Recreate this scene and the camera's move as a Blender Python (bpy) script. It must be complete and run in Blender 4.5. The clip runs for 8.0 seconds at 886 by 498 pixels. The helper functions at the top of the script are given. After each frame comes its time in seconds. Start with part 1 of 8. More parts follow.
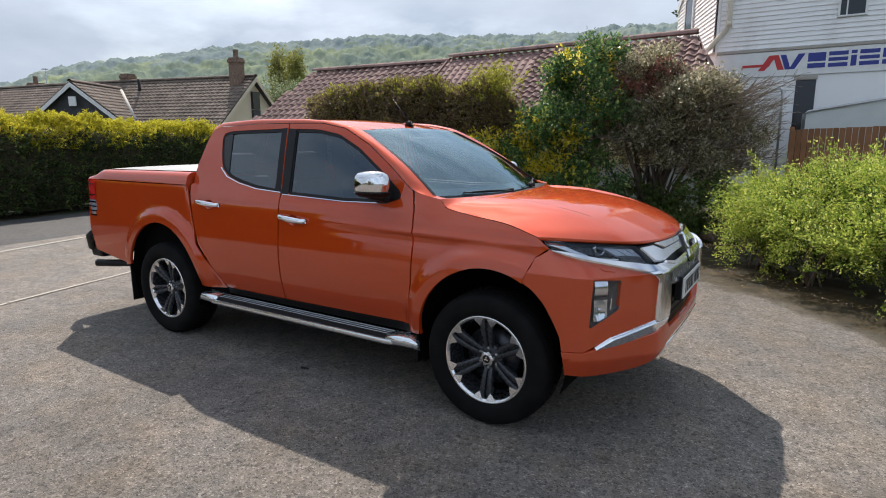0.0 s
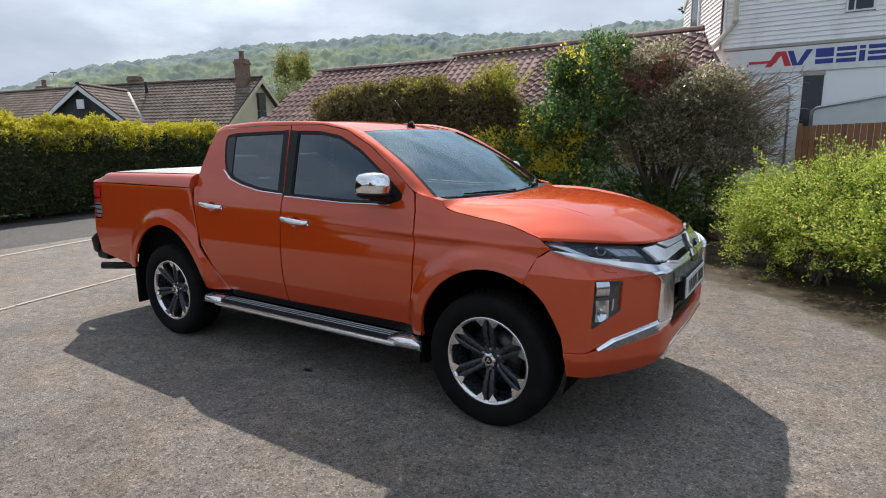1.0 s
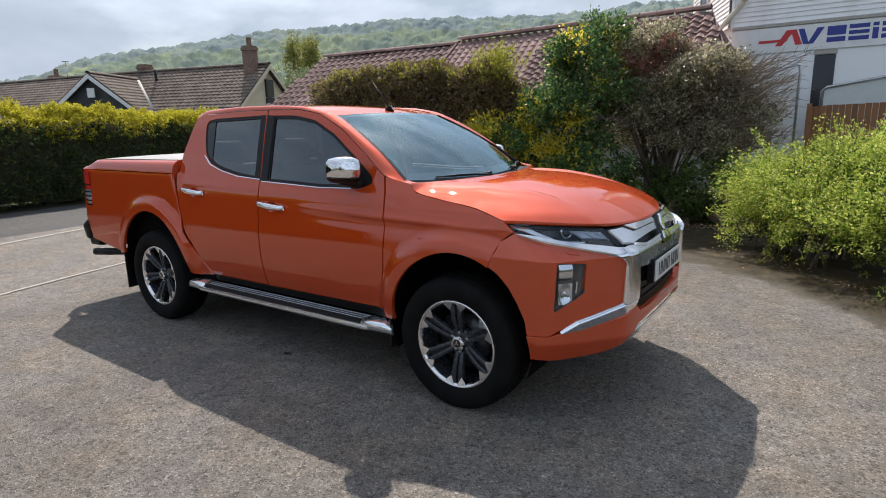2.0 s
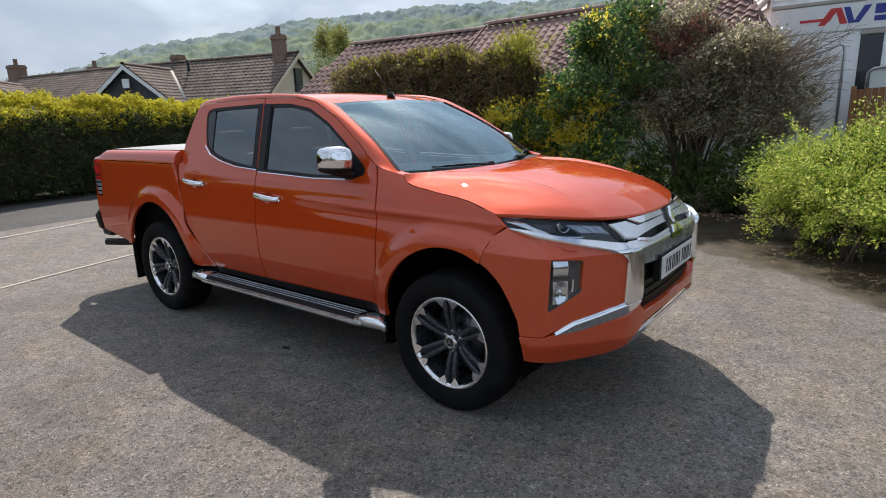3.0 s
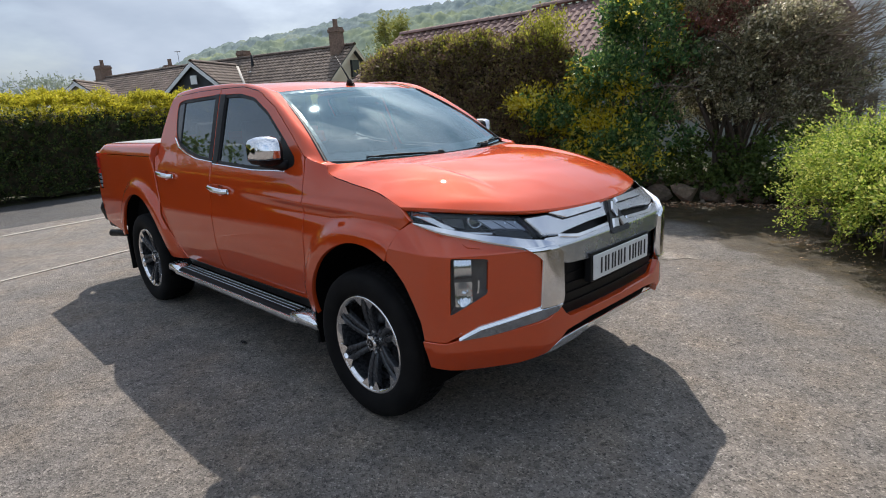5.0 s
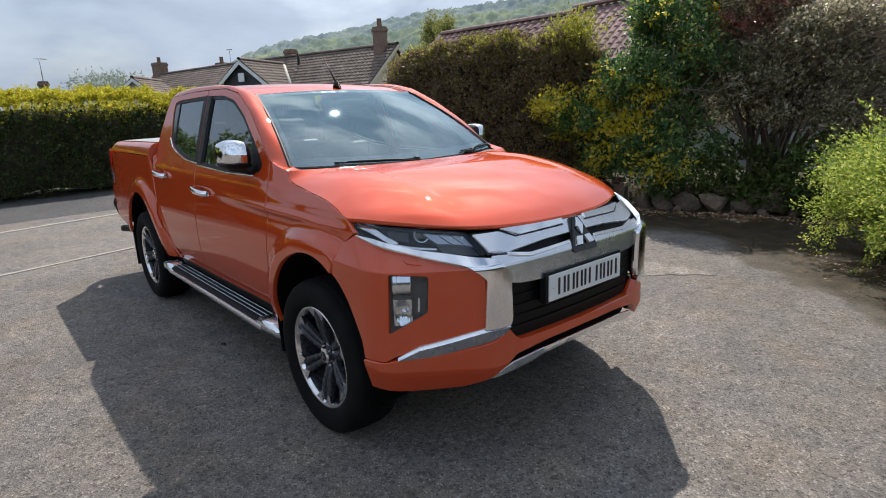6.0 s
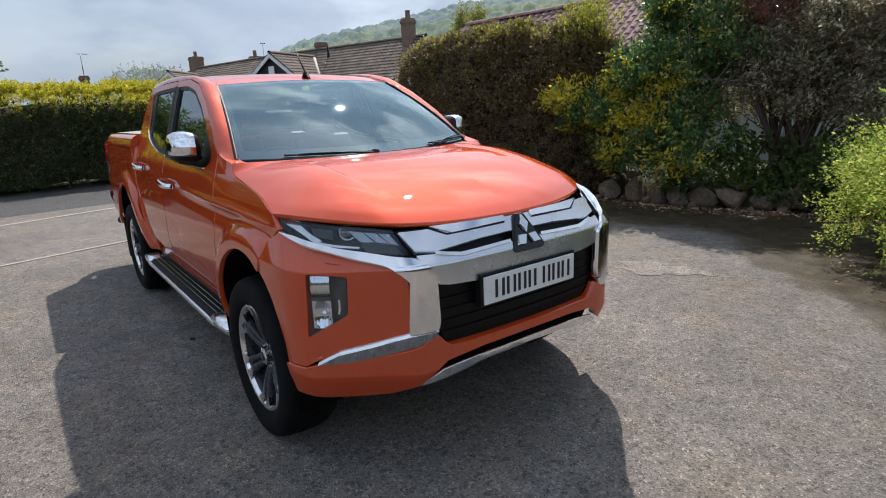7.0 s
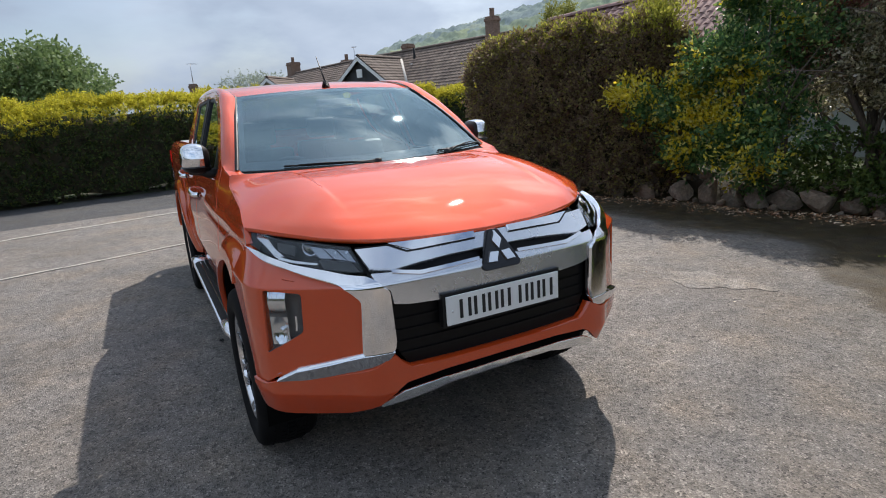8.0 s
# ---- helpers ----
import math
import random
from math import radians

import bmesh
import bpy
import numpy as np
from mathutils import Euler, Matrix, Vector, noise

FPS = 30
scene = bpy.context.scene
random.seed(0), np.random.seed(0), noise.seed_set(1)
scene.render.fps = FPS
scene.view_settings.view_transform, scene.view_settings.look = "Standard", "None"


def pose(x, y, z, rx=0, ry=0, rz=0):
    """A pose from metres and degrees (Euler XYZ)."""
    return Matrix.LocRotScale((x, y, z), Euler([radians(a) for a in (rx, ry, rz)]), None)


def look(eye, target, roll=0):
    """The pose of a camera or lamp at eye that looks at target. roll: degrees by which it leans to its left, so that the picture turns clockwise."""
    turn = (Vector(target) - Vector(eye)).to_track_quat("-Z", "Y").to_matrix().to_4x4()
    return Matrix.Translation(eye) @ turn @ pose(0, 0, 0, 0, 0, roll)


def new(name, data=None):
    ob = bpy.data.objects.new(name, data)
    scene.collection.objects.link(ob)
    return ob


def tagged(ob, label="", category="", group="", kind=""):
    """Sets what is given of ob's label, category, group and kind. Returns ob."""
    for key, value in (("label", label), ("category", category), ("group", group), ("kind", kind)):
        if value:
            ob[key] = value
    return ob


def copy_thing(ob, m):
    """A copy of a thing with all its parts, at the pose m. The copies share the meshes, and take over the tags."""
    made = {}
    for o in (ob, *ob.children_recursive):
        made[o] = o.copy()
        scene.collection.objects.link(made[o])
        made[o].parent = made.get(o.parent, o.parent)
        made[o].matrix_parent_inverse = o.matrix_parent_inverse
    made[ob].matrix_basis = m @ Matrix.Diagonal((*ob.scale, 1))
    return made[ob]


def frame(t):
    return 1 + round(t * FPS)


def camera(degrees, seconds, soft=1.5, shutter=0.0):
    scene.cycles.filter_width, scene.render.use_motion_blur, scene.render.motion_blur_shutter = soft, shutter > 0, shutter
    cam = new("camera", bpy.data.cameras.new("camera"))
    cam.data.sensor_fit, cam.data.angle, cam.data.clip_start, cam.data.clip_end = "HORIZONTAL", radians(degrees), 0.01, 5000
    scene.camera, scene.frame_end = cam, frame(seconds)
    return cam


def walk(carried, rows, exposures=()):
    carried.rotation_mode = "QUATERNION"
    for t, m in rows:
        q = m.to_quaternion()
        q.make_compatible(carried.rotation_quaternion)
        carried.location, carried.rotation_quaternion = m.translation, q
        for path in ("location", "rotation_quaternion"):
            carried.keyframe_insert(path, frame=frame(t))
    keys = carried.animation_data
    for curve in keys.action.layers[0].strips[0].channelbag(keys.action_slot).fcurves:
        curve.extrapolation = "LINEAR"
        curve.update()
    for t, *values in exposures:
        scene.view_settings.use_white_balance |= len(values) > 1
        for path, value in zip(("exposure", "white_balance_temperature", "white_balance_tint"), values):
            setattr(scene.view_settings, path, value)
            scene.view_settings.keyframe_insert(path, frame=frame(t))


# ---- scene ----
cam = camera(75.3, 8.0, 1.0)
PATH = [
    (0, (2.939, -3.549, 1.58), (1.878, -1.895, 1.208), -0.2),
    (0.5, (2.936, -3.547, 1.581), (1.862, -1.901, 1.211), -0.4),
    (1, (2.961, -3.523, 1.588), (1.88, -1.883, 1.214), -0.7),
    (1.5, (3.061, -3.455, 1.576), (1.968, -1.828, 1.179), -1.1),
    (2, (3.172, -3.377, 1.571), (2.055, -1.773, 1.149), -1.3),
    (2.2, (3.204, -3.348, 1.576), (2.074, -1.756, 1.137), -1.4),
    (3.3, (3.269, -3.035, 1.558), (2.043, -1.524, 1.097), -2.0),
    (3.5, (3.297, -2.985, 1.554), (2.057, -1.486, 1.092), -2.2),
    (4, (3.477, -2.843, 1.544), (2.168, -1.403, 1.083), -3.0),
    (4.5, (3.633, -2.697, 1.543), (2.272, -1.31, 1.069), -3.0),
    (5, (3.681, -2.468, 1.514), (2.3, -1.105, 1.03), -3.1),
    (5.2, (3.688, -2.374, 1.529), (2.297, -1.022, 1.040), -2.8),
    (6.3, (3.961, -1.964, 1.530), (2.449, -0.745, 1.051), -2.3),
    (6.5, (4.003, -1.889, 1.52), (2.485, -0.68, 1.036), -2.3),
    (7, (4.015, -1.643, 1.498), (2.455, -0.493, 1.0), -2.5),
    (7.5, (4.049, -1.409, 1.522), (2.424, -0.356, 1.021), -3.3),
    (8, (4.187, -1.169, 1.52), (2.459, -0.288, 1.032), -4.0),
]
walk(cam, [(t, look(eye, target, roll)) for t, eye, target, roll in PATH], ((0.0, 0.10, 6480, 10), (2.0, 0.06, 6450, 10), (4.5, 0.03, 6350, 10), (8.0, 0.03, 6200, 10)))
# ---- light: sun behind the truck, thin broken cloud ----
SUN = Vector((-0.62, 0.60, 1.0)).normalized()
EL, AZ = math.asin(SUN.z), math.atan2(SUN.x, SUN.y)
world = bpy.data.worlds.new("sky")
scene.world = world
world.use_nodes = True
wn, wl = world.node_tree.nodes, world.node_tree.links
wn.clear()
w_out, w_bg = wn.new("ShaderNodeOutputWorld"), wn.new("ShaderNodeBackground")
w_sky = wn.new("ShaderNodeTexSky")
w_sky.sky_type, w_sky.sun_disc, w_sky.sun_elevation, w_sky.sun_rotation = "NISHITA", False, EL, AZ
w_sky.air_density, w_sky.dust_density = 1.0, 2.0
w_tc, w_map, w_noise, w_ramp = (wn.new("ShaderNode" + n) for n in ("TexCoord", "Mapping", "TexNoise", "ValToRGB"))
w_map.inputs["Scale"].default_value = (1.6, 1.6, 4.2)
w_map.inputs["Location"].default_value = (0.7, 0.3, 0.15)
w_noise.inputs["Scale"].default_value, w_noise.inputs["Detail"].default_value = 1.5, 6.0
w_noise.inputs["Roughness"].default_value = 0.55
w_ramp.color_ramp.elements[0].position, w_ramp.color_ramp.elements[1].position = 0.30, 0.54
w_mix = wn.new("ShaderNodeMix")
w_mix.data_type = "RGBA"
w_cloud = wn.new("ShaderNodeTexNoise")
w_cloud.inputs["Scale"].default_value, w_cloud.inputs["Detail"].default_value = 2.3, 5.0
w_cr = wn.new("ShaderNodeValToRGB")
w_cr.color_ramp.elements[0].position, w_cr.color_ramp.elements[0].color = 0.33, (3.25, 3.85, 4.80, 1)
w_cr.color_ramp.elements[1].position, w_cr.color_ramp.elements[1].color = 0.66, (4.9, 5.5, 6.4, 1)
wl.new(w_tc.outputs["Generated"], w_map.inputs["Vector"])
wl.new(w_map.outputs["Vector"], w_noise.inputs["Vector"])
wl.new(w_map.outputs["Vector"], w_cloud.inputs["Vector"])
wl.new(w_noise.outputs["Fac"], w_ramp.inputs["Fac"])
wl.new(w_cloud.outputs["Fac"], w_cr.inputs["Fac"])
wl.new(w_ramp.outputs["Color"], w_mix.inputs["Factor"])
wl.new(w_sky.outputs["Color"], w_mix.inputs["A"])
wl.new(w_cr.outputs["Color"], w_mix.inputs["B"])
w_dot, w_pow, w_amp, w_glow = wn.new("ShaderNodeVectorMath"), wn.new("ShaderNodeMath"), wn.new("ShaderNodeMath"), wn.new("ShaderNodeMix")
w_dot.operation = "DOT_PRODUCT"
w_dot.inputs[1].default_value = SUN
w_pow.operation, w_amp.operation = "POWER", "MULTIPLY_ADD"
w_pow.inputs[1].default_value = 4.5
w_amp.inputs[1].default_value, w_amp.inputs[2].default_value = 0.85, 1.0
w_glow.data_type, w_glow.blend_type = "RGBA", "MULTIPLY"
w_glow.inputs["Factor"].default_value = 1.0
w_max = wn.new("ShaderNodeMath")
w_max.operation = "MAXIMUM"
w_max.inputs[1].default_value = 0.0
wl.new(w_tc.outputs["Generated"], w_dot.inputs[0]), wl.new(w_dot.outputs["Value"], w_max.inputs[0]), wl.new(w_max.outputs[0], w_pow.inputs[0]), wl.new(w_pow.outputs[0], w_amp.inputs[0])
w_far, w_anti, w_sum = wn.new("ShaderNodeVectorMath"), wn.new("ShaderNodeMath"), wn.new("ShaderNodeMath")
w_far.operation = "DOT_PRODUCT"
w_far.inputs[1].default_value = Vector((-SUN.x, -SUN.y, 0.0)).normalized()
w_anti.operation, w_sum.operation = "MAXIMUM", "MULTIPLY_ADD"
w_anti.inputs[1].default_value = 0.0
w_sum.inputs[1].default_value = 0.58
wl.new(w_tc.outputs["Generated"], w_far.inputs[0]), wl.new(w_far.outputs["Value"], w_anti.inputs[0])
wl.new(w_anti.outputs[0], w_sum.inputs[0]), wl.new(w_amp.outputs[0], w_sum.inputs[2])
w_sep, w_zen, w_both = wn.new("ShaderNodeSeparateXYZ"), wn.new("ShaderNodeMath"), wn.new("ShaderNodeMath")
w_zen.operation, w_both.operation = "MULTIPLY_ADD", "MULTIPLY"
w_zen.inputs[1].default_value, w_zen.inputs[2].default_value = 0.15, 0.96
wl.new(w_tc.outputs["Generated"], w_sep.inputs[0]), wl.new(w_sep.outputs["Z"], w_zen.inputs[0])
wl.new(w_zen.outputs[0], w_both.inputs[0]), wl.new(w_sum.outputs[0], w_both.inputs[1])
wl.new(w_mix.outputs["Result"], w_glow.inputs["A"]), wl.new(w_both.outputs[0], w_glow.inputs["B"])
wl.new(w_glow.outputs["Result"], w_bg.inputs["Color"])
w_bg.inputs["Strength"].default_value = 0.111
wl.new(w_bg.outputs["Background"], w_out.inputs["Surface"])
sun = new("sun", bpy.data.lights.new("sun", "SUN"))
sun.data.energy, sun.data.angle, sun.data.color = 4.95, radians(0.6), (1.0, 0.90, 0.80)
sun.matrix_world = look(SUN * 50, (0, 0, 0))


# ---- materials ----
class Mat:
    """A node material under construction: principled surface, with helpers for procedural inputs."""

    def __init__(self, name, color=(0.5, 0.5, 0.5), rough=0.5, metal=0.0, **other):
        self.m = bpy.data.materials.new(name)
        self.m.use_nodes = True
        self.n, self.l = self.m.node_tree.nodes, self.m.node_tree.links
        self.p = self.n["Principled BSDF"]
        self.out = self.n["Material Output"]
        self.put("Base Color", (*color, 1)), self.put("Roughness", rough), self.put("Metallic", metal)
        for k, v in other.items():
            self.put(k.replace("_", " "), v)
        self.tc = self.n.new("ShaderNodeTexCoord")

    def put(self, key, value):
        if hasattr(value, "is_output"):
            self.l.new(value, self.p.inputs[key])
        else:
            self.p.inputs[key].default_value = value

    def noise(self, scale, detail=4.0, rough=0.55, stretch=None, kind="Object"):
        n = self.n.new("ShaderNodeTexNoise")
        n.inputs["Scale"].default_value, n.inputs["Detail"].default_value, n.inputs["Roughness"].default_value = scale, detail, rough
        if stretch:
            m = self.n.new("ShaderNodeMapping")
            m.inputs["Scale"].default_value = stretch
            self.l.new(self.tc.outputs[kind], m.inputs["Vector"])
            self.l.new(m.outputs["Vector"], n.inputs["Vector"])
        else:
            self.l.new(self.tc.outputs[kind], n.inputs["Vector"])
        return n.outputs["Fac"]

    def voronoi(self, scale, feature="F1", out="Distance"):
        n = self.n.new("ShaderNodeTexVoronoi")
        n.feature = feature
        n.inputs["Scale"].default_value = scale
        self.l.new(self.tc.outputs["Object"], n.inputs["Vector"])
        return n.outputs[out]

    def ramp(self, fac, *stops):
        r = self.n.new("ShaderNodeValToRGB")
        while len(r.color_ramp.elements) < len(stops):
            r.color_ramp.elements.new(0.5)
        for e, (pos, col) in zip(r.color_ramp.elements, stops):
            e.position = pos
            e.color = (*col, 1) if isinstance(col, tuple) else (col, col, col, 1)
        self.l.new(fac, r.inputs["Fac"])
        return r.outputs["Color"]

    def mix(self, fac, a, b, mode="MIX"):
        n = self.n.new("ShaderNodeMix")
        n.data_type, n.blend_type = "RGBA", mode
        for key, v in (("Factor", fac), ("A", a), ("B", b)):
            if hasattr(v, "is_output"):
                self.l.new(v, n.inputs[key])
            elif isinstance(v, tuple):
                n.inputs[key].default_value = (*v, 1)
            else:
                n.inputs[key].default_value = v if key == "Factor" else (v, v, v, 1)
        return n.outputs["Result"]

    def math(self, op, a, b=0.0):
        n = self.n.new("ShaderNodeMath")
        n.operation = op
        for i, v in enumerate((a, b)):
            if hasattr(v, "is_output"):
                self.l.new(v, n.inputs[i])
            else:
                n.inputs[i].default_value = v
        return n.outputs[0]

    def axis(self, which, kind="Object"):
        s = self.n.new("ShaderNodeSeparateXYZ")
        self.l.new(self.tc.outputs[kind], s.inputs[0])
        return s.outputs[which]

    def island(self):
        return self.n.new("ShaderNodeNewGeometry").outputs["Random Per Island"]

    def each(self):
        return self.n.new("ShaderNodeObjectInfo").outputs["Random"]

    def bump(self, height, strength=0.3, dist=0.01):
        b = self.n.new("ShaderNodeBump")
        b.inputs["Strength"].default_value, b.inputs["Distance"].default_value = strength, dist
        self.l.new(height, b.inputs["Height"])
        self.put("Normal", b.outputs["Normal"])
        return self

    def leafy(self, light, share=0.35):
        """Lets part of the light through, as thin leaves do."""
        t = self.n.new("ShaderNodeBsdfTranslucent")
        mx = self.n.new("ShaderNodeMixShader")
        mx.inputs["Fac"].default_value = share
        self.l.new(light, t.inputs["Color"])
        self.l.new(self.p.outputs[0], mx.inputs[1]), self.l.new(t.outputs[0], mx.inputs[2])
        self.l.new(mx.outputs[0], self.out.inputs["Surface"])
        return self


def leaf_mat(name, *stops, share=0.35, rough=0.55, spec=0.25):
    k = Mat(name, rough=rough)
    c = k.ramp(k.island(), *stops)
    c = k.mix(0.5, c, k.ramp(k.noise(1.3, 3), (0.3, 0.6), (0.75, 1.0)), "MULTIPLY")
    k.put("Base Color", c)
    k.put("Specular IOR Level", spec)
    return k.leafy(c, share).m


def car_paint():
    """Metallic orange under clear lacquer."""
    k = Mat("orange_metallic_paint", (0.55, 0.064, 0.009), 0.55, 0.40)
    sep = k.n.new("ShaderNodeSeparateColor")
    k.l.new(k.voronoi(1400, "F1", "Color"), sep.inputs[0])
    c = k.mix(1.0, (0.55, 0.064, 0.009), k.ramp(sep.outputs[0], (0.0, 0.86), (0.8, 1.0), (1.0, 1.3)), "MULTIPLY")
    film = k.ramp(k.noise(2.6, 6, 0.62), (0.52, 0.0), (0.85, 0.05))
    k.put("Base Color", k.mix(film, c, (0.33, 0.27, 0.21)))
    k.put("Roughness", k.ramp(k.noise(2.2, 5), (0.4, 0.60), (0.8, 0.68)))
    k.put("Specular IOR Level", 0.0)
    k.put("Coat Weight", 1.0), k.put("Coat IOR", 1.72)
    k.put("Coat Roughness", k.ramp(k.noise(5.0, 5), (0.4, 0.008), (0.8, 0.03)))
    return k.m


def glass(name, tint, gloss=0.0, sheen=(0.86, 0.95, 1.0), rough=0.02):
    """Thin automotive glass: clear through, mirror-like at a slant."""
    m = bpy.data.materials.new(name)
    m.use_nodes = True
    n, l = m.node_tree.nodes, m.node_tree.links
    n.clear()
    out, mx, tr, gl, lw, pw, fr = (n.new("ShaderNode" + s) for s in ("OutputMaterial", "MixShader", "BsdfTransparent", "BsdfGlossy", "LayerWeight", "Math", "Math"))
    tr.inputs["Color"].default_value = (*tint, 1)
    gl.inputs["Roughness"].default_value = rough
    gl.inputs["Color"].default_value = (*sheen, 1)
    # the same slant-dependent gloss from either side of the thin pane
    lw.inputs["Blend"].default_value = 0.5
    pw.operation, fr.operation = "POWER", "MULTIPLY_ADD"
    pw.inputs[1].default_value = 5.0
    f0 = (gloss + 0.5)**2 / (gloss + 2.5)**2
    fr.inputs[1].default_value, fr.inputs[2].default_value = 1.0 - f0, f0
    l.new(lw.outputs["Facing"], pw.inputs[0]), l.new(pw.outputs[0], fr.inputs[0])
    l.new(fr.outputs[0], mx.inputs["Fac"]), l.new(tr.outputs[0], mx.inputs[1]), l.new(gl.outputs[0], mx.inputs[2]), l.new(mx.outputs[0], out.inputs["Surface"])
    return m


def grime(name, color, rough, metal=0.0, spread=0.15, scale=6.0, **other):
    k = Mat(name, color, rough, metal, **other)
    lo, hi = tuple(c * (1 - spread) for c in color), tuple(min(1, c * (1 + spread)) for c in color)
    k.put("Base Color", k.ramp(k.noise(scale, 6), (0.3, lo), (0.7, hi)))
    k.put("Roughness", k.ramp(k.noise(scale * 2.3, 4), (0.3, max(0.0, rough - 0.06)), (0.7, min(1.0, rough + 0.08))))
    return k


PAINT = car_paint()
CHROME = grime("chrome", (0.82, 0.83, 0.85), 0.07, 1.0, 0.04, 9).m
SATIN = grime("satin_silver", (0.74, 0.76, 0.79), 0.22, 0.85, 0.02, 3).m
MACHINED = grime("machined_alloy", (0.80, 0.80, 0.81), 0.20, 1.0, 0.06, 30).m
GUNMETAL = grime("dark_alloy_paint", (0.05, 0.053, 0.06), 0.27, 0.4, 0.2, 20).m
TRIM = grime("black_plastic", (0.007, 0.007, 0.0075), 0.48, 0.0, 0.25, 12, Specular_IOR_Level=0.3).m
GLOSSBLACK = grime("gloss_black", (0.008, 0.008, 0.009), 0.12, 0.0, 0.2, 12).m
MESHBLACK = grime("grille_black", (0.004, 0.004, 0.0045), 0.4, 0.0, 0.2, 30, Specular_IOR_Level=0.2).m
UNDER = grime("underbody", (0.004, 0.004, 0.004), 0.85, 0.0, 0.3, 5, Specular_IOR_Level=0.05).m
STEPTRIM = grime("polished_step_trim", (0.86, 0.87, 0.88), 0.18, 0.9, 0.02, 3).m
RIBSTEEL = grime("rib_steel", (0.55, 0.56, 0.58), 0.12, 1.0, 0.03, 5).m
CABIN = grime("cabin_trim", (0.045, 0.046, 0.05), 0.7, 0.0, 0.2, 8).m
SEAT = grime("seat_leather", (0.05, 0.05, 0.053), 0.55, 0.0, 0.2, 8).m
LENSGREY = grime("lamp_housing", (0.085, 0.080, 0.080), 0.35, 0.1, 0.1, 14).m
REFLECTOR = grime("lamp_reflector", (0.78, 0.79, 0.8), 0.12, 1.0, 0.1, 40).m
REDLENS = Mat("red_lens", (0.62, 0.03, 0.025), 0.12, 0.0, Coat_Weight=1.0).m
WINDSCREEN = glass("windscreen_glass", (0.66, 0.78, 0.80), 1.1, (0.70, 0.92, 1.0), 0.02)
PRIVACY = glass("tinted_side_glass", (0.20, 0.23, 0.25), 0.8)
LAMPGLASS = glass("lamp_cover", (0.86, 0.88, 0.9), 0.05)
LENSPALE = grime("pale_lamp_optic", (0.36, 0.40, 0.46), 0.22, 0.5, 0.1, 14).m
COVERTOP = grime("pale_grey_cover", (0.36, 0.355, 0.35), 0.42, 0.0, 0.12, 5).m
PLATEWHITE = grime("plate_white", (0.74, 0.74, 0.72), 0.35, 0.0, 0.05, 10).m
INK = Mat("plate_black", (0.012, 0.012, 0.013), 0.5).m


def rubber():
    k = Mat("tyre_rubber", (0.017, 0.017, 0.018), 0.8, Specular_IOR_Level=0.15)
    k.put("Base Color", k.ramp(k.noise(7, 6), (0.35, (0.004, 0.004, 0.0045)), (0.75, (0.011, 0.0105, 0.010))))
    return k.bump(k.noise(120, 3), 0.15, 0.002).m


def step_tread():
    k = Mat("step_rubber", (0.006, 0.006, 0.0065), 0.65, Specular_IOR_Level=0.25)
    return k.bump(k.noise(200, 2), 0.3, 0.002).m


RUBBER, STEPRUBBER = rubber(), step_tread()


def tarmac(name, lo, hi, scale=1.0):
    k = Mat(name, hi, 0.7)
    grit = k.voronoi(125 * scale, "F1", "Color")
    sep = k.n.new("ShaderNodeSeparateColor")
    k.l.new(grit, sep.inputs[0])
    stones = k.ramp(sep.outputs[0], (0.04, 0.40), (0.14, 0.80), (0.6, 1.0), (0.90, 1.20), (1.0, 1.9))
    patches = k.ramp(k.noise(0.55, 6, 0.6), (0.3, lo), (0.72, hi))
    worn = k.ramp(k.noise(7.0, 5, 0.65), (0.3, 0.72), (0.7, 1.15))
    c = k.mix(1.0, patches, stones, "MULTIPLY")
    pits = k.n.new("ShaderNodeSeparateColor")
    k.l.new(k.voronoi(46 * scale, "F1", "Color"), pits.inputs[0])
    c = k.mix(1.0, c, k.ramp(pits.outputs[1], (0.06, 0.62), (0.16, 0.95), (0.8, 1.0), (1.0, 1.22)), "MULTIPLY")
    c = k.mix(1.0, c, worn, "MULTIPLY")
    c = k.mix(1.0, c, k.ramp(k.noise(38.0, 3, 0.7), (0.32, 0.84), (0.5, 1.0), (0.7, 1.12)), "MULTIPLY")
    tint = k.ramp(k.noise(1.7, 6, 0.62), (0.34, (0.90, 0.93, 0.98)), (0.5, (1.0, 1.0, 1.0)), (0.68, (1.10, 1.02, 0.92)))
    c = k.mix(1.0, c, tint, "MULTIPLY")
    k.put("Specular IOR Level", 0.36)
    h = k.math("ADD", k.math("MULTIPLY", k.voronoi(125 * scale), 0.5), k.math("MULTIPLY", k.noise(90, 5, 0.7), 1.2))
    k.bump(h, 1.0, 0.009)
    k.base = c
    return k


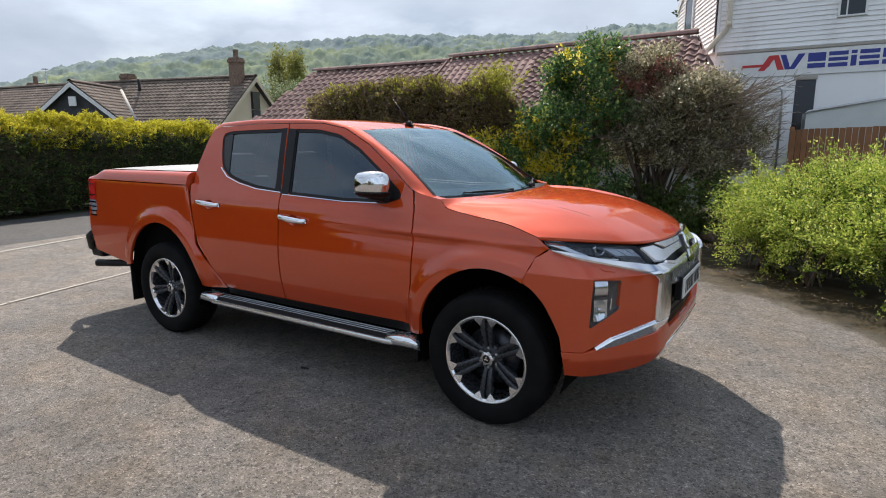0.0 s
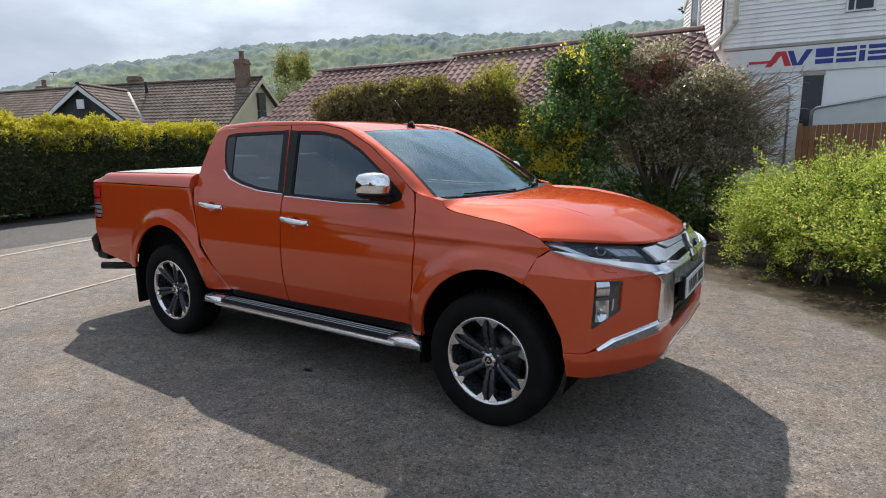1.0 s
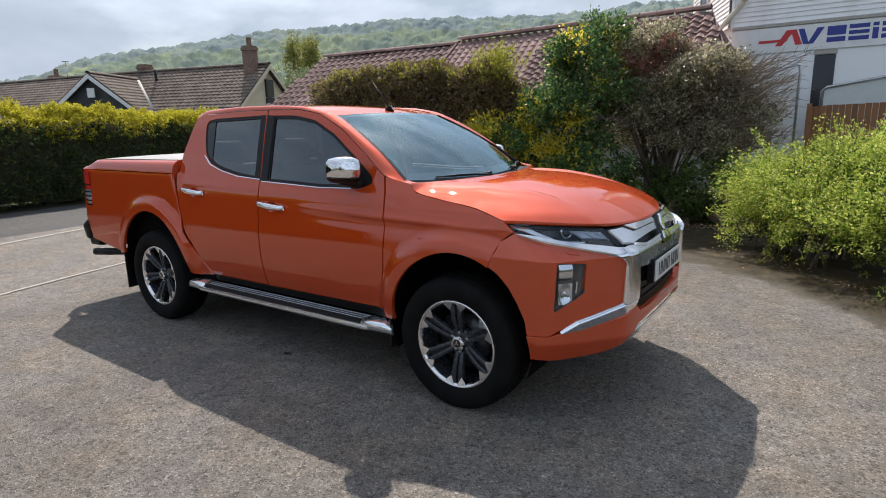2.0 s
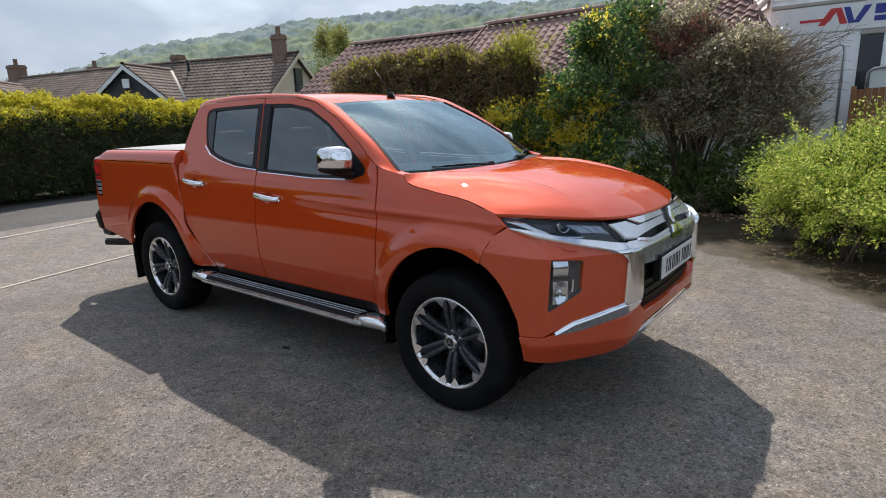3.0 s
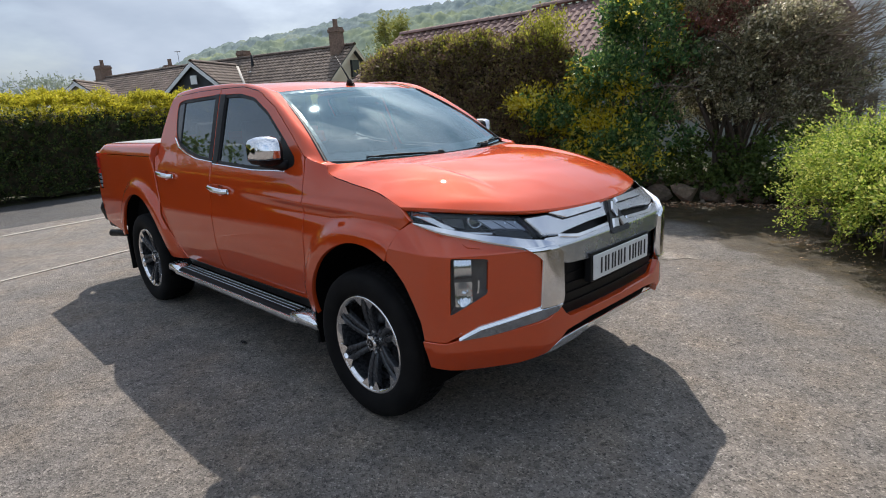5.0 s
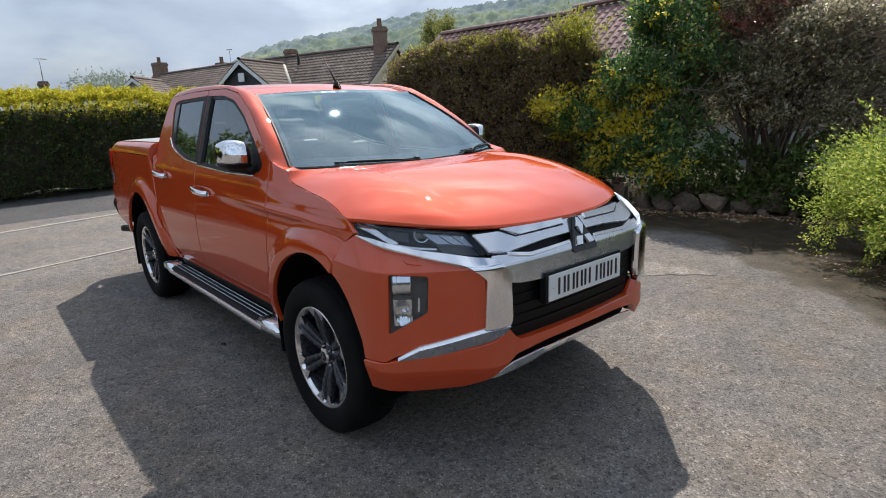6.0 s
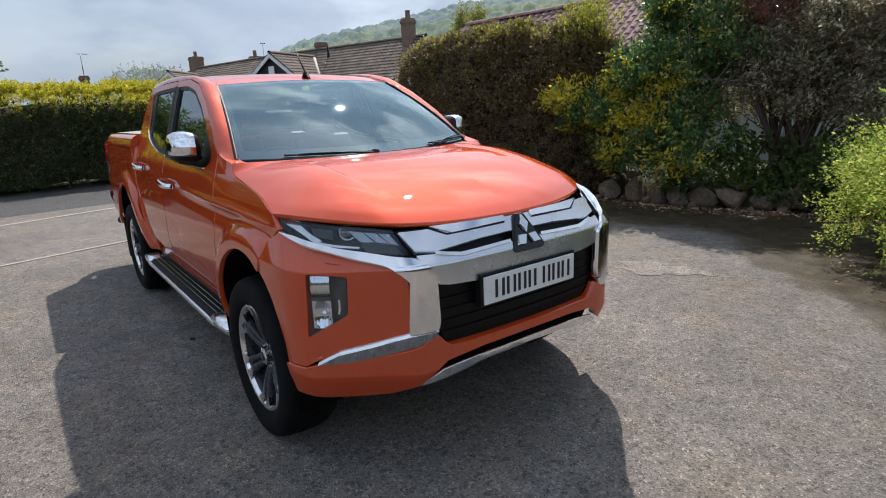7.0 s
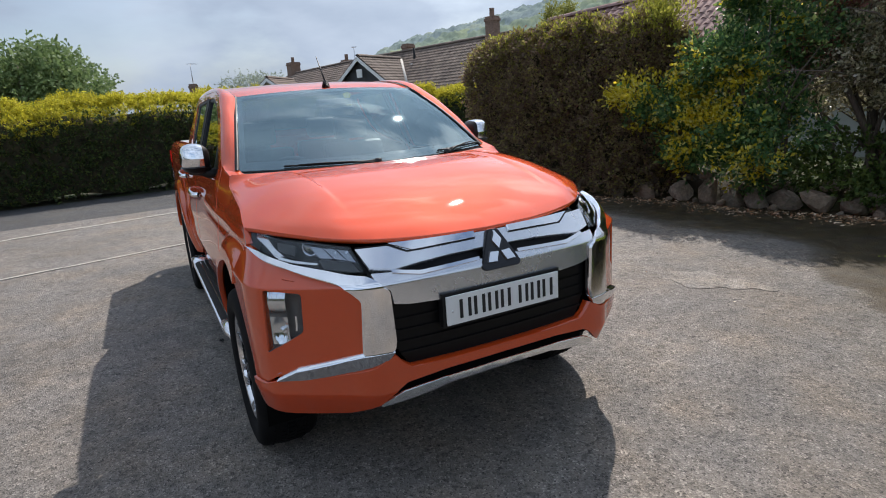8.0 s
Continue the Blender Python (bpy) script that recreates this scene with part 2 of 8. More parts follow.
def driveway():
    k = tarmac("worn_tarmac", (0.160, 0.144, 0.126), (0.270, 0.240, 0.208))
    # damp mossy margin below the stone wall and the shrub
    y, x = k.axis("Y"), k.axis("X")
    line = k.math("SUBTRACT", y, k.math("MULTIPLY", k.math("MAXIMUM", k.math("SUBTRACT", x, 1.2), 0.0), -0.95))
    edge = k.math("ADD", line, k.math("MULTIPLY", k.noise(0.9, 6, 0.6), 1.5))
    damp = k.ramp(k.math("SUBTRACT", edge, 4.42), (0.36, 0.0), (0.50, 0.62), (0.80, 1.0))
    moss = k.ramp(k.noise(5, 6, 0.7), (0.35, (0.030, 0.024, 0.014)), (0.58, (0.060, 0.044, 0.020)), (0.68, (0.13, 0.085, 0.030)), (0.80, (0.26, 0.18, 0.055)))
    k.put("Base Color", k.mix(damp, k.base, moss))
    k.put("Roughness", k.mix(damp, 0.70, k.ramp(k.noise(1.4, 3), (0.4, 0.35), (0.6, 0.8))))
    return k.m


def road_mat():
    k = tarmac("road_asphalt", (0.058, 0.058, 0.060), (0.098, 0.096, 0.095))
    k.put("Base Color", k.base)
    return k.m


def earth():
    k = Mat("soil_and_grass", rough=0.95)
    k.put("Base Color", k.ramp(k.noise(0.8, 8, 0.65), (0.3, (0.035, 0.026, 0.016)), (0.5, (0.05, 0.045, 0.02)), (0.7, (0.045, 0.075, 0.02))))
    return k.bump(k.noise(14, 6), 0.8, 0.05).m


def stone_mat():
    k = Mat("rough_stone", rough=0.88)
    c = k.ramp(k.each(), (0.0, (0.17, 0.135, 0.10)), (0.4, (0.26, 0.20, 0.145)), (0.7, (0.20, 0.17, 0.135)), (1.0, (0.33, 0.26, 0.20)))
    c = k.mix(1.0, c, k.ramp(k.noise(9, 7, 0.65), (0.3, 0.45), (0.7, 1.15)), "MULTIPLY")
    k.put("Base Color", k.mix(k.ramp(k.noise(3.5, 4), (0.55, 0.0), (0.7, 0.6)), c, (0.055, 0.065, 0.025)))
    return k.bump(k.noise(22, 6), 0.6, 0.02).m


def render_mat(name, color, stain=(0.45, 0.42, 0.36)):
    k = Mat(name, color, 0.85)
    c = k.mix(k.ramp(k.noise(1.1, 7, 0.65, (1, 1, 0.35)), (0.52, 0.0), (0.85, 0.55)), color, stain)
    k.put("Base Color", c)
    return k.bump(k.noise(90, 3), 0.25, 0.004).m


def tile_mat(name, *stops):
    k = Mat(name, rough=0.85)
    c = k.mix(0.5, k.ramp(k.island(), *stops), k.ramp(k.each(), *stops))
    c = k.mix(1.0, c, k.ramp(k.noise(0.9, 6, 0.6), (0.3, 0.6), (0.7, 1.15)), "MULTIPLY")
    k.put("Base Color", k.mix(k.ramp(k.noise(2.1, 7, 0.7), (0.60, 0.0), (0.75, 0.65)), c, (0.20, 0.16, 0.055)))
    return k.bump(k.noise(30, 5), 0.4, 0.01).m


def wood_mat(name, a, b, scale=6):
    k = Mat(name, rough=0.8)
    grain = k.noise(scale, 6, 0.6, (8, 8, 0.7))
    c = k.mix(1.0, k.ramp(grain, (0.3, a), (0.7, b)), k.ramp(k.each(), (0.0, 0.75), (1.0, 1.15)), "MULTIPLY")
    k.put("Base Color", c)
    return k.bump(grain, 0.35, 0.004).m


DRIVE, ROAD, EARTH, STONE = driveway(), road_mat(), earth(), stone_mat()
CONCRETE = render_mat("pale_concrete", (0.42, 0.39, 0.34), (0.22, 0.2, 0.16))
WHITEWALL = render_mat("white_render", (0.91, 0.91, 0.90))
# greyed copy of the white render: dirt plus the deep shade behind the bushes
SHADEWALL = render_mat("shade_and_dirt_render", (0.30, 0.315, 0.28), (0.15, 0.15, 0.115))
CREAMWALL = render_mat("cream_render", (0.62, 0.55, 0.40))
DARKCLAD = grime("dark_cladding", (0.05, 0.052, 0.056), 0.7, 0, 0.25, 4).m
WHITEPAINT = grime("white_gloss_paint", (0.78, 0.78, 0.76), 0.45, 0, 0.06, 5).m
CLAD = render_mat("white_weatherboard_paint", (0.90, 0.90, 0.89), (0.45, 0.42, 0.36))
PANTILE = tile_mat("clay_pantile", (0.0, (0.19, 0.115, 0.10)), (0.5, (0.27, 0.165, 0.145)), (1.0, (0.36, 0.235, 0.205)))
GREYTILE = tile_mat("brown_concrete_tile", (0.0, (0.10, 0.075, 0.06)), (0.5, (0.165, 0.125, 0.098)), (1.0, (0.26, 0.20, 0.16)))
BRICK = grime("chimney_brick", (0.20, 0.135, 0.10), 0.9, 0, 0.45, 14).m
MORTAR = grime("roof_mortar", (0.5, 0.48, 0.44), 0.9, 0, 0.2, 10).m
FENCEWOOD = wood_mat("orange_fence_wood", (0.20, 0.085, 0.035), (0.34, 0.165, 0.075))
POSTWOOD = wood_mat("grey_post_wood", (0.10, 0.085, 0.065), (0.19, 0.165, 0.13))
BARK = wood_mat("bark", (0.11, 0.09, 0.07), (0.26, 0.21, 0.17), 12)
TWIG = wood_mat("pale_twig", (0.15, 0.115, 0.08), (0.34, 0.27, 0.20), 12)
DARKBARK = wood_mat("dark_bush_bark", (0.045, 0.035, 0.028), (0.13, 0.10, 0.075), 12)
WINDOWDARK = Mat("dark_window_glass", (0.02, 0.024, 0.03), 0.08).m
PIPE = grime("cream_plastic_pipe", (0.60, 0.55, 0.43), 0.4, 0, 0.15, 5).m
GALV = grime("galvanised_tube", (0.45, 0.46, 0.47), 0.35, 0.8, 0.1, 9).m
BOARDWHITE = grime("pale_board", (0.62, 0.66, 0.63), 0.5, 0, 0.05, 4).m
SIGNRED = Mat("sign_red", (0.55, 0.03, 0.03), 0.4).m
SIGNBLUE = Mat("sign_blue", (0.025, 0.04, 0.26), 0.4).m

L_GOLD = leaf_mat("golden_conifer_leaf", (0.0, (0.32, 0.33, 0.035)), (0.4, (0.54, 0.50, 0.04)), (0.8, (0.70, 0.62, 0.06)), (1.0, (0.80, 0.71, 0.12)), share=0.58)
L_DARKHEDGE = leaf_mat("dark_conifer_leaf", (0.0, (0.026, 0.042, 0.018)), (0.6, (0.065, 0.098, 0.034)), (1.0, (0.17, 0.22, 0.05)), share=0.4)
L_OLIVE = leaf_mat("olive_conifer_leaf", (0.0, (0.16, 0.15, 0.04)), (0.6, (0.30, 0.28, 0.06)), (1.0, (0.46, 0.42, 0.09)), share=0.45)
L_BROWN = leaf_mat("browned_conifer_leaf", (0.0, (0.14, 0.095, 0.07)), (0.5, (0.25, 0.175, 0.12)), (0.8, (0.32, 0.26, 0.12)), (1.0, (0.40, 0.38, 0.11)), share=0.45)
L_SHRUB = leaf_mat("glossy_shrub_leaf", (0.0, (0.045, 0.11, 0.045)), (0.6, (0.11, 0.22, 0.07)), (0.88, (0.24, 0.35, 0.09)), (1.0, (0.54, 0.58, 0.22)), share=0.52, rough=0.35, spec=0.4)
L_YELLOW = leaf_mat("yellow_shrub_leaf", (0.0, (0.64, 0.54, 0.04)), (0.5, (0.86, 0.71, 0.06)), (1.0, (0.92, 0.85, 0.28)), share=0.74, rough=0.45)
L_PURPLE = leaf_mat("purple_bush_leaf", (0.0, (0.14, 0.13, 0.085)), (0.5, (0.36, 0.34, 0.20)), (0.8, (0.56, 0.51, 0.33)), (1.0, (0.80, 0.74, 0.60)), share=0.64, rough=0.25, spec=0.6)
L_RED = leaf_mat("reddish_bush_leaf", (0.0, (0.16, 0.07, 0.055)), (0.6, (0.30, 0.12, 0.09)), (1.0, (0.46, 0.22, 0.16)), share=0.4, rough=0.35, spec=0.4)
L_TUFT = leaf_mat("yellow_green_fringe_leaf", (0.0, (0.24, 0.26, 0.04)), (0.6, (0.40, 0.40, 0.06)), (1.0, (0.58, 0.55, 0.10)), share=0.5)
L_GREEN = leaf_mat("bright_shrub_leaf", (0.0, (0.12, 0.23, 0.04)), (0.4, (0.38, 0.50, 0.08)), (0.8, (0.66, 0.70, 0.14)), (1.0, (0.84, 0.83, 0.30)), share=0.5)
# dark leaf colour that stands for shade inside shrubs and on the bed
L_SHADE = leaf_mat("shade_dark_leaf", (0.0, (0.05, 0.085, 0.02)), (0.6, (0.09, 0.14, 0.035)), (1.0, (0.16, 0.22, 0.05)), share=0.3)
L_TREE = leaf_mat("tree_leaf", (0.0, (0.14, 0.21, 0.08)), (0.6, (0.24, 0.33, 0.13)), (1.0, (0.36, 0.45, 0.20)))
L_SPRING = leaf_mat("spring_leaf", (0.0, (0.22, 0.24, 0.05)), (1.0, (0.40, 0.40, 0.12)), share=0.45)
L_BLOSSOM = leaf_mat("blossom_leaf", (0.0, (0.13, 0.2, 0.06)), (0.6, (0.30, 0.36, 0.18)), (1.0, (0.55, 0.58, 0.42)))
# pale grey-green leaf colours with distance haze already in them
L_WOOD = leaf_mat("bare_tree_leaf", (0.0, (0.36, 0.41, 0.37)), (0.6, (0.41, 0.47, 0.38)), (1.0, (0.50, 0.54, 0.37)), share=0.25, rough=1.0, spec=0.0)


def hazed_wood_cover(name, a, b, c):
    """Far spring woodland: patches of grey-green and fresh yellow-green crowns, distance haze mixed into the colours.
    """
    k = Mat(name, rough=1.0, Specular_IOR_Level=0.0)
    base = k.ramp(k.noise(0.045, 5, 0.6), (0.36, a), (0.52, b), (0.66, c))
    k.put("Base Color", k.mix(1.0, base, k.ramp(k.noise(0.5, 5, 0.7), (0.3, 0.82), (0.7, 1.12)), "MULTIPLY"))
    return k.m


HILLWOOD = hazed_wood_cover("hazed_hill_woodland", (0.175, 0.22, 0.19), (0.22, 0.265, 0.195), (0.30, 0.34, 0.20))
HILLCREST = hazed_wood_cover("hazed_crest_woodland", (0.19, 0.235, 0.24), (0.22, 0.27, 0.255), (0.26, 0.30, 0.25))
L_LITTER = leaf_mat("fallen_leaf", (0.0, (0.24, 0.12, 0.06)), (0.5, (0.50, 0.31, 0.18)), (1.0, (0.82, 0.70, 0.54)), share=0.1)


# ---- mesh helpers ----
def mesh_of(name, verts, faces, mats, normals=None, smooth=True, slots=None):
    me = bpy.data.meshes.new(name)
    me.from_pydata([tuple(v) for v in verts], [], [tuple(f) for f in faces])
    for m in (mats if isinstance(mats, (list, tuple)) else [mats]):
        me.materials.append(m)
    if slots is not None:
        me.polygons.foreach_set("material_index", slots)
    me.polygons.foreach_set("use_smooth", [smooth] * len(me.polygons))
    me.update()
    if normals is not None:
        me.normals_split_custom_set_from_vertices([tuple(n) for n in normals])
    return me


def child(name, me, parent, label=""):
    ob = new(name, me)
    ob.parent = parent
    if label:
        ob["label"] = label
    return ob


def from_bm(name, bm, mat, smooth=False):
    bmesh.ops.recalc_face_normals(bm, faces=bm.faces)
    me = bpy.data.meshes.new(name)
    bm.to_mesh(me)
    bm.free()
    for m in (mat if isinstance(mat, (list, tuple)) else [mat]):
        me.materials.append(m)
    me.polygons.foreach_set("use_smooth", [smooth] * len(me.polygons))
    return me


def part(name, bm, material, parent, label="", smooth=False):
    return child(name, from_bm(name, bm, material, smooth), parent, label)


def thing(name, label, category, at=(0, 0, 0), group="", kind=""):
    ob = new(name)
    ob.location = at
    return tagged(ob, label, category, group, kind)


def box_bm(lo, hi, bevel=0.0, segments=2, bm=None):
    bm = bm or bmesh.new()
    lo, hi = Vector(lo), Vector(hi)
    r = bmesh.ops.create_cube(bm, size=1.0, matrix=Matrix.Translation((lo + hi) / 2) @ Matrix.Diagonal((*(hi - lo), 1)))
    if bevel:
        es = list({e for v in r["verts"] for e in v.link_edges})
        bmesh.ops.bevel(bm, geom=es, offset=bevel, segments=segments, affect="EDGES", profile=0.6)
    return bm


def tube(points, radius, sides=10, closed=False, taper=None):
    """Verts and faces of a tube along points."""
    pts = [Vector(p) for p in points]
    n = len(pts)
    verts, faces = [], []
    up = None
    for i, p in enumerate(pts):
        a, b = pts[max(i - 1, 0)], pts[min(i + 1, n - 1)]
        d = (b - a).normalized()
        if up is None:
            up = d.orthogonal().normalized()
        up = (up - d * up.dot(d)).normalized()
        s = d.cross(up)
        r = radius * (taper[i] if taper else 1.0)
        for j in range(sides):
            t = 2 * math.pi * j / sides
            verts.append(p + (up * math.cos(t) + s * math.sin(t)) * r)
    for i in range(n - 1):
        for j in range(sides):
            k = (j + 1) % sides
            faces.append((i * sides + j, i * sides + k, (i + 1) * sides + k, (i + 1) * sides + j))
    faces.append(tuple(reversed(range(sides))))
    faces.append(tuple(range((n - 1) * sides, n * sides)))
    return verts, faces


def joined(pieces):
    verts, faces = [], []
    for v, f in pieces:
        o = len(verts)
        verts += list(v)
        faces += [tuple(i + o for i in q) for q in f]
    return verts, faces


def lathe(profile, segments=64, axis="y"):
    """Spins (radius, offset) pairs round the y axis."""
    verts, faces = [], []
    n = len(profile)
    for i in range(segments):
        t = 2 * math.pi * i / segments
        for r, o in profile:
            verts.append((r * math.cos(t), o, r * math.sin(t)))
    for i in range(segments):
        k = (i + 1) % segments
        for j in range(n - 1):
            faces.append((i * n + j, i * n + j + 1, k * n + j + 1, k * n + j))
    return verts, faces


def spline(xs, ys):
    """A smooth monotone curve through the pairs (Fritsch-Carlson)."""
    x, y = np.array(xs, float), np.array(ys, float)
    h, d = np.diff(x), np.diff(y) / np.diff(x)
    m = np.zeros(len(x))
    m[0], m[-1] = d[0], d[-1]
    for i in range(1, len(x) - 1):
        if d[i - 1] * d[i] > 0:
            w1, w2 = 2 * h[i] + h[i - 1], h[i] + 2 * h[i - 1]
            m[i] = (w1 + w2) / (w1 / d[i - 1] + w2 / d[i])

    def f(t):
        t = min(max(t, x[0]), x[-1])
        i = min(int(np.searchsorted(x, t, "right")) - 1, len(x) - 2)
        u = (t - x[i]) / h[i]
        return ((2 * u**3 - 3 * u**2 + 1) * y[i] + (u**3 - 2 * u**2 + u) * h[i] * m[i]
                + (3 * u**2 - 2 * u**3) * y[i + 1] + (u**3 - u**2) * h[i] * m[i + 1])
    return f


def ease(a, b, t):
    u = min(max((t - a) / (b - a), 0.0), 1.0)
    return u * u * (3 - 2 * u)


def dense(poly, step=0.03, closed=True):
    """Rounds nothing, only adds points along the edges."""
    out = []
    n = len(poly)
    for i in range(n if closed else n - 1):
        a, b = poly[i], poly[(i + 1) % n]
        k = max(1, int(math.dist(a, b) / step))
        out += [tuple(a[c] + (b[c] - a[c]) * j / k for c in range(len(a))) for j in range(k)]
    return out if closed else out + [tuple(poly[-1])]


def rounded(poly, r=0.02, n=4):
    """Rounds the corners of a closed polygon."""
    out = []
    m = len(poly)
    for i in range(m):
        p, a, b = Vector(poly[i]), Vector(poly[i - 1]), Vector(poly[(i + 1) % m])
        la, lb = (a - p).length, (b - p).length
        k = min(r, la * 0.45, lb * 0.45)
        s, e = p + (a - p) / la * k, p + (b - p) / lb * k
        for j in range(n + 1):
            t = j / n
            out.append(tuple((1 - t)**2 * s + 2 * t * (1 - t) * p + t * t * e))
    return out


def shrunk(poly, d):
    """A closed polygon drawn in by d."""
    area = sum(poly[i - 1][0] * poly[i][1] - poly[i][0] * poly[i - 1][1] for i in range(len(poly)))
    s = 1 if area > 0 else -1
    out = []
    m = len(poly)
    for i in range(m):
        p, a, b = Vector(poly[i]), Vector(poly[i - 1]), Vector(poly[(i + 1) % m])
        u, v = (p - a).normalized(), (b - p).normalized()
        n1, n2 = Vector((-u.y, u.x)) * s, Vector((-v.y, v.x)) * s
        k = (n1 + n2)
        k = k / max(k.length_squared / 2, 0.35)
        out.append(tuple(p + k * d))
    return out


def panel_mesh(name, outer, holes, surf, mat, step=0.05, depth=0.02, lift=0.0, side=-1, out_sign=1, edge_mat=None, cuts=()):
    """A sheet-metal panel: the outline, given on the surface's own two coordinates, filled, bent onto the surface and
    given a folded edge. surf(u, v) -> point for the side at +y; side -1 mirrors it."""
    bm = bmesh.new()
    loops = []
    for ring in [outer] + list(holes):
        ring = dense(ring, step)
        vs = [bm.verts.new((p[0], p[1], 0)) for p in ring]
        es = [bm.edges.new((vs[i - 1], vs[i])) for i in range(len(vs))]
        loops.append(ring)
    bmesh.ops.triangle_fill(bm, use_beauty=True, use_dissolve=False, edges=bm.edges[:])
    us, vs_ = [p[0] for p in loops[0]], [p[1] for p in loops[0]]
    for c, lo, hi in ((0, min(us), max(us)), (1, min(vs_), max(vs_))):
        k = int((hi - lo) / step)
        for i in range(1, k + 1):
            co, no = [0, 0, 0], [0, 0, 0]
            co[c], no[c] = lo + (hi - lo) * i / (k + 1), 1
            bmesh.ops.bisect_plane(bm, geom=bm.verts[:] + bm.edges[:] + bm.faces[:], plane_co=co, plane_no=no, dist=1e-5)
    for c in cuts:
        if min(vs_) < c < max(vs_):
            bmesh.ops.bisect_plane(bm, geom=bm.verts[:] + bm.edges[:] + bm.faces[:], plane_co=(0, c, 0), plane_no=(0, 1, 0), dist=1e-5)
    bmesh.ops.remove_doubles(bm, verts=bm.verts[:], dist=4e-4)
    bm.verts.index_update()
    flat = [(v.co.x, v.co.y) for v in bm.verts]
    faces = [[v.index for v in f.verts] for f in bm.faces]
    rim = [(e.verts[0].index, e.verts[1].index, e.link_faces[0]) for e in bm.edges if len(e.link_faces) == 1]
    rim = [(a, b) if any(l.vert.index == a and l.link_loop_next.vert.index == b for l in f.loops) else (b, a) for a, b, f in rim]
    bm.free()
    h = 1e-3

    def at(u, v):
        return Vector(surf(u, v))

    pts, nor = [], []
    for u, v in flat:
        n = (at(u + h, v) - at(u - h, v)).cross(at(u, v + h) - at(u, v - h))
        n = (n.normalized() if n.length > 0 else Vector((0, 1, 0))) * out_sign
        p = at(u, v) + n * lift
        pts.append(p)
        nor.append(n)
    verts, normals = list(pts), list(nor)
    faces = [f if sum(flat[f[i - 1]][0] * flat[f[i]][1] - flat[f[i]][0] * flat[f[i - 1]][1] for i in range(len(f))) > 0 else f[::-1] for f in faces]
    vote = 0
    for f in faces:
        a, b, c = (pts[i] for i in f[:3])
        vote += (b - a).cross(c - a).dot(nor[f[0]])
    tri = [f if vote >= 0 else f[::-1] for f in faces]
    around = {(f[i - 1], f[i]) for f in faces for i in range(len(f))}
    rim = [(a, b) if (a, b) in around else (b, a) for a, b in rim]
    flip = vote < 0
    slots = [0] * len(tri)
    for a, b in rim:
        if flip:
            a, b = b, a
        o = len(verts)
        pa, pb = pts[a], pts[b]
        qa, qb = pa - nor[a] * depth, pb - nor[b] * depth
        en = (pa - pb).cross(nor[a]).normalized() * -1
        verts += [pa, pb, qb, qa]
        soft_n = (en + nor[a] * 0.7).normalized()
        normals += [soft_n, (en + nor[b] * 0.7).normalized(), en, en]
        tri.append([o + 1, o, o + 3, o + 2])
        slots.append(1 if edge_mat else 0)
    if side < 0:
        verts = [Vector((v.x, -v.y, v.z)) for v in verts]
        normals = [Vector((v.x, -v.y, v.z)) for v in normals]
        tri = [f[::-1] for f in tri]
    return mesh_of(name, verts, tri, [mat, edge_mat] if edge_mat else mat, normals, slots=slots)


def loft_mesh(name, rows, mat, mirror=False, flip=False):
    """A smooth sheet through rows of points."""
    n = len(rows[0])
    verts = [Vector(p) for r in rows for p in r]
    faces = [(i * n + j, i * n + j + 1, (i + 1) * n + j + 1, (i + 1) * n + j) for i in range(len(rows) - 1) for j in range(n - 1)]
    if mirror:
        verts = [Vector((v.x, -v.y, v.z)) for v in verts]
    if mirror != flip:
        faces = [f[::-1] for f in faces]
    return mesh_of(name, verts, faces, mat)


# ---- the pickup truck: x forward, y to its left, z up, wheelbase 3.0 m ----
P_CAB = spline((0.36, 0.42, 0.48, 0.60, 0.72, 0.84, 0.95, 1.05, 1.12, 1.17, 1.22, 1.27, 1.34, 1.50, 1.66, 1.72),
               (0.785, 0.810, 0.832, 0.862, 0.876, 0.877, 0.867, 0.857, 0.849, 0.839, 0.820, 0.800, 0.777, 0.724, 0.668, 0.645))
P_BED = spline((0.36, 0.48, 0.60, 0.80, 1.00, 1.15, 1.235, 1.30, 1.36), (0.84, 0.862, 0.880, 0.880, 0.873, 0.867, 0.860, 0.84, 0.80))
P_NOSE = spline((0.36, 0.48, 0.60, 0.80, 0.92, 1.00, 1.06, 1.10, 1.14, 1.18, 1.25, 1.30), (0.82, 0.864, 0.879, 0.878, 0.866, 0.852, 0.845, 0.836, 0.818, 0.800, 0.765, 0.745))
FRONT_ARCH, REAR_ARCH = (1.515, 0.45, 0.452), (-1.508, 0.468, 0.462)


def half_width(x, z):
    bed, nose = (ease(-1.08, -1.19, x) if z < 1.26 else 0.0), ease(0.85, 1.35, x)
    w = P_CAB(z) * (1 - bed) * (1 - nose) + P_BED(z) * bed + P_NOSE(z) * nose
    for cx, cz, r in (FRONT_ARCH, REAR_ARCH):
        d = math.hypot(x - cx, (z - cz) * (1.0 if z > cz else 0.55))
        w += 0.040 * ease(r + 0.150, r + 0.050, d) * ease(1.12, 1.0, z)
    fore = ease(0.1, 0.9, x) * ease(1.85, 1.65, x)
    w += 0.011 * math.exp(-((z - 1.072 + 0.02 * x) / 0.020)**2) * fore - 0.007 * math.exp(-((z - 1.020 + 0.02 * x) / 0.030)**2) * fore
    w -= 0.012 * ease(-2.2, -2.75, x)
    return w


def flank(x, z):
    return (x, half_width(x, z), z)


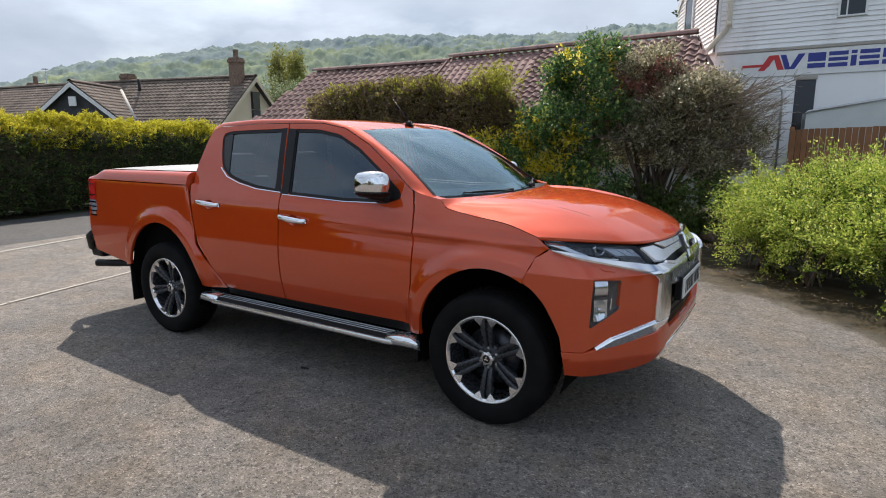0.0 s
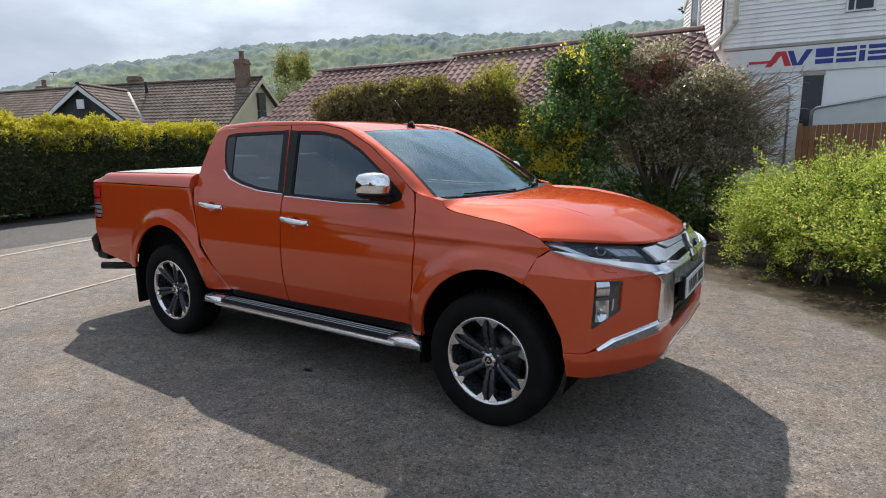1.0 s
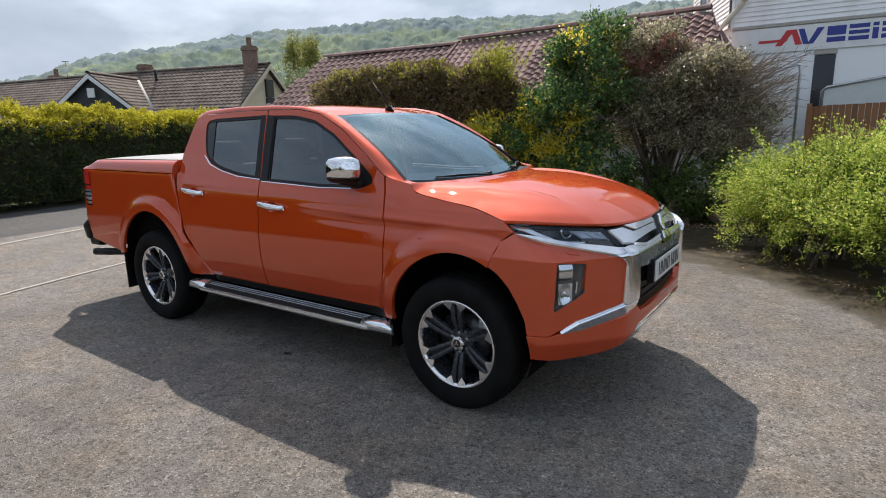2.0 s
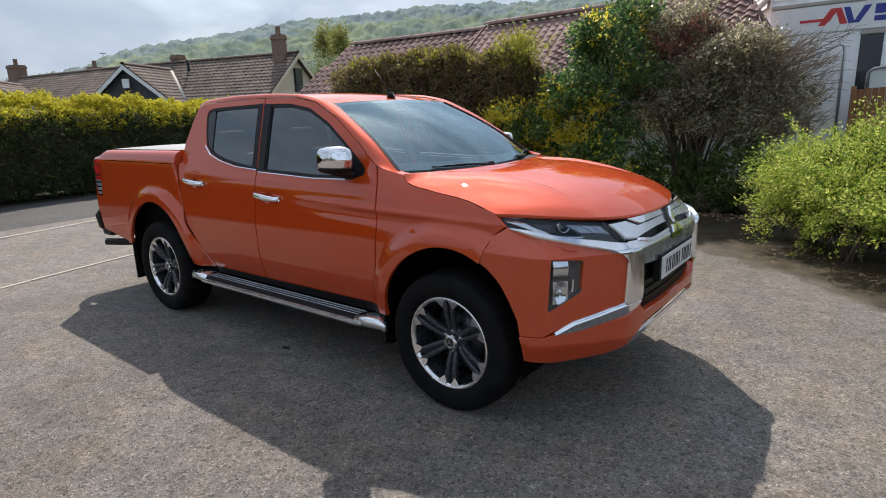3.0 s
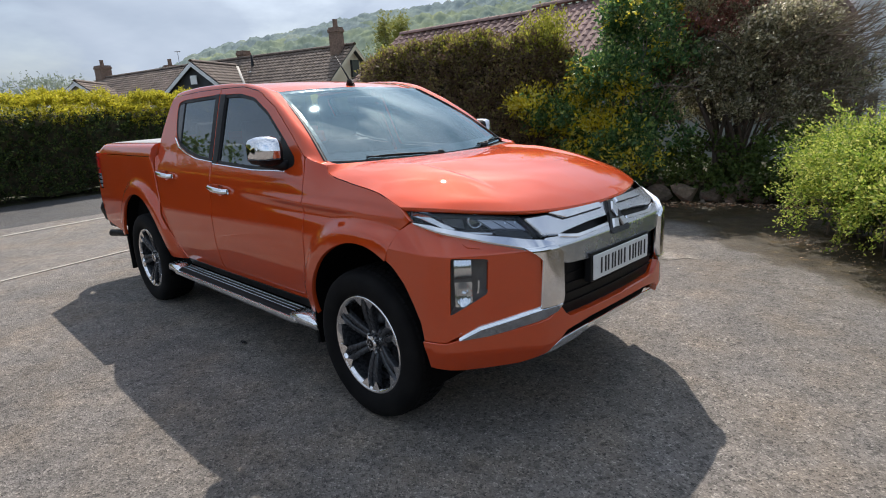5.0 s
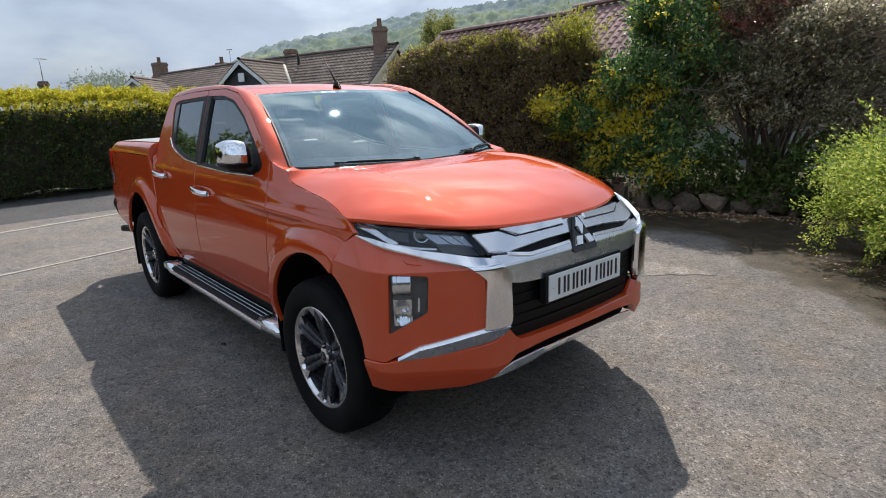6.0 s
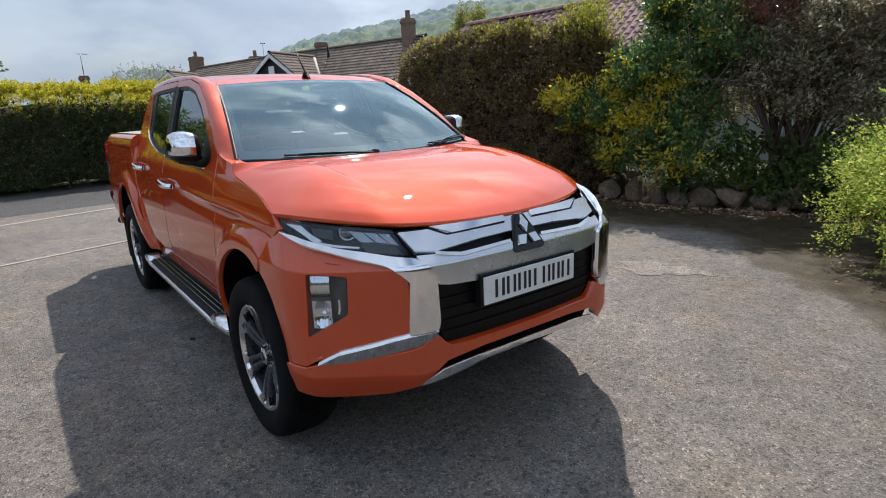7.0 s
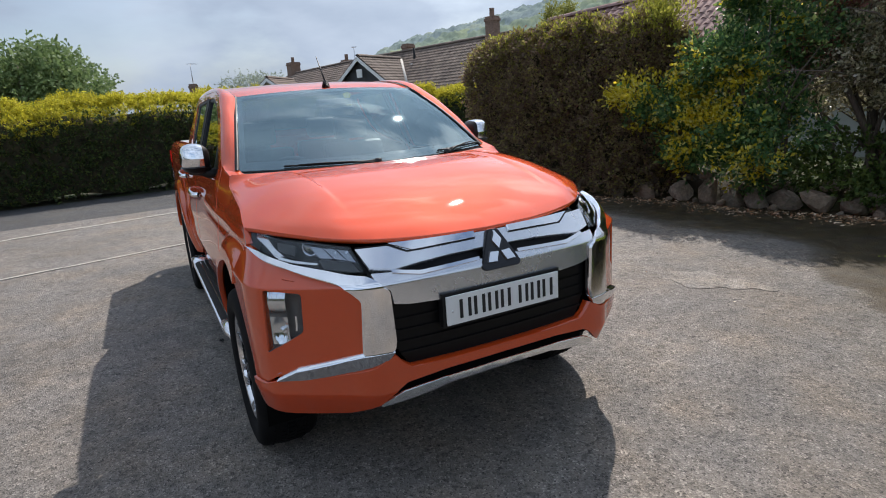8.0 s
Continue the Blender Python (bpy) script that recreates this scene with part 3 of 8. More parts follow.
LOWER = [(1.55, 0.905), (1.80, 0.906), (1.95, 0.902), (2.06, 0.872), (2.16, 0.775), (2.26, 0.645), (2.335, 0.54), (2.36, 0.40), (2.372, 0.2), (2.376, 0.0), (2.372, -0.2)]
UPPER = [(1.55, 0.838), (1.70, 0.83), (1.80, 0.812), (1.90, 0.76), (2.01, 0.685), (2.10, 0.61), (2.165, 0.53), (2.225, 0.38), (2.265, 0.19), (2.28, 0.0), (2.265, -0.19)]
NLX, NLY = spline(range(11), [p[0] for p in LOWER]), spline(range(11), [p[1] for p in LOWER])
NUX, NUY = spline(range(11), [p[0] for p in UPPER]), spline(range(11), [p[1] for p in UPPER])


def nose(q, z):
    """The front end: q runs from the front wheel (0) round the corner to the middle (9)."""
    t = (z - 0.907) / 0.16
    t = max(0.0, t) if t < 1.2 else 1.2
    t = t * t / 0.12 if t < 0.06 else t - 0.03
    x, y = NLX(q) * (1 - t) + NUX(q) * t, NLY(q) * (1 - t) + NUY(q) * t
    tuck = max(0.0, 0.50 - z)
    return (x - tuck * (0.12 + 0.03 * q) - 0.6 * tuck**2, y - tuck * 0.22 * (1 if q < 7 else (9 - q) / 2), z)


def q_of(x, y, z):
    best = min(range(0, 181), key=lambda i: (nose(i / 20, z)[0] - x)**2 + (nose(i / 20, z)[1] - y)**2)
    return best / 20


def on_nose(points):
    return [(q_of(x, y, z), z) for x, y, z in points]


def arch(cx, cz, r, a0, a1, n=22):
    return [(cx + r * math.cos(radians(a0 + (a1 - a0) * i / n)), cz + r * math.sin(radians(a0 + (a1 - a0) * i / n))) for i in range(n + 1)]


truck = thing("pickup_truck", "glossy orange double-cab pickup truck parked on the tarmac drive", "pickup truck")

DOOR_GAP = 0.0028
CREASE = tuple(0.955 + 0.0115 * i for i in range(14))
# outlines in (x, z)
FDOOR = [(-0.125, 0.475), (0.955, 0.485), (0.990, 0.75), (1.000, 0.96), (0.990, 1.18), (0.960, 1.285), (0.80, 1.405), (0.57, 1.555), (0.34, 1.660), (0.12, 1.697), (-0.19, 1.702), (-0.135, 1.25)]
RDOOR = [(-0.135, 0.475), (-0.145, 1.25), (-0.20, 1.702), (-0.55, 1.702), (-0.86, 1.690), (-0.96, 1.688), (-1.03, 1.660), (-1.075, 1.56), (-1.128, 1.40), (-1.140, 1.30), (-1.128, 1.18), (-1.098, 0.98), (-1.030, 0.80), (-0.90, 0.62), (-0.765, 0.475)]
FOPEN = [(-0.075, 1.222), (0.45, 1.204), (0.80, 1.212), (0.885, 1.238), (0.875, 1.280), (0.72, 1.390), (0.50, 1.532), (0.30, 1.622), (0.10, 1.656), (-0.125, 1.662)]
ROPEN = [(-0.185, 1.232), (-0.40, 1.250), (-0.60, 1.284), (-0.74, 1.325), (-0.825, 1.385), (-0.865, 1.48), (-0.895, 1.60), (-0.875, 1.640), (-0.78, 1.655), (-0.235, 1.666)]
H_SIDE = spline((0, 0.06, 0.3, 0.7, 1.0), (1.255, 1.214, 1.182, 1.148, 1.096))
SHUT = [(1.150 + 0.625 * a, H_SIDE(a) - 0.006) for a in (1.0, 0.9, 0.8, 0.7, 0.6, 0.5, 0.4, 0.3, 0.22, 0.15, 0.10, 0.06, 0.03, 0.0)]
FENDER = ([(0.963, 0.44), (1.062, 0.44)] + arch(*FRONT_ARCH, 181, 62) + [(1.775, 0.985), (1.845, 1.035)] + SHUT + [(1.05, 1.268),
          (0.968, 1.287), (0.996, 1.18), (1.006, 0.96), (0.996, 0.75)])
BEDSIDE = ([(-1.152, 1.245), (-2.60, 1.243), (-2.655, 1.10), (-2.672, 0.80), (-2.60, 0.60), (-2.05, 0.520)] + arch(*REAR_ARCH, 172, -1) + [(-0.93, 0.45), (-0.79, 0.465), (-0.915, 0.62), (-1.046, 0.80), (-1.114, 0.98), (-1.144, 1.18)])
SILL = [(-0.775, 0.425), (0.965, 0.425), (0.965, 0.480), (-0.135, 0.470), (-0.765, 0.470)]


def handle_cup(cx, cz):
    return [(cx + 0.052 * math.cos(2 * math.pi * i / 18), cz + 0.036 * math.sin(2 * math.pi * i / 18)) for i in range(18)]


def chrome_handle(parent, x0, z0, side):
    """Pull handle: a bowed bar on two feet over a dished cup."""
    w = half_width(x0, z0)
    rows = []
    for i in range(15):
        t = i / 14
        x = x0 - 0.125 + 0.25 * t
        bow = 0.028 + 0.018 * math.sin(math.pi * t)
        if t in (0.0, 1.0):
            bow = 0.004
        hh = 0.017 + 0.004 * (1 - abs(2 * t - 1))
        ring = []
        for j in range(10):
            a = 2 * math.pi * j / 10
            ring.append((x, side * (w + bow + 0.011 * math.cos(a)), z0 + 0.012 - 0.020 * (t - 0.5) + hh * math.sin(a)))
        rows.append(ring + [ring[0]])
    me = loft_mesh("handle", rows, CHROME, flip=side > 0)
    child("handle", me, parent, "chrome pull handle")
    cup = [[(x0 + 0.052 * r * math.cos(a), side * (w + 0.001 - 0.028 * (1 - r * r)), z0 + 0.036 * r * math.sin(a)) for a in [2 * math.pi * j / 18 for j in range(19)]] for r in (1.0, 0.8, 0.5, 0.2, 0.01)]
    child("handle_cup", loft_mesh("handle_cup", cup, PAINT, flip=side > 0), parent)


def add_doors(side):
    for nm, outer, opening, hx, hz in (("front_door", FDOOR, FOPEN, 0.008, 1.052), ("rear_door", RDOOR, ROPEN, -0.905, 1.108)):
        op = rounded(opening, 0.03, 3)
        d = child(nm, panel_mesh(nm, shrunk(outer, DOOR_GAP), [op, handle_cup(hx, hz)], flank, PAINT, 0.045, 0.018, 0, side, -1, cuts=CREASE), truck)
        chrome_handle(d, hx, hz, side)
        child("door_lining", panel_mesh("door_lining", shrunk(outer, 0.02), [shrunk(op, 0.012)], flank, CABIN, 0.08, 0.006, -0.035, side, -1), d)
        child("window_seal", panel_mesh("window_seal", shrunk(op, -0.004), [shrunk(op, 0.020)], flank, TRIM, 0.05, 0.012, -0.004, side, -1), d, "black rubber window seal")
        if nm == "front_door":
            glass_o = [(-0.055, 1.225), (0.45, 1.208), (0.70, 1.214), (0.705, 1.392), (0.50, 1.522), (0.30, 1.612), (0.10, 1.646), (-0.105, 1.652)]
            child("window_pane", panel_mesh("window_pane", glass_o, [], flank, PRIVACY, 0.08, 0.004, -0.012, side, -1), d, "tinted side window").visible_shadow = False
            sail = [(0.69, 1.215), (0.80, 1.218), (0.878, 1.243), (0.868, 1.278), (0.72, 1.383), (0.69, 1.40)]
            child("mirror_sail", panel_mesh("mirror_sail", sail, [], flank, TRIM, 0.06, 0.01, -0.002, side, -1), d)
            pillar = [(-0.13, 1.215), (-0.066, 1.215), (-0.112, 1.66), (-0.188, 1.665)]
            belt = [(-0.12, 1.2155), (0.45, 1.1975), (0.80, 1.2045), (0.80, 1.210), (0.45, 1.203), (-0.12, 1.221)]
        else:
            glass_o = [(-0.20, 1.240), (-0.40, 1.254), (-0.60, 1.288), (-0.735, 1.328), (-0.755, 1.35), (-0.795, 1.652), (-0.245, 1.660)]
            child("window_pane", panel_mesh("window_pane", glass_o, [], flank, PRIVACY, 0.08, 0.004, -0.012, side, -1), d, "tinted side window").visible_shadow = False
            quarter = [(-0.748, 1.335), (-0.82, 1.392), (-0.86, 1.48), (-0.888, 1.60), (-0.868, 1.636), (-0.79, 1.648), (-0.786, 1.60)]
            child("quarter_trim", panel_mesh("quarter_trim", quarter, [], flank, GLOSSBLACK, 0.06, 0.01, -0.005, side, -1), d)
            pillar = [(-0.145, 1.225), (-0.20, 1.232), (-0.255, 1.666), (-0.205, 1.668)]
            belt = [(-0.145, 1.2275), (-0.40, 1.2415), (-0.60, 1.275), (-0.75, 1.316), (-0.838, 1.382), (-0.832, 1.385), (-0.742, 1.322), (-0.60, 1.281), (-0.40, 1.247), (-0.145, 1.233)]
        child("pillar_trim", panel_mesh("pillar_trim", pillar, [], flank, TRIM, 0.08, 0.01, 0.0025, side, -1), d, "matt black pillar trim")
        child("belt_moulding", panel_mesh("belt_moulding", belt, [], flank, CHROME, 0.05, 0.008, 0.006, side, -1), d, "thin chrome belt moulding")


D_EDGE = [(1.02, 1.272), (0.962, 1.287), (0.80, 1.407), (0.57, 1.557), (0.34, 1.662), (0.12, 1.699), (-0.19, 1.704), (-0.55, 1.704), (-0.86, 1.692), (-0.96, 1.690), (-1.03, 1.662)]


def screen_at(u, v):
    """Windscreen: u across -1..1, v up 0..1."""
    c = 1 - u * u
    x = (1.075 + 0.135 * c) * (1 - v) + (0.398 + 0.055 * c) * v + 0.02 * math.sin(math.pi * v)
    y = u * (0.735 * (1 - v) + 0.585 * v)
    z = (1.258 - 0.018 * c) * (1 - v) + (1.646 + 0.022 * c) * v + 0.018 * math.sin(math.pi * v)
    return (x, y, z)


R_EDGE = [tuple(Vector(screen_at(1.008, v)) + Vector((0, 0, 0.006))) for v in (-0.02, 0.1, 0.4, 0.7, 1.0)] + [(0.16, 0.592, 1.700), (-0.19, 0.592, 1.728), (-0.55, 0.590, 1.734), (-0.86, 0.584, 1.724), (-0.97, 0.575, 1.716), (-1.06, 0.56, 1.700)]


def resample(pts, n=60):
    pts = [Vector(p) for p in pts]
    s = [0.0]
    for a, b in zip(pts, pts[1:]):
        s.append(s[-1] + (b - a).length)
    fs = [spline(s, [p[c] for p in pts]) for c in range(len(pts[0]))]
    return [Vector([f(s[-1] * i / (n - 1)) for f in fs]) for i in range(n)]


def evenly(pts, n=60):
    """Points at even steps along a polyline."""
    s = np.concatenate([[0], np.cumsum([math.dist(a, b) for a, b in zip(pts, pts[1:])])])
    return [Vector([float(np.interp(s[-1] * i / (n - 1), s, [p[c] for p in pts])) for c in range(3)]) for i in range(n)]


def add_body(side):
    m = side < 0
    child("front_fender", panel_mesh("front_fender", shrunk(FENDER, DOOR_GAP), [], flank, PAINT, 0.024, 0.025, 0, side, -1, cuts=CREASE), truck)
    child("bed_side", panel_mesh("bed_side", shrunk(BEDSIDE, DOOR_GAP), [], flank, PAINT, 0.028, 0.025, 0, side, -1), truck)
    # sill coloured black to stand for the shaded gap under the doors
    child("sill", panel_mesh("sill", SILL, [], flank, TRIM, 0.06, 0.02, 0, side, -1), truck)
    lo = evenly([(x, half_width(x, z) - 0.002, z) for x, z in dense(D_EDGE, 0.03, False)])
    hi = resample(R_EDGE)
    rows = []
    for t in (0.0, 0.15, 0.35, 0.6, 0.8, 1.0):
        rows.append([a.lerp(b, t) + (Vector((0, 0.010, 0.014)) * math.sin(math.pi * t) * ease(0, 9, j)) for j, (a, b) in enumerate(zip(lo, hi))])
    child("roof_rail", loft_mesh("roof_rail", rows, PAINT, mirror=m, flip=True), truck)
    # wheel house liners
    for cx, cz, r in (FRONT_ARCH, REAR_ARCH):
        rows = [[(cx + (r + 0.006) * math.cos(t), y, cz + (r + 0.006) * math.sin(t)) for t in [math.pi * (-0.12 + 1.24 * j / 24) for j in range(25)]] for y in (0.885, 0.80, 0.5)]
        rows.append([(cx + 0.01 * math.cos(t), 0.5, cz + 0.01 * math.sin(t)) for t in [math.pi * (-0.12 + 1.24 * j / 24) for j in range(25)]])
        child("wheel_liner", loft_mesh("wheel_liner", rows, UNDER, mirror=m), truck)


for sd in (-1, 1):
    add_body(sd)
    add_doors(sd)


def roof_at(u, v):
    """u along (0 front, 1 back), v across."""
    z = spline((0, 0.15, 0.4, 0.7, 0.93, 1.0), (1.668, 1.708, 1.738, 1.742, 1.726, 1.700))(u)
    ze = spline((0, 0.15, 0.4, 0.7, 0.93, 1.0), (1.646, 1.690, 1.722, 1.730, 1.712, 1.690))(u)
    x = 0.385 + 0.055 * (1 - v * v) - 1.45 * u
    return (x, v * (0.592 - 0.03 * ease(0.8, 1.0, u)), ze + (z - ze) * (1 - v * v))


child("roof", loft_mesh("roof", [[roof_at(i / 24, -1 + j / 10) for j in range(21)] for i in range(25)], PAINT, flip=True), truck)
for sd in (-1, 1):
    groove = [[(roof_at(u, 1)[0], sd * (roof_at(u, 1)[1] - dy), roof_at(u, 1)[2] + dz) for u in [i / 20 for i in range(21)]] for dy, dz in ((-0.012, 0.0035), (0.0, 0.0055), (0.012, 0.0035))]
    child("roof_moulding", loft_mesh("roof_moulding", groove, TRIM, flip=sd < 0), truck)


ws = child("windscreen", loft_mesh("windscreen", [[screen_at(-1 + j / 12, i / 12) for j in range(25)] for i in range(13)], WINDSCREEN), truck, "curved windscreen reflecting the sky")
ws.visible_shadow = False


def screen_band(u0, u1, v0, v1, dn=-0.006):
    rows = []
    for i in range(9):
        r = []
        for j in range(25):
            p = Vector(screen_at(u0 + (u1 - u0) * j / 24, v0 + (v1 - v0) * i / 8))
            r.append(p + Vector((-0.5, 0, -0.86)) * 0.006)
        rows.append(r)
    return rows


for nm, args in (("screen_border", (-1, 1, 0, 0.095)), ("screen_border", (-1, 1, 0.965, 1)), ("screen_border", (-1, -0.94, 0, 1)), ("screen_border", (0.94, 1, 0, 1))):
    child(nm, loft_mesh(nm, screen_band(*args), GLOSSBLACK), ws)
for sd in (-1, 1):
    edge = [[Vector(screen_at(sd * e, i / 20)) + Vector((0.4, 0, 0.9)) * hgt for i in range(21)] for e, hgt in ((1.012, -0.004), (1.012, 0.006), (0.985, 0.007), (0.985, 0.001))]
    child("screen_moulding", loft_mesh("screen_moulding", edge, TRIM, flip=sd < 0), ws)

# cowl at the foot of the screen
rows = []
for dx, dz in ((-0.03, -0.006), (0.01, -0.014), (0.075, -0.012), (0.10, -0.03)):
    rows.append([(screen_at(-0.99 + 1.98 * j / 24, 0)[0] + dx, screen_at(-0.99 + 1.98 * j / 24, 0)[1] * (1.0 + dx * 0.2), screen_at(-0.99 + 1.98 * j / 24, 0)[2] + dz) for j in range(25)])
child("cowl", loft_mesh("cowl", rows, TRIM, flip=True), truck, "black plastic scuttle panel")

for sd in (-1, 1):
    outer_e = [(x, half_width(x, z) - 0.001, z) for x, z in ((0.985, 1.284), (1.03, 1.268), (1.08, 1.258), (1.146, 1.244))]
    inner_e = [(1.0, 0.728, 1.290), (1.06, 0.724, 1.266), (1.11, 0.715, 1.251), (1.178, 0.70, 1.240)]
    child("scuttle_end", loft_mesh("scuttle_end", [[(x, y * sd, z) for x, y, z in r_] for r_ in (outer_e, inner_e)], PAINT, flip=sd > 0), truck)

# bonnet
H_FRONT_X = spline((0, 0.19, 0.38, 0.53, 0.61, 0.685, 0.76, 0.812, 0.826), (2.288, 2.274, 2.232, 2.172, 2.105, 2.015, 1.905, 1.803, 1.775))
H_FRONT_Z = spline((0, 0.3, 0.564, 0.72, 0.826), (1.046, 1.050, 1.062, 1.076, 1.094))
H_MID = spline((0, 0.12, 0.3, 0.5, 0.7, 0.86, 0.95, 1.0), (1.252, 1.260, 1.256, 1.231, 1.185, 1.123, 1.078, 1.046))
EDGE_A = [i / 20 for i in range(21)]
H_EDGE = spline(EDGE_A, [half_width(1.150 + 0.625 * a, H_SIDE(a)) - 0.001 for a in EDGE_A])


def bonnet_at(a, v):
    s = abs(v)
    y = v * H_EDGE(a)
    xr = 1.150 + 0.155 * (1 - v * v)
    yf = s * 0.826
    x = xr + (H_FRONT_X(yf) - xr) * a
    mid = H_MID(a) + (H_FRONT_Z(yf) - 1.046) * ease(0.7, 1.0, a)
    live = ease(0.0, 0.12, a) * ease(1.0, 0.92, a)
    plain = mid - (mid - H_SIDE(a)) * s**4.5
    # a full shoulder runs from the foot of the pillar to the inner end of the lamp
    full = mid - (mid - H_SIDE(a)) * (0.12 * s**2 + 0.88 * s**5.5) + 0.010 * math.sin(math.pi * s) ** 2 * ease(0.55, 0.9, s)
    z = plain + (full - plain) * live
    # sunken middle with a crisp crease on either side, fading towards the nose
    crease = 0.655 - 0.085 * a
    z -= 0.009 * ease(crease + 0.018, crease - 0.018, s) * (1 - ease(0.45, 0.92, a)) * ease(0.0, 0.10, a)
    return (x, y, z - 0.006)


rows = [[bonnet_at(i / 44, -1 + j / 110) for j in range(221)] for i in range(45)]
bonnet = child("bonnet", loft_mesh("bonnet", rows, PAINT), truck)
lip = [[Vector(p) + Vector((dx, 0, dz)) for p in rows[-1]] for dx, dz in ((0, 0), (0.004, -0.008), (-0.004, -0.018), (-0.03, -0.02))]
child("bonnet_lip", loft_mesh("bonnet_lip", lip, PAINT), bonnet)

# front end: bumper, lamps, chrome shield, grille
FOLD = (0.9065, 0.9098, 0.9132, 0.9168)


def nose_part(nm, pts, mat, lift=0.0, depth=0.02, holes=(), step=0.06, parent=None, label="", sides=(-1, 1), inset=0.0, round_r=0.0, surf=None):
    obs = []
    for s in sides:
        poly = on_nose(pts)
        hs = [h if len(h[0]) == 2 else on_nose(h) for h in holes]
        # one unit of q is about 0.13 m: work in metres, then back
        big = [(q * 0.13, z) for q, z in poly]
        hb = [[(q * 0.13, z) for q, z in h] for h in hs]
        if inset:
            big = shrunk(big, inset)
        if round_r:
            big = rounded(big, round_r, 3)
        obs.append(child(nm, panel_mesh(nm, big, hb, surf or (lambda u, v: nose(u / 0.13, v)), mat, step, depth, lift, s, -1, cuts=FOLD), parent or truck, label))
    return obs


FOG = [(2.085, 0.850, 0.905), (2.19, 0.735, 0.893), (2.185, 0.74, 0.745), (2.135, 0.80, 0.700), (2.075, 0.858, 0.655)]
FOGQ = [(u / 0.13, v) for u, v in rounded([(q * 0.13, z) for q, z in on_nose(FOG)], 0.014, 3)]
BUMPER = [(1.70, 0.905, 0.872), (1.775, 0.90, 0.985), (1.845, 0.84, 1.030), (1.95, 0.81, 1.000), (2.10, 0.725, 0.962), (2.24, 0.60, 0.925), (2.325, 0.562, 0.890), (2.330, 0.555, 0.650), (2.19, 0.735, 0.592), (2.10, 0.835, 0.566),
          (2.055, 0.875, 0.533), (1.952, 0.902, 0.527), (1.940, 0.902, 0.60), (1.90, 0.904, 0.68), (1.84, 0.905, 0.765), (1.78, 0.905, 0.825)]


def front_bumper():
    obs = nose_part("front_bumper", BUMPER, PAINT, 0.0, 0.03, [FOGQ], 0.035)
    for ob, s in zip(obs, (-1, 1)):
        # recessed lamp pocket
        ring = FOGQ
        rows_ = []
        for dn, k in ((0.0, 1.0), (-0.03, 0.97), (-0.034, 0.5), (-0.034, 0.02)):
            cq, cz = sum(p[0] for p in ring) / len(ring), sum(p[1] for p in ring) / len(ring)
            row = []
            for q, z in dense(ring + [ring[0]], 0.08, False):
                p = Vector(nose(cq + (q - cq) * k, cz + (z - cz) * k))
                row.append(p + Vector((dn * 0.72, dn * 0.69, 0)))
            rows_.append(row)
        pocket = child("lamp_pocket", loft_mesh("lamp_pocket", rows_, LENSGREY, mirror=s < 0), ob, "grey plastic lamp pocket")
        q0, q1 = on_nose(FOG)[0][0] + 0.10, on_nose(FOG)[1][0]
        qm = q0 + (q1 - q0) * 0.52
        # a ribbed optic above, a bright dished reflector below
        def seat_at(q, z, d):
            z = max(z, 0.672 + 0.062 * (q - q0) / (q1 - q0))
            p = Vector(nose(q, z)) + Vector((d * 0.72, d * 0.69, 0))
            return Vector((p.x, -p.y, p.z)) if s < 0 else p
        for nm, z0, z1, mat in (("upper_reflector", 0.812, 0.893, CHROME), ("lower_reflector", 0.690, 0.800, CHROME)):
            rows_ = []
            for b in range(15):
                row = []
                for a in range(25):
                    u, v = a / 24, b / 14
                    if nm == "upper_reflector":
                        d = -0.020 + 0.010 * math.sin(math.pi * v) + 0.0022 * math.cos(2 * math.pi * u * 7)
                    else:
                        rad = min(1.0, math.hypot(2 * u - 1, 2 * v - 1))
                        d = -0.030 + 0.018 * rad * rad + 0.0012 * math.cos(2 * math.pi * u * 5)
                    row.append(seat_at(q0 + (qm - q0) * u, z0 + (z1 - z0) * v, d))
                rows_.append(row)
            child(nm, loft_mesh(nm, rows_, mat, flip=s < 0), ob, "bright dished lamp reflector")
        divider = [[seat_at(q0 + (qm - q0) * u, z, -0.010) for u in (0, 0.5, 1)] for z in (0.799, 0.8125)]
        child("lamp_divider", loft_mesh("lamp_divider", divider, LENSGREY, flip=s < 0), ob)
        v, f = lathe([(0.0005, 0.016), (0.007, 0.013), (0.010, 0.0)], 14)
        c = seat_at((q0 + qm) / 2, 0.745, -0.030)
        child("lamp_bulb", mesh_of("lamp_bulb", [(c.x + p[1], c.y + p[0], c.z + p[2]) for p in v], f, REFLECTOR), ob)
        bar = [[Vector(nose(qm + 0.16 + 0.05 * t - 0.10 * ((z - 0.79) / 0.05)**2 * 0.3, z)) + Vector((-0.014, -0.014, 0)) for z in (0.742, 0.76, 0.78, 0.80)] for t in (0, 0.5, 1)]
        child("lamp_trim", loft_mesh("lamp_trim", bar, CHROME, mirror=s < 0, flip=True), ob)
        pane = [(u / 0.13, v) for u, v in shrunk([(q * 0.13, z) for q, z in FOGQ], 0.004)]
        child("lamp_lens", panel_mesh("lamp_lens", [(q * 0.13, z) for q, z in pane], [], lambda u, v: nose(u / 0.13, v), LAMPGLASS, 0.05, 0.004, -0.008, s, -1), ob, "clear lamp lens").visible_shadow = False


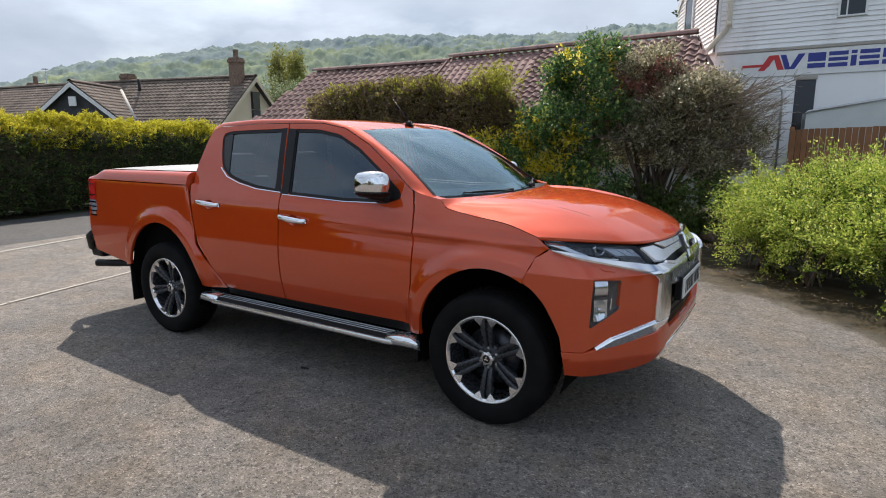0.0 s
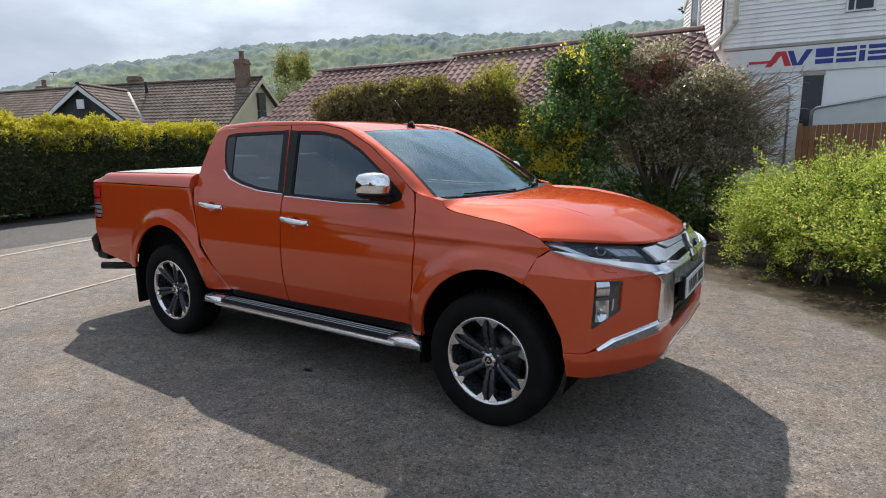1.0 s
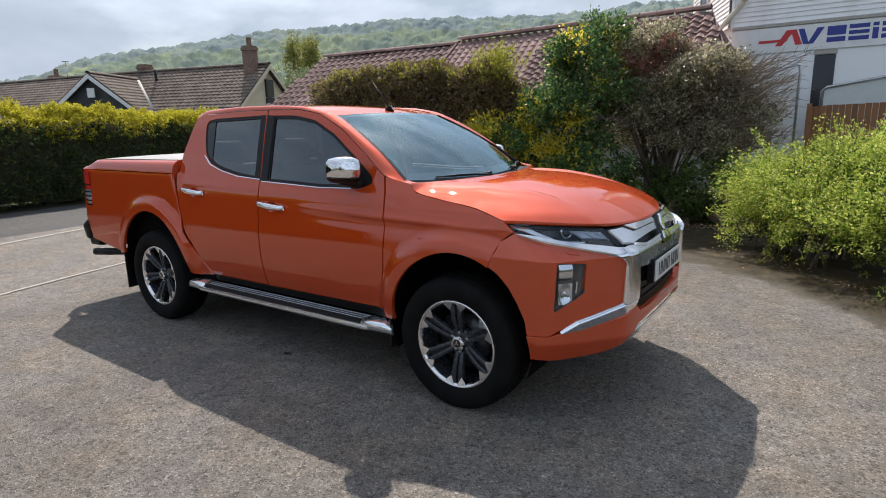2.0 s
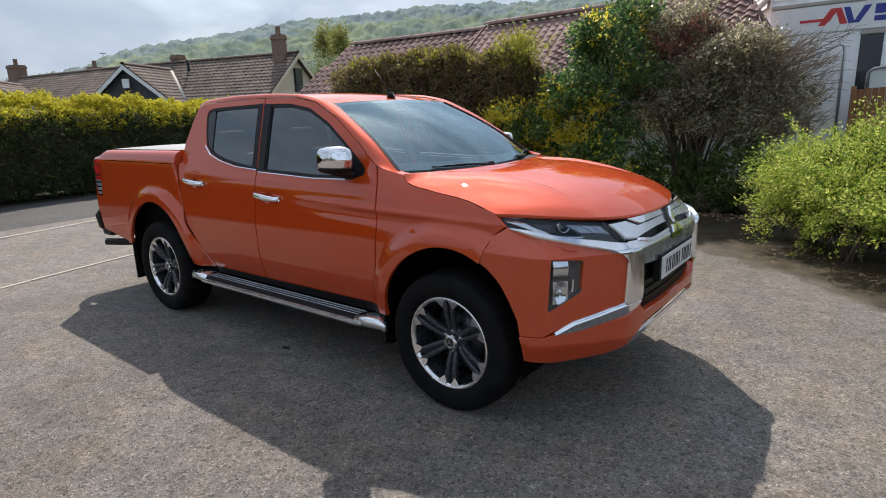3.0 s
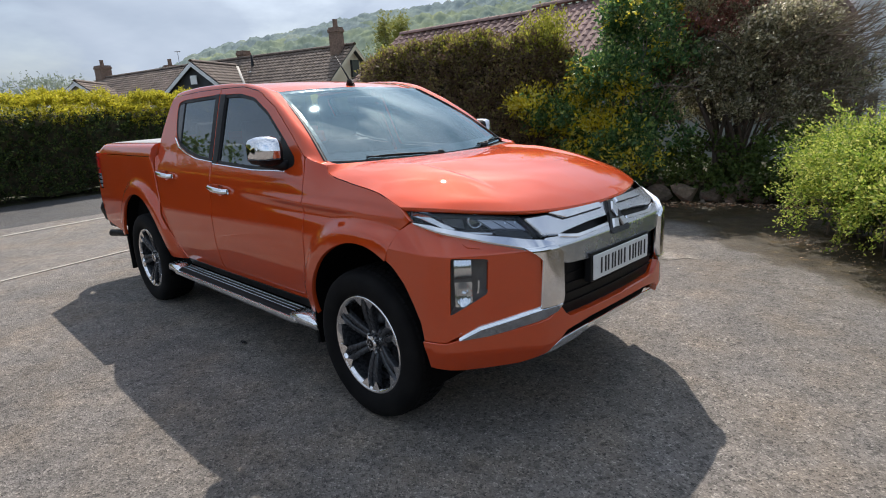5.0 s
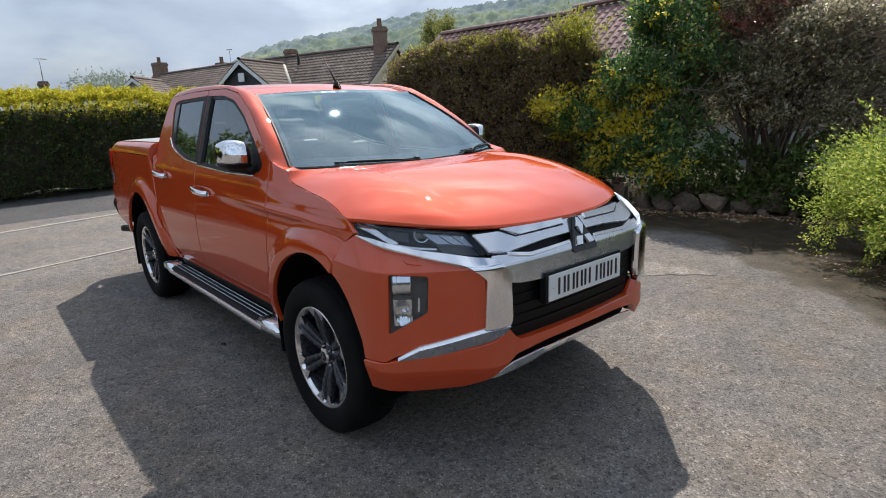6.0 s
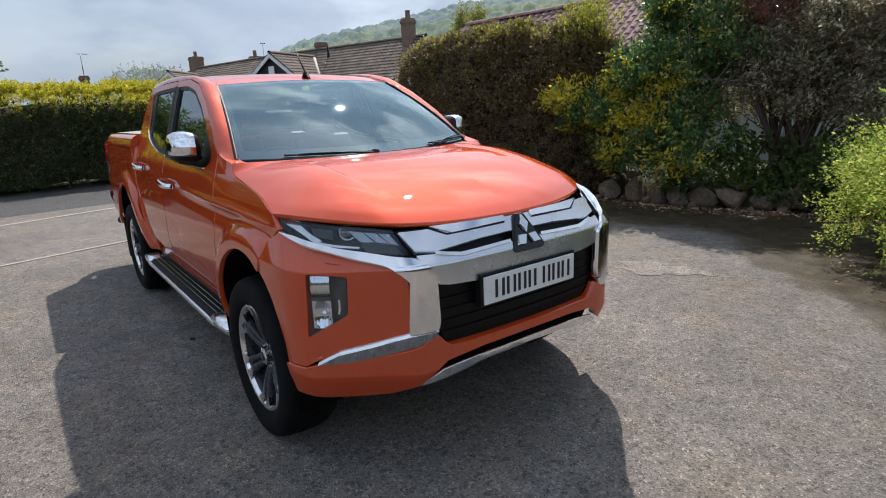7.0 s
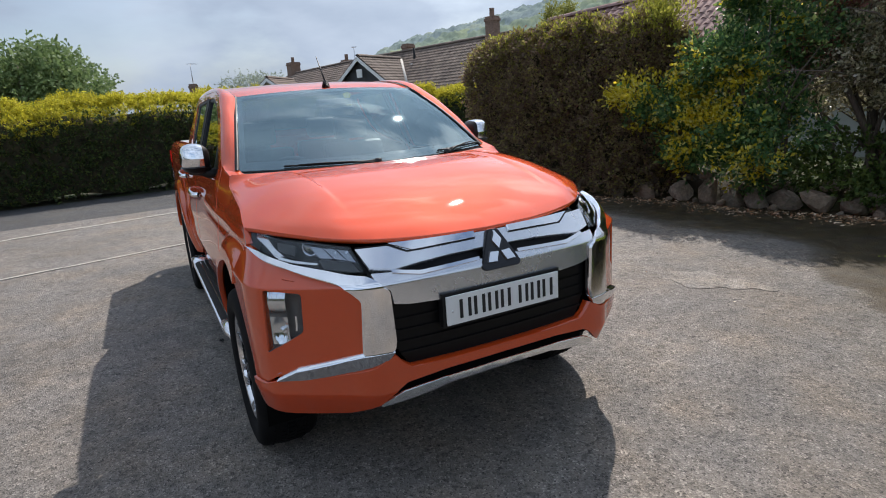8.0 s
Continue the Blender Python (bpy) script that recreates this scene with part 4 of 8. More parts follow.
front_bumper()
LIP = [(1.952, 0.902, 0.523), (2.055, 0.875, 0.528), (2.10, 0.835, 0.548), (2.19, 0.735, 0.560), (2.30, 0.58, 0.590), (2.335, 0.53, 0.604), (2.345, 0.50, 0.622), (2.352, 0.462, 0.642), (2.355, 0.43, 0.606), (2.357, 0.40, 0.583), (2.372, 0.20, 0.580), (2.376, 0.0, 0.580), (2.376, 0.0, 0.545), (2.365, 0.25, 0.542), (2.345, 0.42, 0.526), (2.31, 0.52, 0.446), (2.25, 0.62, 0.408), (2.10, 0.80, 0.398), (1.96, 0.88, 0.40)]
nose_part("bumper_lip", LIP, PAINT, 0.010, 0.04, step=0.035, label="lower bumper in body colour")
nose_part("bumper_gap", [(2.33, 0.47, 0.530), (2.376, 0.0, 0.560), (2.376, 0.0, 0.42), (2.33, 0.47, 0.42)], UNDER, -0.045, 0.02)
SKID = [(2.316, 0.520, 0.436), (2.335, 0.43, 0.482), (2.36, 0.25, 0.502), (2.376, 0.0, 0.506), (2.376, 0.0, 0.474), (2.36, 0.25, 0.468), (2.345, 0.31, 0.452), (2.33, 0.42, 0.436), (2.30, 0.515, 0.424)]
nose_part("skid_plate", SKID, STEPTRIM, 0.0, 0.008, label="silver skid plate under the bumper")
CHROMEBAR = [(1.853, 0.838, 1.020), (1.95, 0.812, 1.008), (2.10, 0.725, 0.975), (2.262, 0.575, 0.945), (2.30, 0.525, 0.935), (2.350, 0.462, 0.896), (2.352, 0.455, 0.70), (2.350, 0.460, 0.664), (2.325, 0.570, 0.664), (2.330, 0.560, 0.868),
             (2.300, 0.585, 0.906), (2.20, 0.665, 0.934), (2.10, 0.735, 0.959), (1.95, 0.815, 0.994)]
nose_part("chrome_shield", CHROMEBAR, CHROME, 0.022, 0.035, step=0.025, label="bright chrome shield moulding", round_r=0.013)
WING = [(2.350, 0.462, 0.664), (2.347, 0.48, 0.640), (2.335, 0.53, 0.606), (2.30, 0.585, 0.592), (2.20, 0.735, 0.566), (2.100, 0.840, 0.556), (2.16, 0.775, 0.602), (2.29, 0.605, 0.652), (2.325, 0.570, 0.664)]


def tucked(u, v):
    """The wing under the shield, leaning in towards its lower edge."""
    q = u / 0.13
    d = 0.40 * (0.660 - 0.10 * max(0.0, 6.1 - q) / 2.6 - v)
    p = nose(q, v)
    return (p[0] - 0.7 * d, p[1] - 0.6 * d, p[2])


nose_part("shield_wing", WING, CHROME, 0.020, 0.03, step=0.03, surf=tucked)
BEVEL = [(2.100, 0.840, 0.563), (2.16, 0.775, 0.601), (2.29, 0.605, 0.654), (2.325, 0.570, 0.663), (2.325, 0.570, 0.672), (2.29, 0.605, 0.661), (2.16, 0.775, 0.606)]
nose_part("shield_bevel", BEVEL, CHROME, 0.014, 0.02, step=0.03, surf=lambda u, v: (lambda p, d: (p[0] - 0.7 * d, p[1] - 0.6 * d, p[2]))(nose(u / 0.13, v), 0.8 * (v - 0.655 + 0.10 * max(0.0, 6.1 - u / 0.13) / 2.6)))

nose_part("washer_cap", [(2.070, 0.765, 0.950), (2.105, 0.738, 0.944), (2.130, 0.722, 0.932), (2.085, 0.758, 0.938)], PAINT, 0.005, 0.012, step=0.03)
HEADLAMP = [(1.775, 0.822, 1.085), (1.88, 0.770, 1.068), (2.03, 0.665, 1.056), (2.146, 0.560, 1.045), (2.180, 0.525, 1.039), (2.272, 0.510, 0.952), (2.245, 0.565, 0.950), (2.10, 0.720, 0.978), (1.95, 0.806, 1.012), (1.845, 0.836, 1.026)]


def headlamps():
    for s in (-1, 1):
        poly = [(q * 0.13, z) for q, z in on_nose(HEADLAMP)]
        f = lambda u, v: nose(u / 0.13, v)
        bowl = child("headlamp", panel_mesh("headlamp", poly, [], f, TRIM, 0.04, -0.058, -0.06, s, -1, cuts=FOLD), truck, "slim dark headlamp with clear cover")
        child("lamp_cover", panel_mesh("lamp_cover", shrunk(poly, 0.005), [], f, LAMPGLASS, 0.03, 0.006, 0.002, s, -1, cuts=FOLD), bowl).visible_shadow = False
        # projector in its bezel
        c = Vector(nose(4.35, 1.024)) + Vector((-0.046, -0.034, -0.004))
        d = Vector((0.82, 0.57, 0.05)).normalized()
        rot = d.to_track_quat("Y", "Z").to_matrix().to_4x4()
        for nm, prof, mat in (("projector", [(0.001, 0.018), (0.014, 0.015), (0.024, 0.006), (0.027, -0.004)], LAMPGLASS), ("projector_bezel", [(0.025, -0.004), (0.028, 0.004), (0.034, 0.002), (0.036, -0.03)], CHROME), ("projector_back", [(0.001, -0.012), (0.027, -0.010)], REFLECTOR)):
            v, fc = lathe(prof, 24)
            v = [Matrix.Translation(c) @ rot @ Vector(p) for p in v]
            if s < 0:
                v = [Vector((p.x, -p.y, p.z)) for p in v]
            child(nm, mesh_of(nm, v, fc, mat), bowl)
        # bright light guides
        guides = (([(1.80, 0.812, 1.076), (1.875, 0.773, 1.064), (1.945, 0.752, 1.036), (2.0, 0.730, 1.014), (1.985, 0.745, 1.006), (1.925, 0.775, 1.030), (1.865, 0.795, 1.050), (1.81, 0.815, 1.062)], REFLECTOR),
                  ([(1.99, 0.74, 1.010), (2.05, 0.695, 1.000), (2.13, 0.640, 0.992), (2.13, 0.643, 0.987), (2.05, 0.70, 0.993), (1.99, 0.745, 1.002)], REFLECTOR),
                  ([(1.93, 0.752, 1.056), (2.01, 0.695, 1.048), (2.02, 0.69, 1.018), (1.965, 0.74, 1.030)], GLOSSBLACK),
                  ([(2.055, 0.648, 1.046), (2.095, 0.61, 1.041), (2.155, 0.59, 1.008), (2.115, 0.625, 1.010)], LENSPALE),
                  ([(2.101, 0.604, 1.040), (2.135, 0.572, 1.037), (2.195, 0.555, 1.003), (2.162, 0.583, 1.007)], LENSPALE),
                  ([(2.141, 0.566, 1.036), (2.172, 0.535, 1.033), (2.228, 0.532, 0.998), (2.202, 0.549, 1.002)], LENSPALE),
                  ([(2.115, 0.632, 1.006), (2.215, 0.545, 0.998), (2.255, 0.525, 0.966), (2.16, 0.632, 0.976)], GLOSSBLACK))
        for pts, gmat in guides:
            g = [(q * 0.13, z) for q, z in on_nose(pts)]
            child("light_guide", panel_mesh("light_guide", g, [], f, gmat, 0.05, 0.012, -0.016 if gmat is REFLECTOR else -0.022, s, -1), bowl, "silvery light guide")


headlamps()
# grille: silver bars, black slots and lower mesh
nose_part("grille_backing", [(2.18, 0.52, 1.045), (2.28, 0.0, 1.045), (2.376, 0.0, 0.575), (2.34, 0.40, 0.575), (2.35, 0.47, 0.70), (2.35, 0.46, 0.88), (2.27, 0.52, 0.950)], MESHBLACK, -0.030, 0.02, step=0.06, label="black grille backing")
nose_part("grille_bar", [(2.190, 0.513, 1.024), (2.23, 0.36, 1.026), (2.26, 0.19, 1.027), (2.27, 0.0, 1.028), (2.31, 0.0, 0.976), (2.30, 0.20, 0.972), (2.28, 0.33, 0.962), (2.28, 0.42, 0.953), (2.265, 0.500, 0.964)], SATIN, 0.006, 0.03, step=0.03, label="satin silver upper grille bar")
nose_part("grille_bar", [(2.222, 0.40, 1.030), (2.262, 0.19, 1.031), (2.275, 0.075, 1.032), (2.275, 0.072, 1.011), (2.26, 0.20, 1.008), (2.24, 0.33, 1.002)], CHROME, 0.016, 0.02, step=0.03, label="chrome grille crown bar")
nose_part("grille_band", [(2.283, 0.498, 0.947), (2.29, 0.43, 0.944), (2.315, 0.33, 0.926), (2.335, 0.08, 0.936), (2.335, 0.0, 0.936), (2.376, 0.0, 0.815), (2.372, 0.20, 0.815), (2.36, 0.40, 0.828), (2.352, 0.444, 0.838), (2.350, 0.450, 0.888), (2.308, 0.496, 0.926)], SATIN, 0.006, 0.03, step=0.03, label="wide satin silver grille band")
nose_part("grille_line", [(2.222, 0.40, 1.030), (2.24, 0.34, 1.003), (2.26, 0.20, 1.007), (2.275, 0.072, 1.010), (2.275, 0.072, 1.0065), (2.26, 0.20, 1.0035), (2.24, 0.345, 0.999), (2.219, 0.408, 1.028)], TRIM, 0.010, 0.02, step=0.03)
nose_part("grille_edge", [(2.29, 0.43, 0.950), (2.315, 0.325, 0.934), (2.335, 0.085, 0.944), (2.34, 0.085, 0.933), (2.328, 0.33, 0.922), (2.302, 0.435, 0.940)], CHROME, 0.014, 0.02, step=0.04)
for zz in (0.625, 0.67, 0.715, 0.76):
    nose_part("grille_slat", [(2.35, 0.445 - 0.3 * max(0, 0.66 - zz), zz), (2.376, 0.0, zz), (2.376, 0.0, zz + 0.009), (2.35, 0.445 - 0.3 * max(0, 0.66 - zz), zz + 0.008)], MESHBLACK, -0.022, 0.006, step=0.1)

# badge: three bright lozenges on a black shield
bm = bmesh.new()
for y, z in ((-0.024, 1.036), (0.024, 1.036), (0.092, 0.908), (0.078, 0.893), (-0.078, 0.893), (-0.092, 0.908)):
    bm.verts.new((2.312 + (1.036 - z) * 0.46, y, z))
fc = bm.faces.new(bm.verts[:])
ext = bmesh.ops.extrude_face_region(bm, geom=[fc])
for v in [g for g in ext["geom"] if isinstance(g, bmesh.types.BMVert)]:
    v.co.x += 0.016
bmesh.ops.bevel(bm, geom=bm.edges[:], offset=0.004, segments=2, affect="EDGES")
badge = part("badge", bm, GLOSSBLACK, truck, "black shield with three bright lozenges")


def badge_point(y, z):
    return Vector((2.330 + (1.035 - z) * 0.465, y, z))


for ang in (90, 210, 330):
    c = Vector((0, 0.958))
    d = Vector((math.cos(radians(ang)), math.sin(radians(ang))))
    s = Vector((-d.y, d.x))
    loz = [c + d * 0.003, c + d * 0.039 + s * 0.024, c + d * 0.076, c + d * 0.039 - s * 0.024]
    bm = bmesh.new()
    lo_v = [bm.verts.new(badge_point(p.x, p.y)) for p in loz]
    hi_v = [bm.verts.new(badge_point(p.x, p.y) + Vector((0.009, 0, 0.004))) for p in [q.lerp(c + d * 0.036, 0.12) for q in loz]]
    bm.faces.new(hi_v)
    for i in range(4):
        bm.faces.new((lo_v[i], lo_v[(i + 1) % 4], hi_v[(i + 1) % 4], hi_v[i]))
    part("lozenge", bm, CHROME, badge)

# number plate on its holder, its characters as plain bars
plate = part("number_plate", box_bm((2.392, -0.26, 0.716), (2.400, 0.26, 0.830), 0.003), PLATEWHITE, truck, "white number plate with black bars")
part("plate_holder", box_bm((2.355, -0.272, 0.706), (2.391, 0.272, 0.842), 0.004), TRIM, plate)
yy = -0.205
for k, wdt in enumerate((0.050, 0.050, 0.046, 0.046, 0.046, 0.046, 0.050)):
    for y0 in (yy, yy + wdt - 0.0135):
        part("plate_bar", box_bm((2.4005, y0, 0.737), (2.4018, y0 + 0.0135, 0.811)), INK, plate)
    yy += wdt + (0.038 if k == 3 else 0.0125)
for y in (-0.235, 0.237):
    v, f = lathe([(0.0, 0.004), (0.005, 0.003), (0.006, 0.0)], 12)
    child("plate_screw", mesh_of("plate_screw", [(2.4005 + p[1], y + p[0], 0.772 + p[2]) for p in v], f, PLATEWHITE), plate)

# bed cover, tailgate, rear bumper, lamps
def cover_at(u, v):
    x = -1.154 - 1.455 * u
    crown = 1 - abs(v)**3.0
    z = 1.352 - 0.012 * u - 0.035 * ease(0.90, 1.0, u) * 1.6
    ze = 1.248
    k = min(1.0, (1 - abs(v)) / 0.07)
    y = v * (0.862 - 0.012 * u)
    zz = ze + (z - 0.012 - ze) * math.sqrt(max(0.0, 1 - (1 - k)**2)) + 0.012 * crown
    return (x, y * (1 - 0.02 * k), zz)


vs = [-1, -0.985, -0.965, -0.945, -0.93, -0.9, -0.7, -0.4, 0, 0.4, 0.7, 0.9, 0.93, 0.945, 0.965, 0.985, 1]
cover = child("bed_cover", loft_mesh("bed_cover", [[cover_at(i / 20, v) for v in vs] for i in range(21)], PAINT, flip=True), truck, "body-coloured hard cover over the load bed")
inner_v = [-0.91, -0.7, -0.4, 0, 0.4, 0.7, 0.91]
child("cover_top", loft_mesh("cover_top", [[Vector(cover_at(0.01 + 0.93 * i / 12, v)) + Vector((0, 0, 0.005)) for v in inner_v] for i in range(13)], COVERTOP, flip=True), cover, "pale grey cover top")
rear_rows = [[cover_at(1.0, v) for v in vs]] + [[(cover_at(1.0, v)[0] - dx, cover_at(1.0, v)[1], z if cover_at(1.0, v)[2] > z else cover_at(1.0, v)[2]) for v in vs] for dx, z in ((0.03, 1.290), (0.04, 1.248))]
child("cover_tail", loft_mesh("cover_tail", rear_rows, PAINT, flip=True), cover)
child("cover_front", loft_mesh("cover_front", [[cover_at(0, v) for v in vs], [(-1.154, cover_at(0, v)[1], 1.2) for v in vs]], PAINT), cover)
part("tailgate", box_bm((-2.70, -0.74, 0.66), (-2.655, 0.74, 1.245), 0.012), PAINT, truck)
for s in (-1, 1):
    plan = ((-2.520, 0.866), (-2.55, 0.870), (-2.60, 0.869), (-2.645, 0.862), (-2.685, 0.838), (-2.715, 0.795), (-2.73, 0.735))
    lamp_rows = [[(x - 0.02 * (1.1 - z), s * (y - 0.004 * (abs(z - 1.07) / 0.17)**6), z) for x, y in plan] for z in (0.895, 0.905, 0.98, 1.06, 1.063, 1.15, 1.23, 1.240)]
    tail = child("tail_lamp", loft_mesh("tail_lamp", lamp_rows[4:], REDLENS, flip=s < 0), truck, "red and clear wraparound tail lamp")
    child("lamp_base", loft_mesh("lamp_base", lamp_rows[:4], LENSPALE, flip=s < 0), tail, "clear lower lens")
    for z, zh, mat in ((0.915, 0.012, GLOSSBLACK), (0.955, 0.010, GLOSSBLACK), (0.995, 0.010, GLOSSBLACK), (1.035, 0.012, GLOSSBLACK), (1.10, 0.012, REFLECTOR), (1.20, 0.008, INK)):
        st = [[(x - 0.02 * (1.1 - z), s * (y + 0.003), z + dz) for x, y in plan] for dz in (0, zh)]
        child("lamp_strip", loft_mesh("lamp_strip", st, mat, flip=s < 0), tail)
rb = part("rear_bumper", box_bm((-2.86, -0.80, 0.50), (-2.66, 0.80, 0.66), 0.03), TRIM, truck, "black step rear bumper")
for s in (-1, 1):
    v, f = tube([(-2.66, s * 0.84, 0.74), (-2.76, s * 0.83, 0.70), (-2.83, s * 0.79, 0.60), (-2.80, s * 0.70, 0.53), (-2.74, s * 0.5, 0.50)], 0.045, 12)
    child("bumper_end", mesh_of("bumper_end", v, f, TRIM), rb)
v, f = tube([(-2.10, -0.60, 0.46), (-2.40, -0.68, 0.455), (-2.55, -0.76, 0.452), (-2.70, -0.83, 0.450)], 0.034, 16)
child("exhaust_pipe", mesh_of("exhaust_pipe", v, f, TRIM), truck, "dark exhaust tail pipe")
for s in (-1, 1):
    part("mud_flap", box_bm((-2.03, s * 0.77 - 0.12, 0.20), (-2.015, s * 0.77 + 0.11, 0.56), 0.006), TRIM, truck, "black rubber mud flap")
    part("mud_flap", box_bm((1.02, s * 0.80 - 0.07, 0.26), (1.035, s * 0.80 + 0.06, 0.47), 0.006), TRIM, truck, "black rubber mud flap")

# side steps
for s in (-1, 1):
    rows = []
    sec = [(0.74, 0.395), (0.76, 0.402), (0.885, 0.402), (0.905, 0.392), (0.905, 0.36), (0.88, 0.345), (0.74, 0.345)]
    for x in (-0.98, -0.5, 0.0, 0.5, 0.97):
        rows.append([(x, s * y, z) for y, z in sec] + [(x, s * sec[0][0], sec[0][1])])
    step = child("side_step", loft_mesh("side_step", rows, STEPRUBBER, flip=s < 0), truck, "black side step with silver ends")
    part("step_strip", box_bm((-0.88, s * 0.903 - 0.014, 0.350), (0.88, s * 0.903 + 0.014, 0.384), 0.012), STEPTRIM, step, "brushed silver edge strip")
    for k in range(4):
        y = s * (0.775 + 0.030 * k)
        part("tread_rib", box_bm((-0.86, y - 0.0028, 0.401), (0.84, y + 0.0028, 0.405), 0.002, 1), RIBSTEEL, step)
    for x, d in ((-0.97, -1), (0.97, 1)):
        er = []
        for t, up, pin in ((-0.15, -0.004, 0.96), (-0.145, 0.004, 1.0), (-0.06, 0.008, 1.0), (0.03, 0.010, 1.0), (0.05, 0.004, 0.97), (0.075, -0.008, 0.9), (0.08, -0.02, 0.6)):
            xs = x + d * t
            cy, cz = 0.825, 0.372
            er.append([(xs + d * 0.02 * (0.905 - y) / 0.16, s * (cy + (y - cy) * (1.10 if pin == 1 else pin)), cz + (z - cz) * (1.25 if pin == 1 else pin) + up) for y, z in sec] + [(xs + d * 0.02, s * (cy + (sec[0][0] - cy) * (1.10 if pin == 1 else pin)), cz + (sec[0][1] - cz) * (1.25 if pin == 1 else pin) + up)])
        child("step_end", loft_mesh("step_end", er, STEPTRIM, flip=(s < 0) != (d < 0)), step, "silver end cap")
    for x in (-0.7, 0.0, 0.75):
        part("step_bracket", box_bm((x - 0.02, min(s * 0.55, s * 0.76), 0.36), (x + 0.02, max(s * 0.55, s * 0.76), 0.39)), UNDER, step)

# mirrors
for s in (-1, 1):
    base = Vector((0.78, s * 0.835, 1.265))
    rows = []
    for i in range(13):
        t = i / 12
        a = math.pi * t
        row = []
        for j in range(17):
            b = 2 * math.pi * j / 16
            rad = math.sin(a)**0.55 if 0 < t < 1 else 0.0
            yl = 0.150 * (0.5 - 0.5 * math.cos(a))
            cx = 0.752 - 0.03 * (yl / 0.14)
            cz = 1.322 + 0.006 * (yl / 0.14)
            ex = math.copysign(abs(math.cos(b))**0.5, math.cos(b)) * rad
            ez = math.copysign(abs(math.sin(b))**0.55, math.sin(b)) * rad
            depth_x = 0.104 if ex > 0 else 0.096
            row.append((cx + depth_x * ex, s * (0.822 + yl), cz + 0.086 * ez * (1.0 if ez > 0 else 0.95) - 0.006 * (1 if ez > 0 else 0)))
        rows.append(row)
    mir = child("door_mirror", loft_mesh("door_mirror", rows[4:], CHROME, flip=s > 0), truck, "chrome-capped door mirror on a black arm")
    low = [[(p[0] + (p[0] - 0.735) * 0.05, p[1] + s * 0.004 * (1 if abs(p[1]) > 0.89 else -1), min(p[2], 1.280) - 0.002) for p in r] for r in rows]
    child("mirror_base", loft_mesh("mirror_base", low, TRIM, flip=s > 0), mir, "black lower mirror shell")
    child("mirror_shell", loft_mesh("mirror_shell", rows[:5], TRIM, flip=s > 0), mir, "black inner mirror shell")
    v, f = tube([(0.80, s * 0.79, 1.235), (0.79, s * 0.835, 1.24), (0.765, s * 0.87, 1.255), (0.75, s * 0.93, 1.268)], 0.030, 10)
    child("mirror_arm", mesh_of("mirror_arm", v, f, TRIM), mir)
    back = [[(0.645, s * (0.892 + 0.058 * r * math.cos(b)), 1.322 + 0.062 * r * math.sin(b)) for b in [2 * math.pi * j / 20 for j in range(21)]] for r in (1.0, 0.01)]
    child("mirror_glass", loft_mesh("mirror_glass", back, CHROME, flip=s < 0), mir)

# wipers, aerial, sensor box
def on_screen(u, v, off=0.012):
    return Vector(screen_at(u, v)) + Vector((0.5, 0, 0.86)) * off


for pts, name in (([(-0.02, -0.012), (-0.22, 0.020), (-0.42, 0.030), (-0.60, 0.028)], "a"), ([(0.60, -0.012), (0.70, 0.035), (0.82, 0.055), (0.92, 0.06)], "b")):
    line = [on_screen(u, v - 0.020, 0.016) for u, v in pts]
    v, f = tube(line, 0.0045, 8, taper=[1.6, 1.2, 0.9, 0.7])
    w_ = child("wiper", mesh_of("wiper", v, f, TRIM), truck, "black windscreen wiper at rest")
    u0 = pts[1][0]
    blade = [on_screen(u0 + (pts[-1][0] - u0) * t * 1.25 + (0.20 if name == "a" else -0.18) * (1 - t), pts[1][1] - 0.016 + 0.012 * t, 0.008) for t in [i / 8 for i in range(9)]]
    v, f = tube(blade, 0.005, 6)
    child("wiper_blade", mesh_of("wiper_blade", v, f, TRIM), w_)
    v, f = lathe([(0.0, 0.02), (0.018, 0.018), (0.024, 0.0)], 14)
    c = on_screen(*pts[0], 0.008)
    child("wiper_pivot", mesh_of("wiper_pivot", [(c.x + p[0], c.y + p[2], c.z + p[1]) for p in v], f, TRIM), w_)
bm = bmesh.new()
bmesh.ops.create_cone(bm, cap_ends=True, segments=20, radius1=0.034, radius2=0.016, depth=0.05, matrix=Matrix.Translation((0.365, 0.0, 1.700)) @ Matrix.Diagonal((1.3, 0.8, 1, 1)))
bmesh.ops.bevel(bm, geom=bm.edges[:], offset=0.005, segments=2, affect="EDGES")
aerial = part("aerial", bm, TRIM, truck, "short black roof aerial", True)
v, f = tube([(0.362, 0, 1.715), (0.30, 0, 1.79), (0.22, 0, 1.885)], 0.0045, 8, taper=[1.2, 1.0, 0.6])
child("aerial_rod", mesh_of("aerial_rod", v, f, TRIM), aerial)
c = Vector(screen_at(0.0, 0.86))
part("sensor_box", box_bm((c.x - 0.11, -0.11, c.z - 0.055), (c.x - 0.02, 0.11, c.z - 0.015), 0.012), CABIN, truck, "grey sensor box behind the windscreen")
part("rear_view_mirror", box_bm((c.x - 0.02, -0.11, c.z - 0.125), (c.x + 0.012, 0.11, c.z - 0.068), 0.015), TRIM, truck)

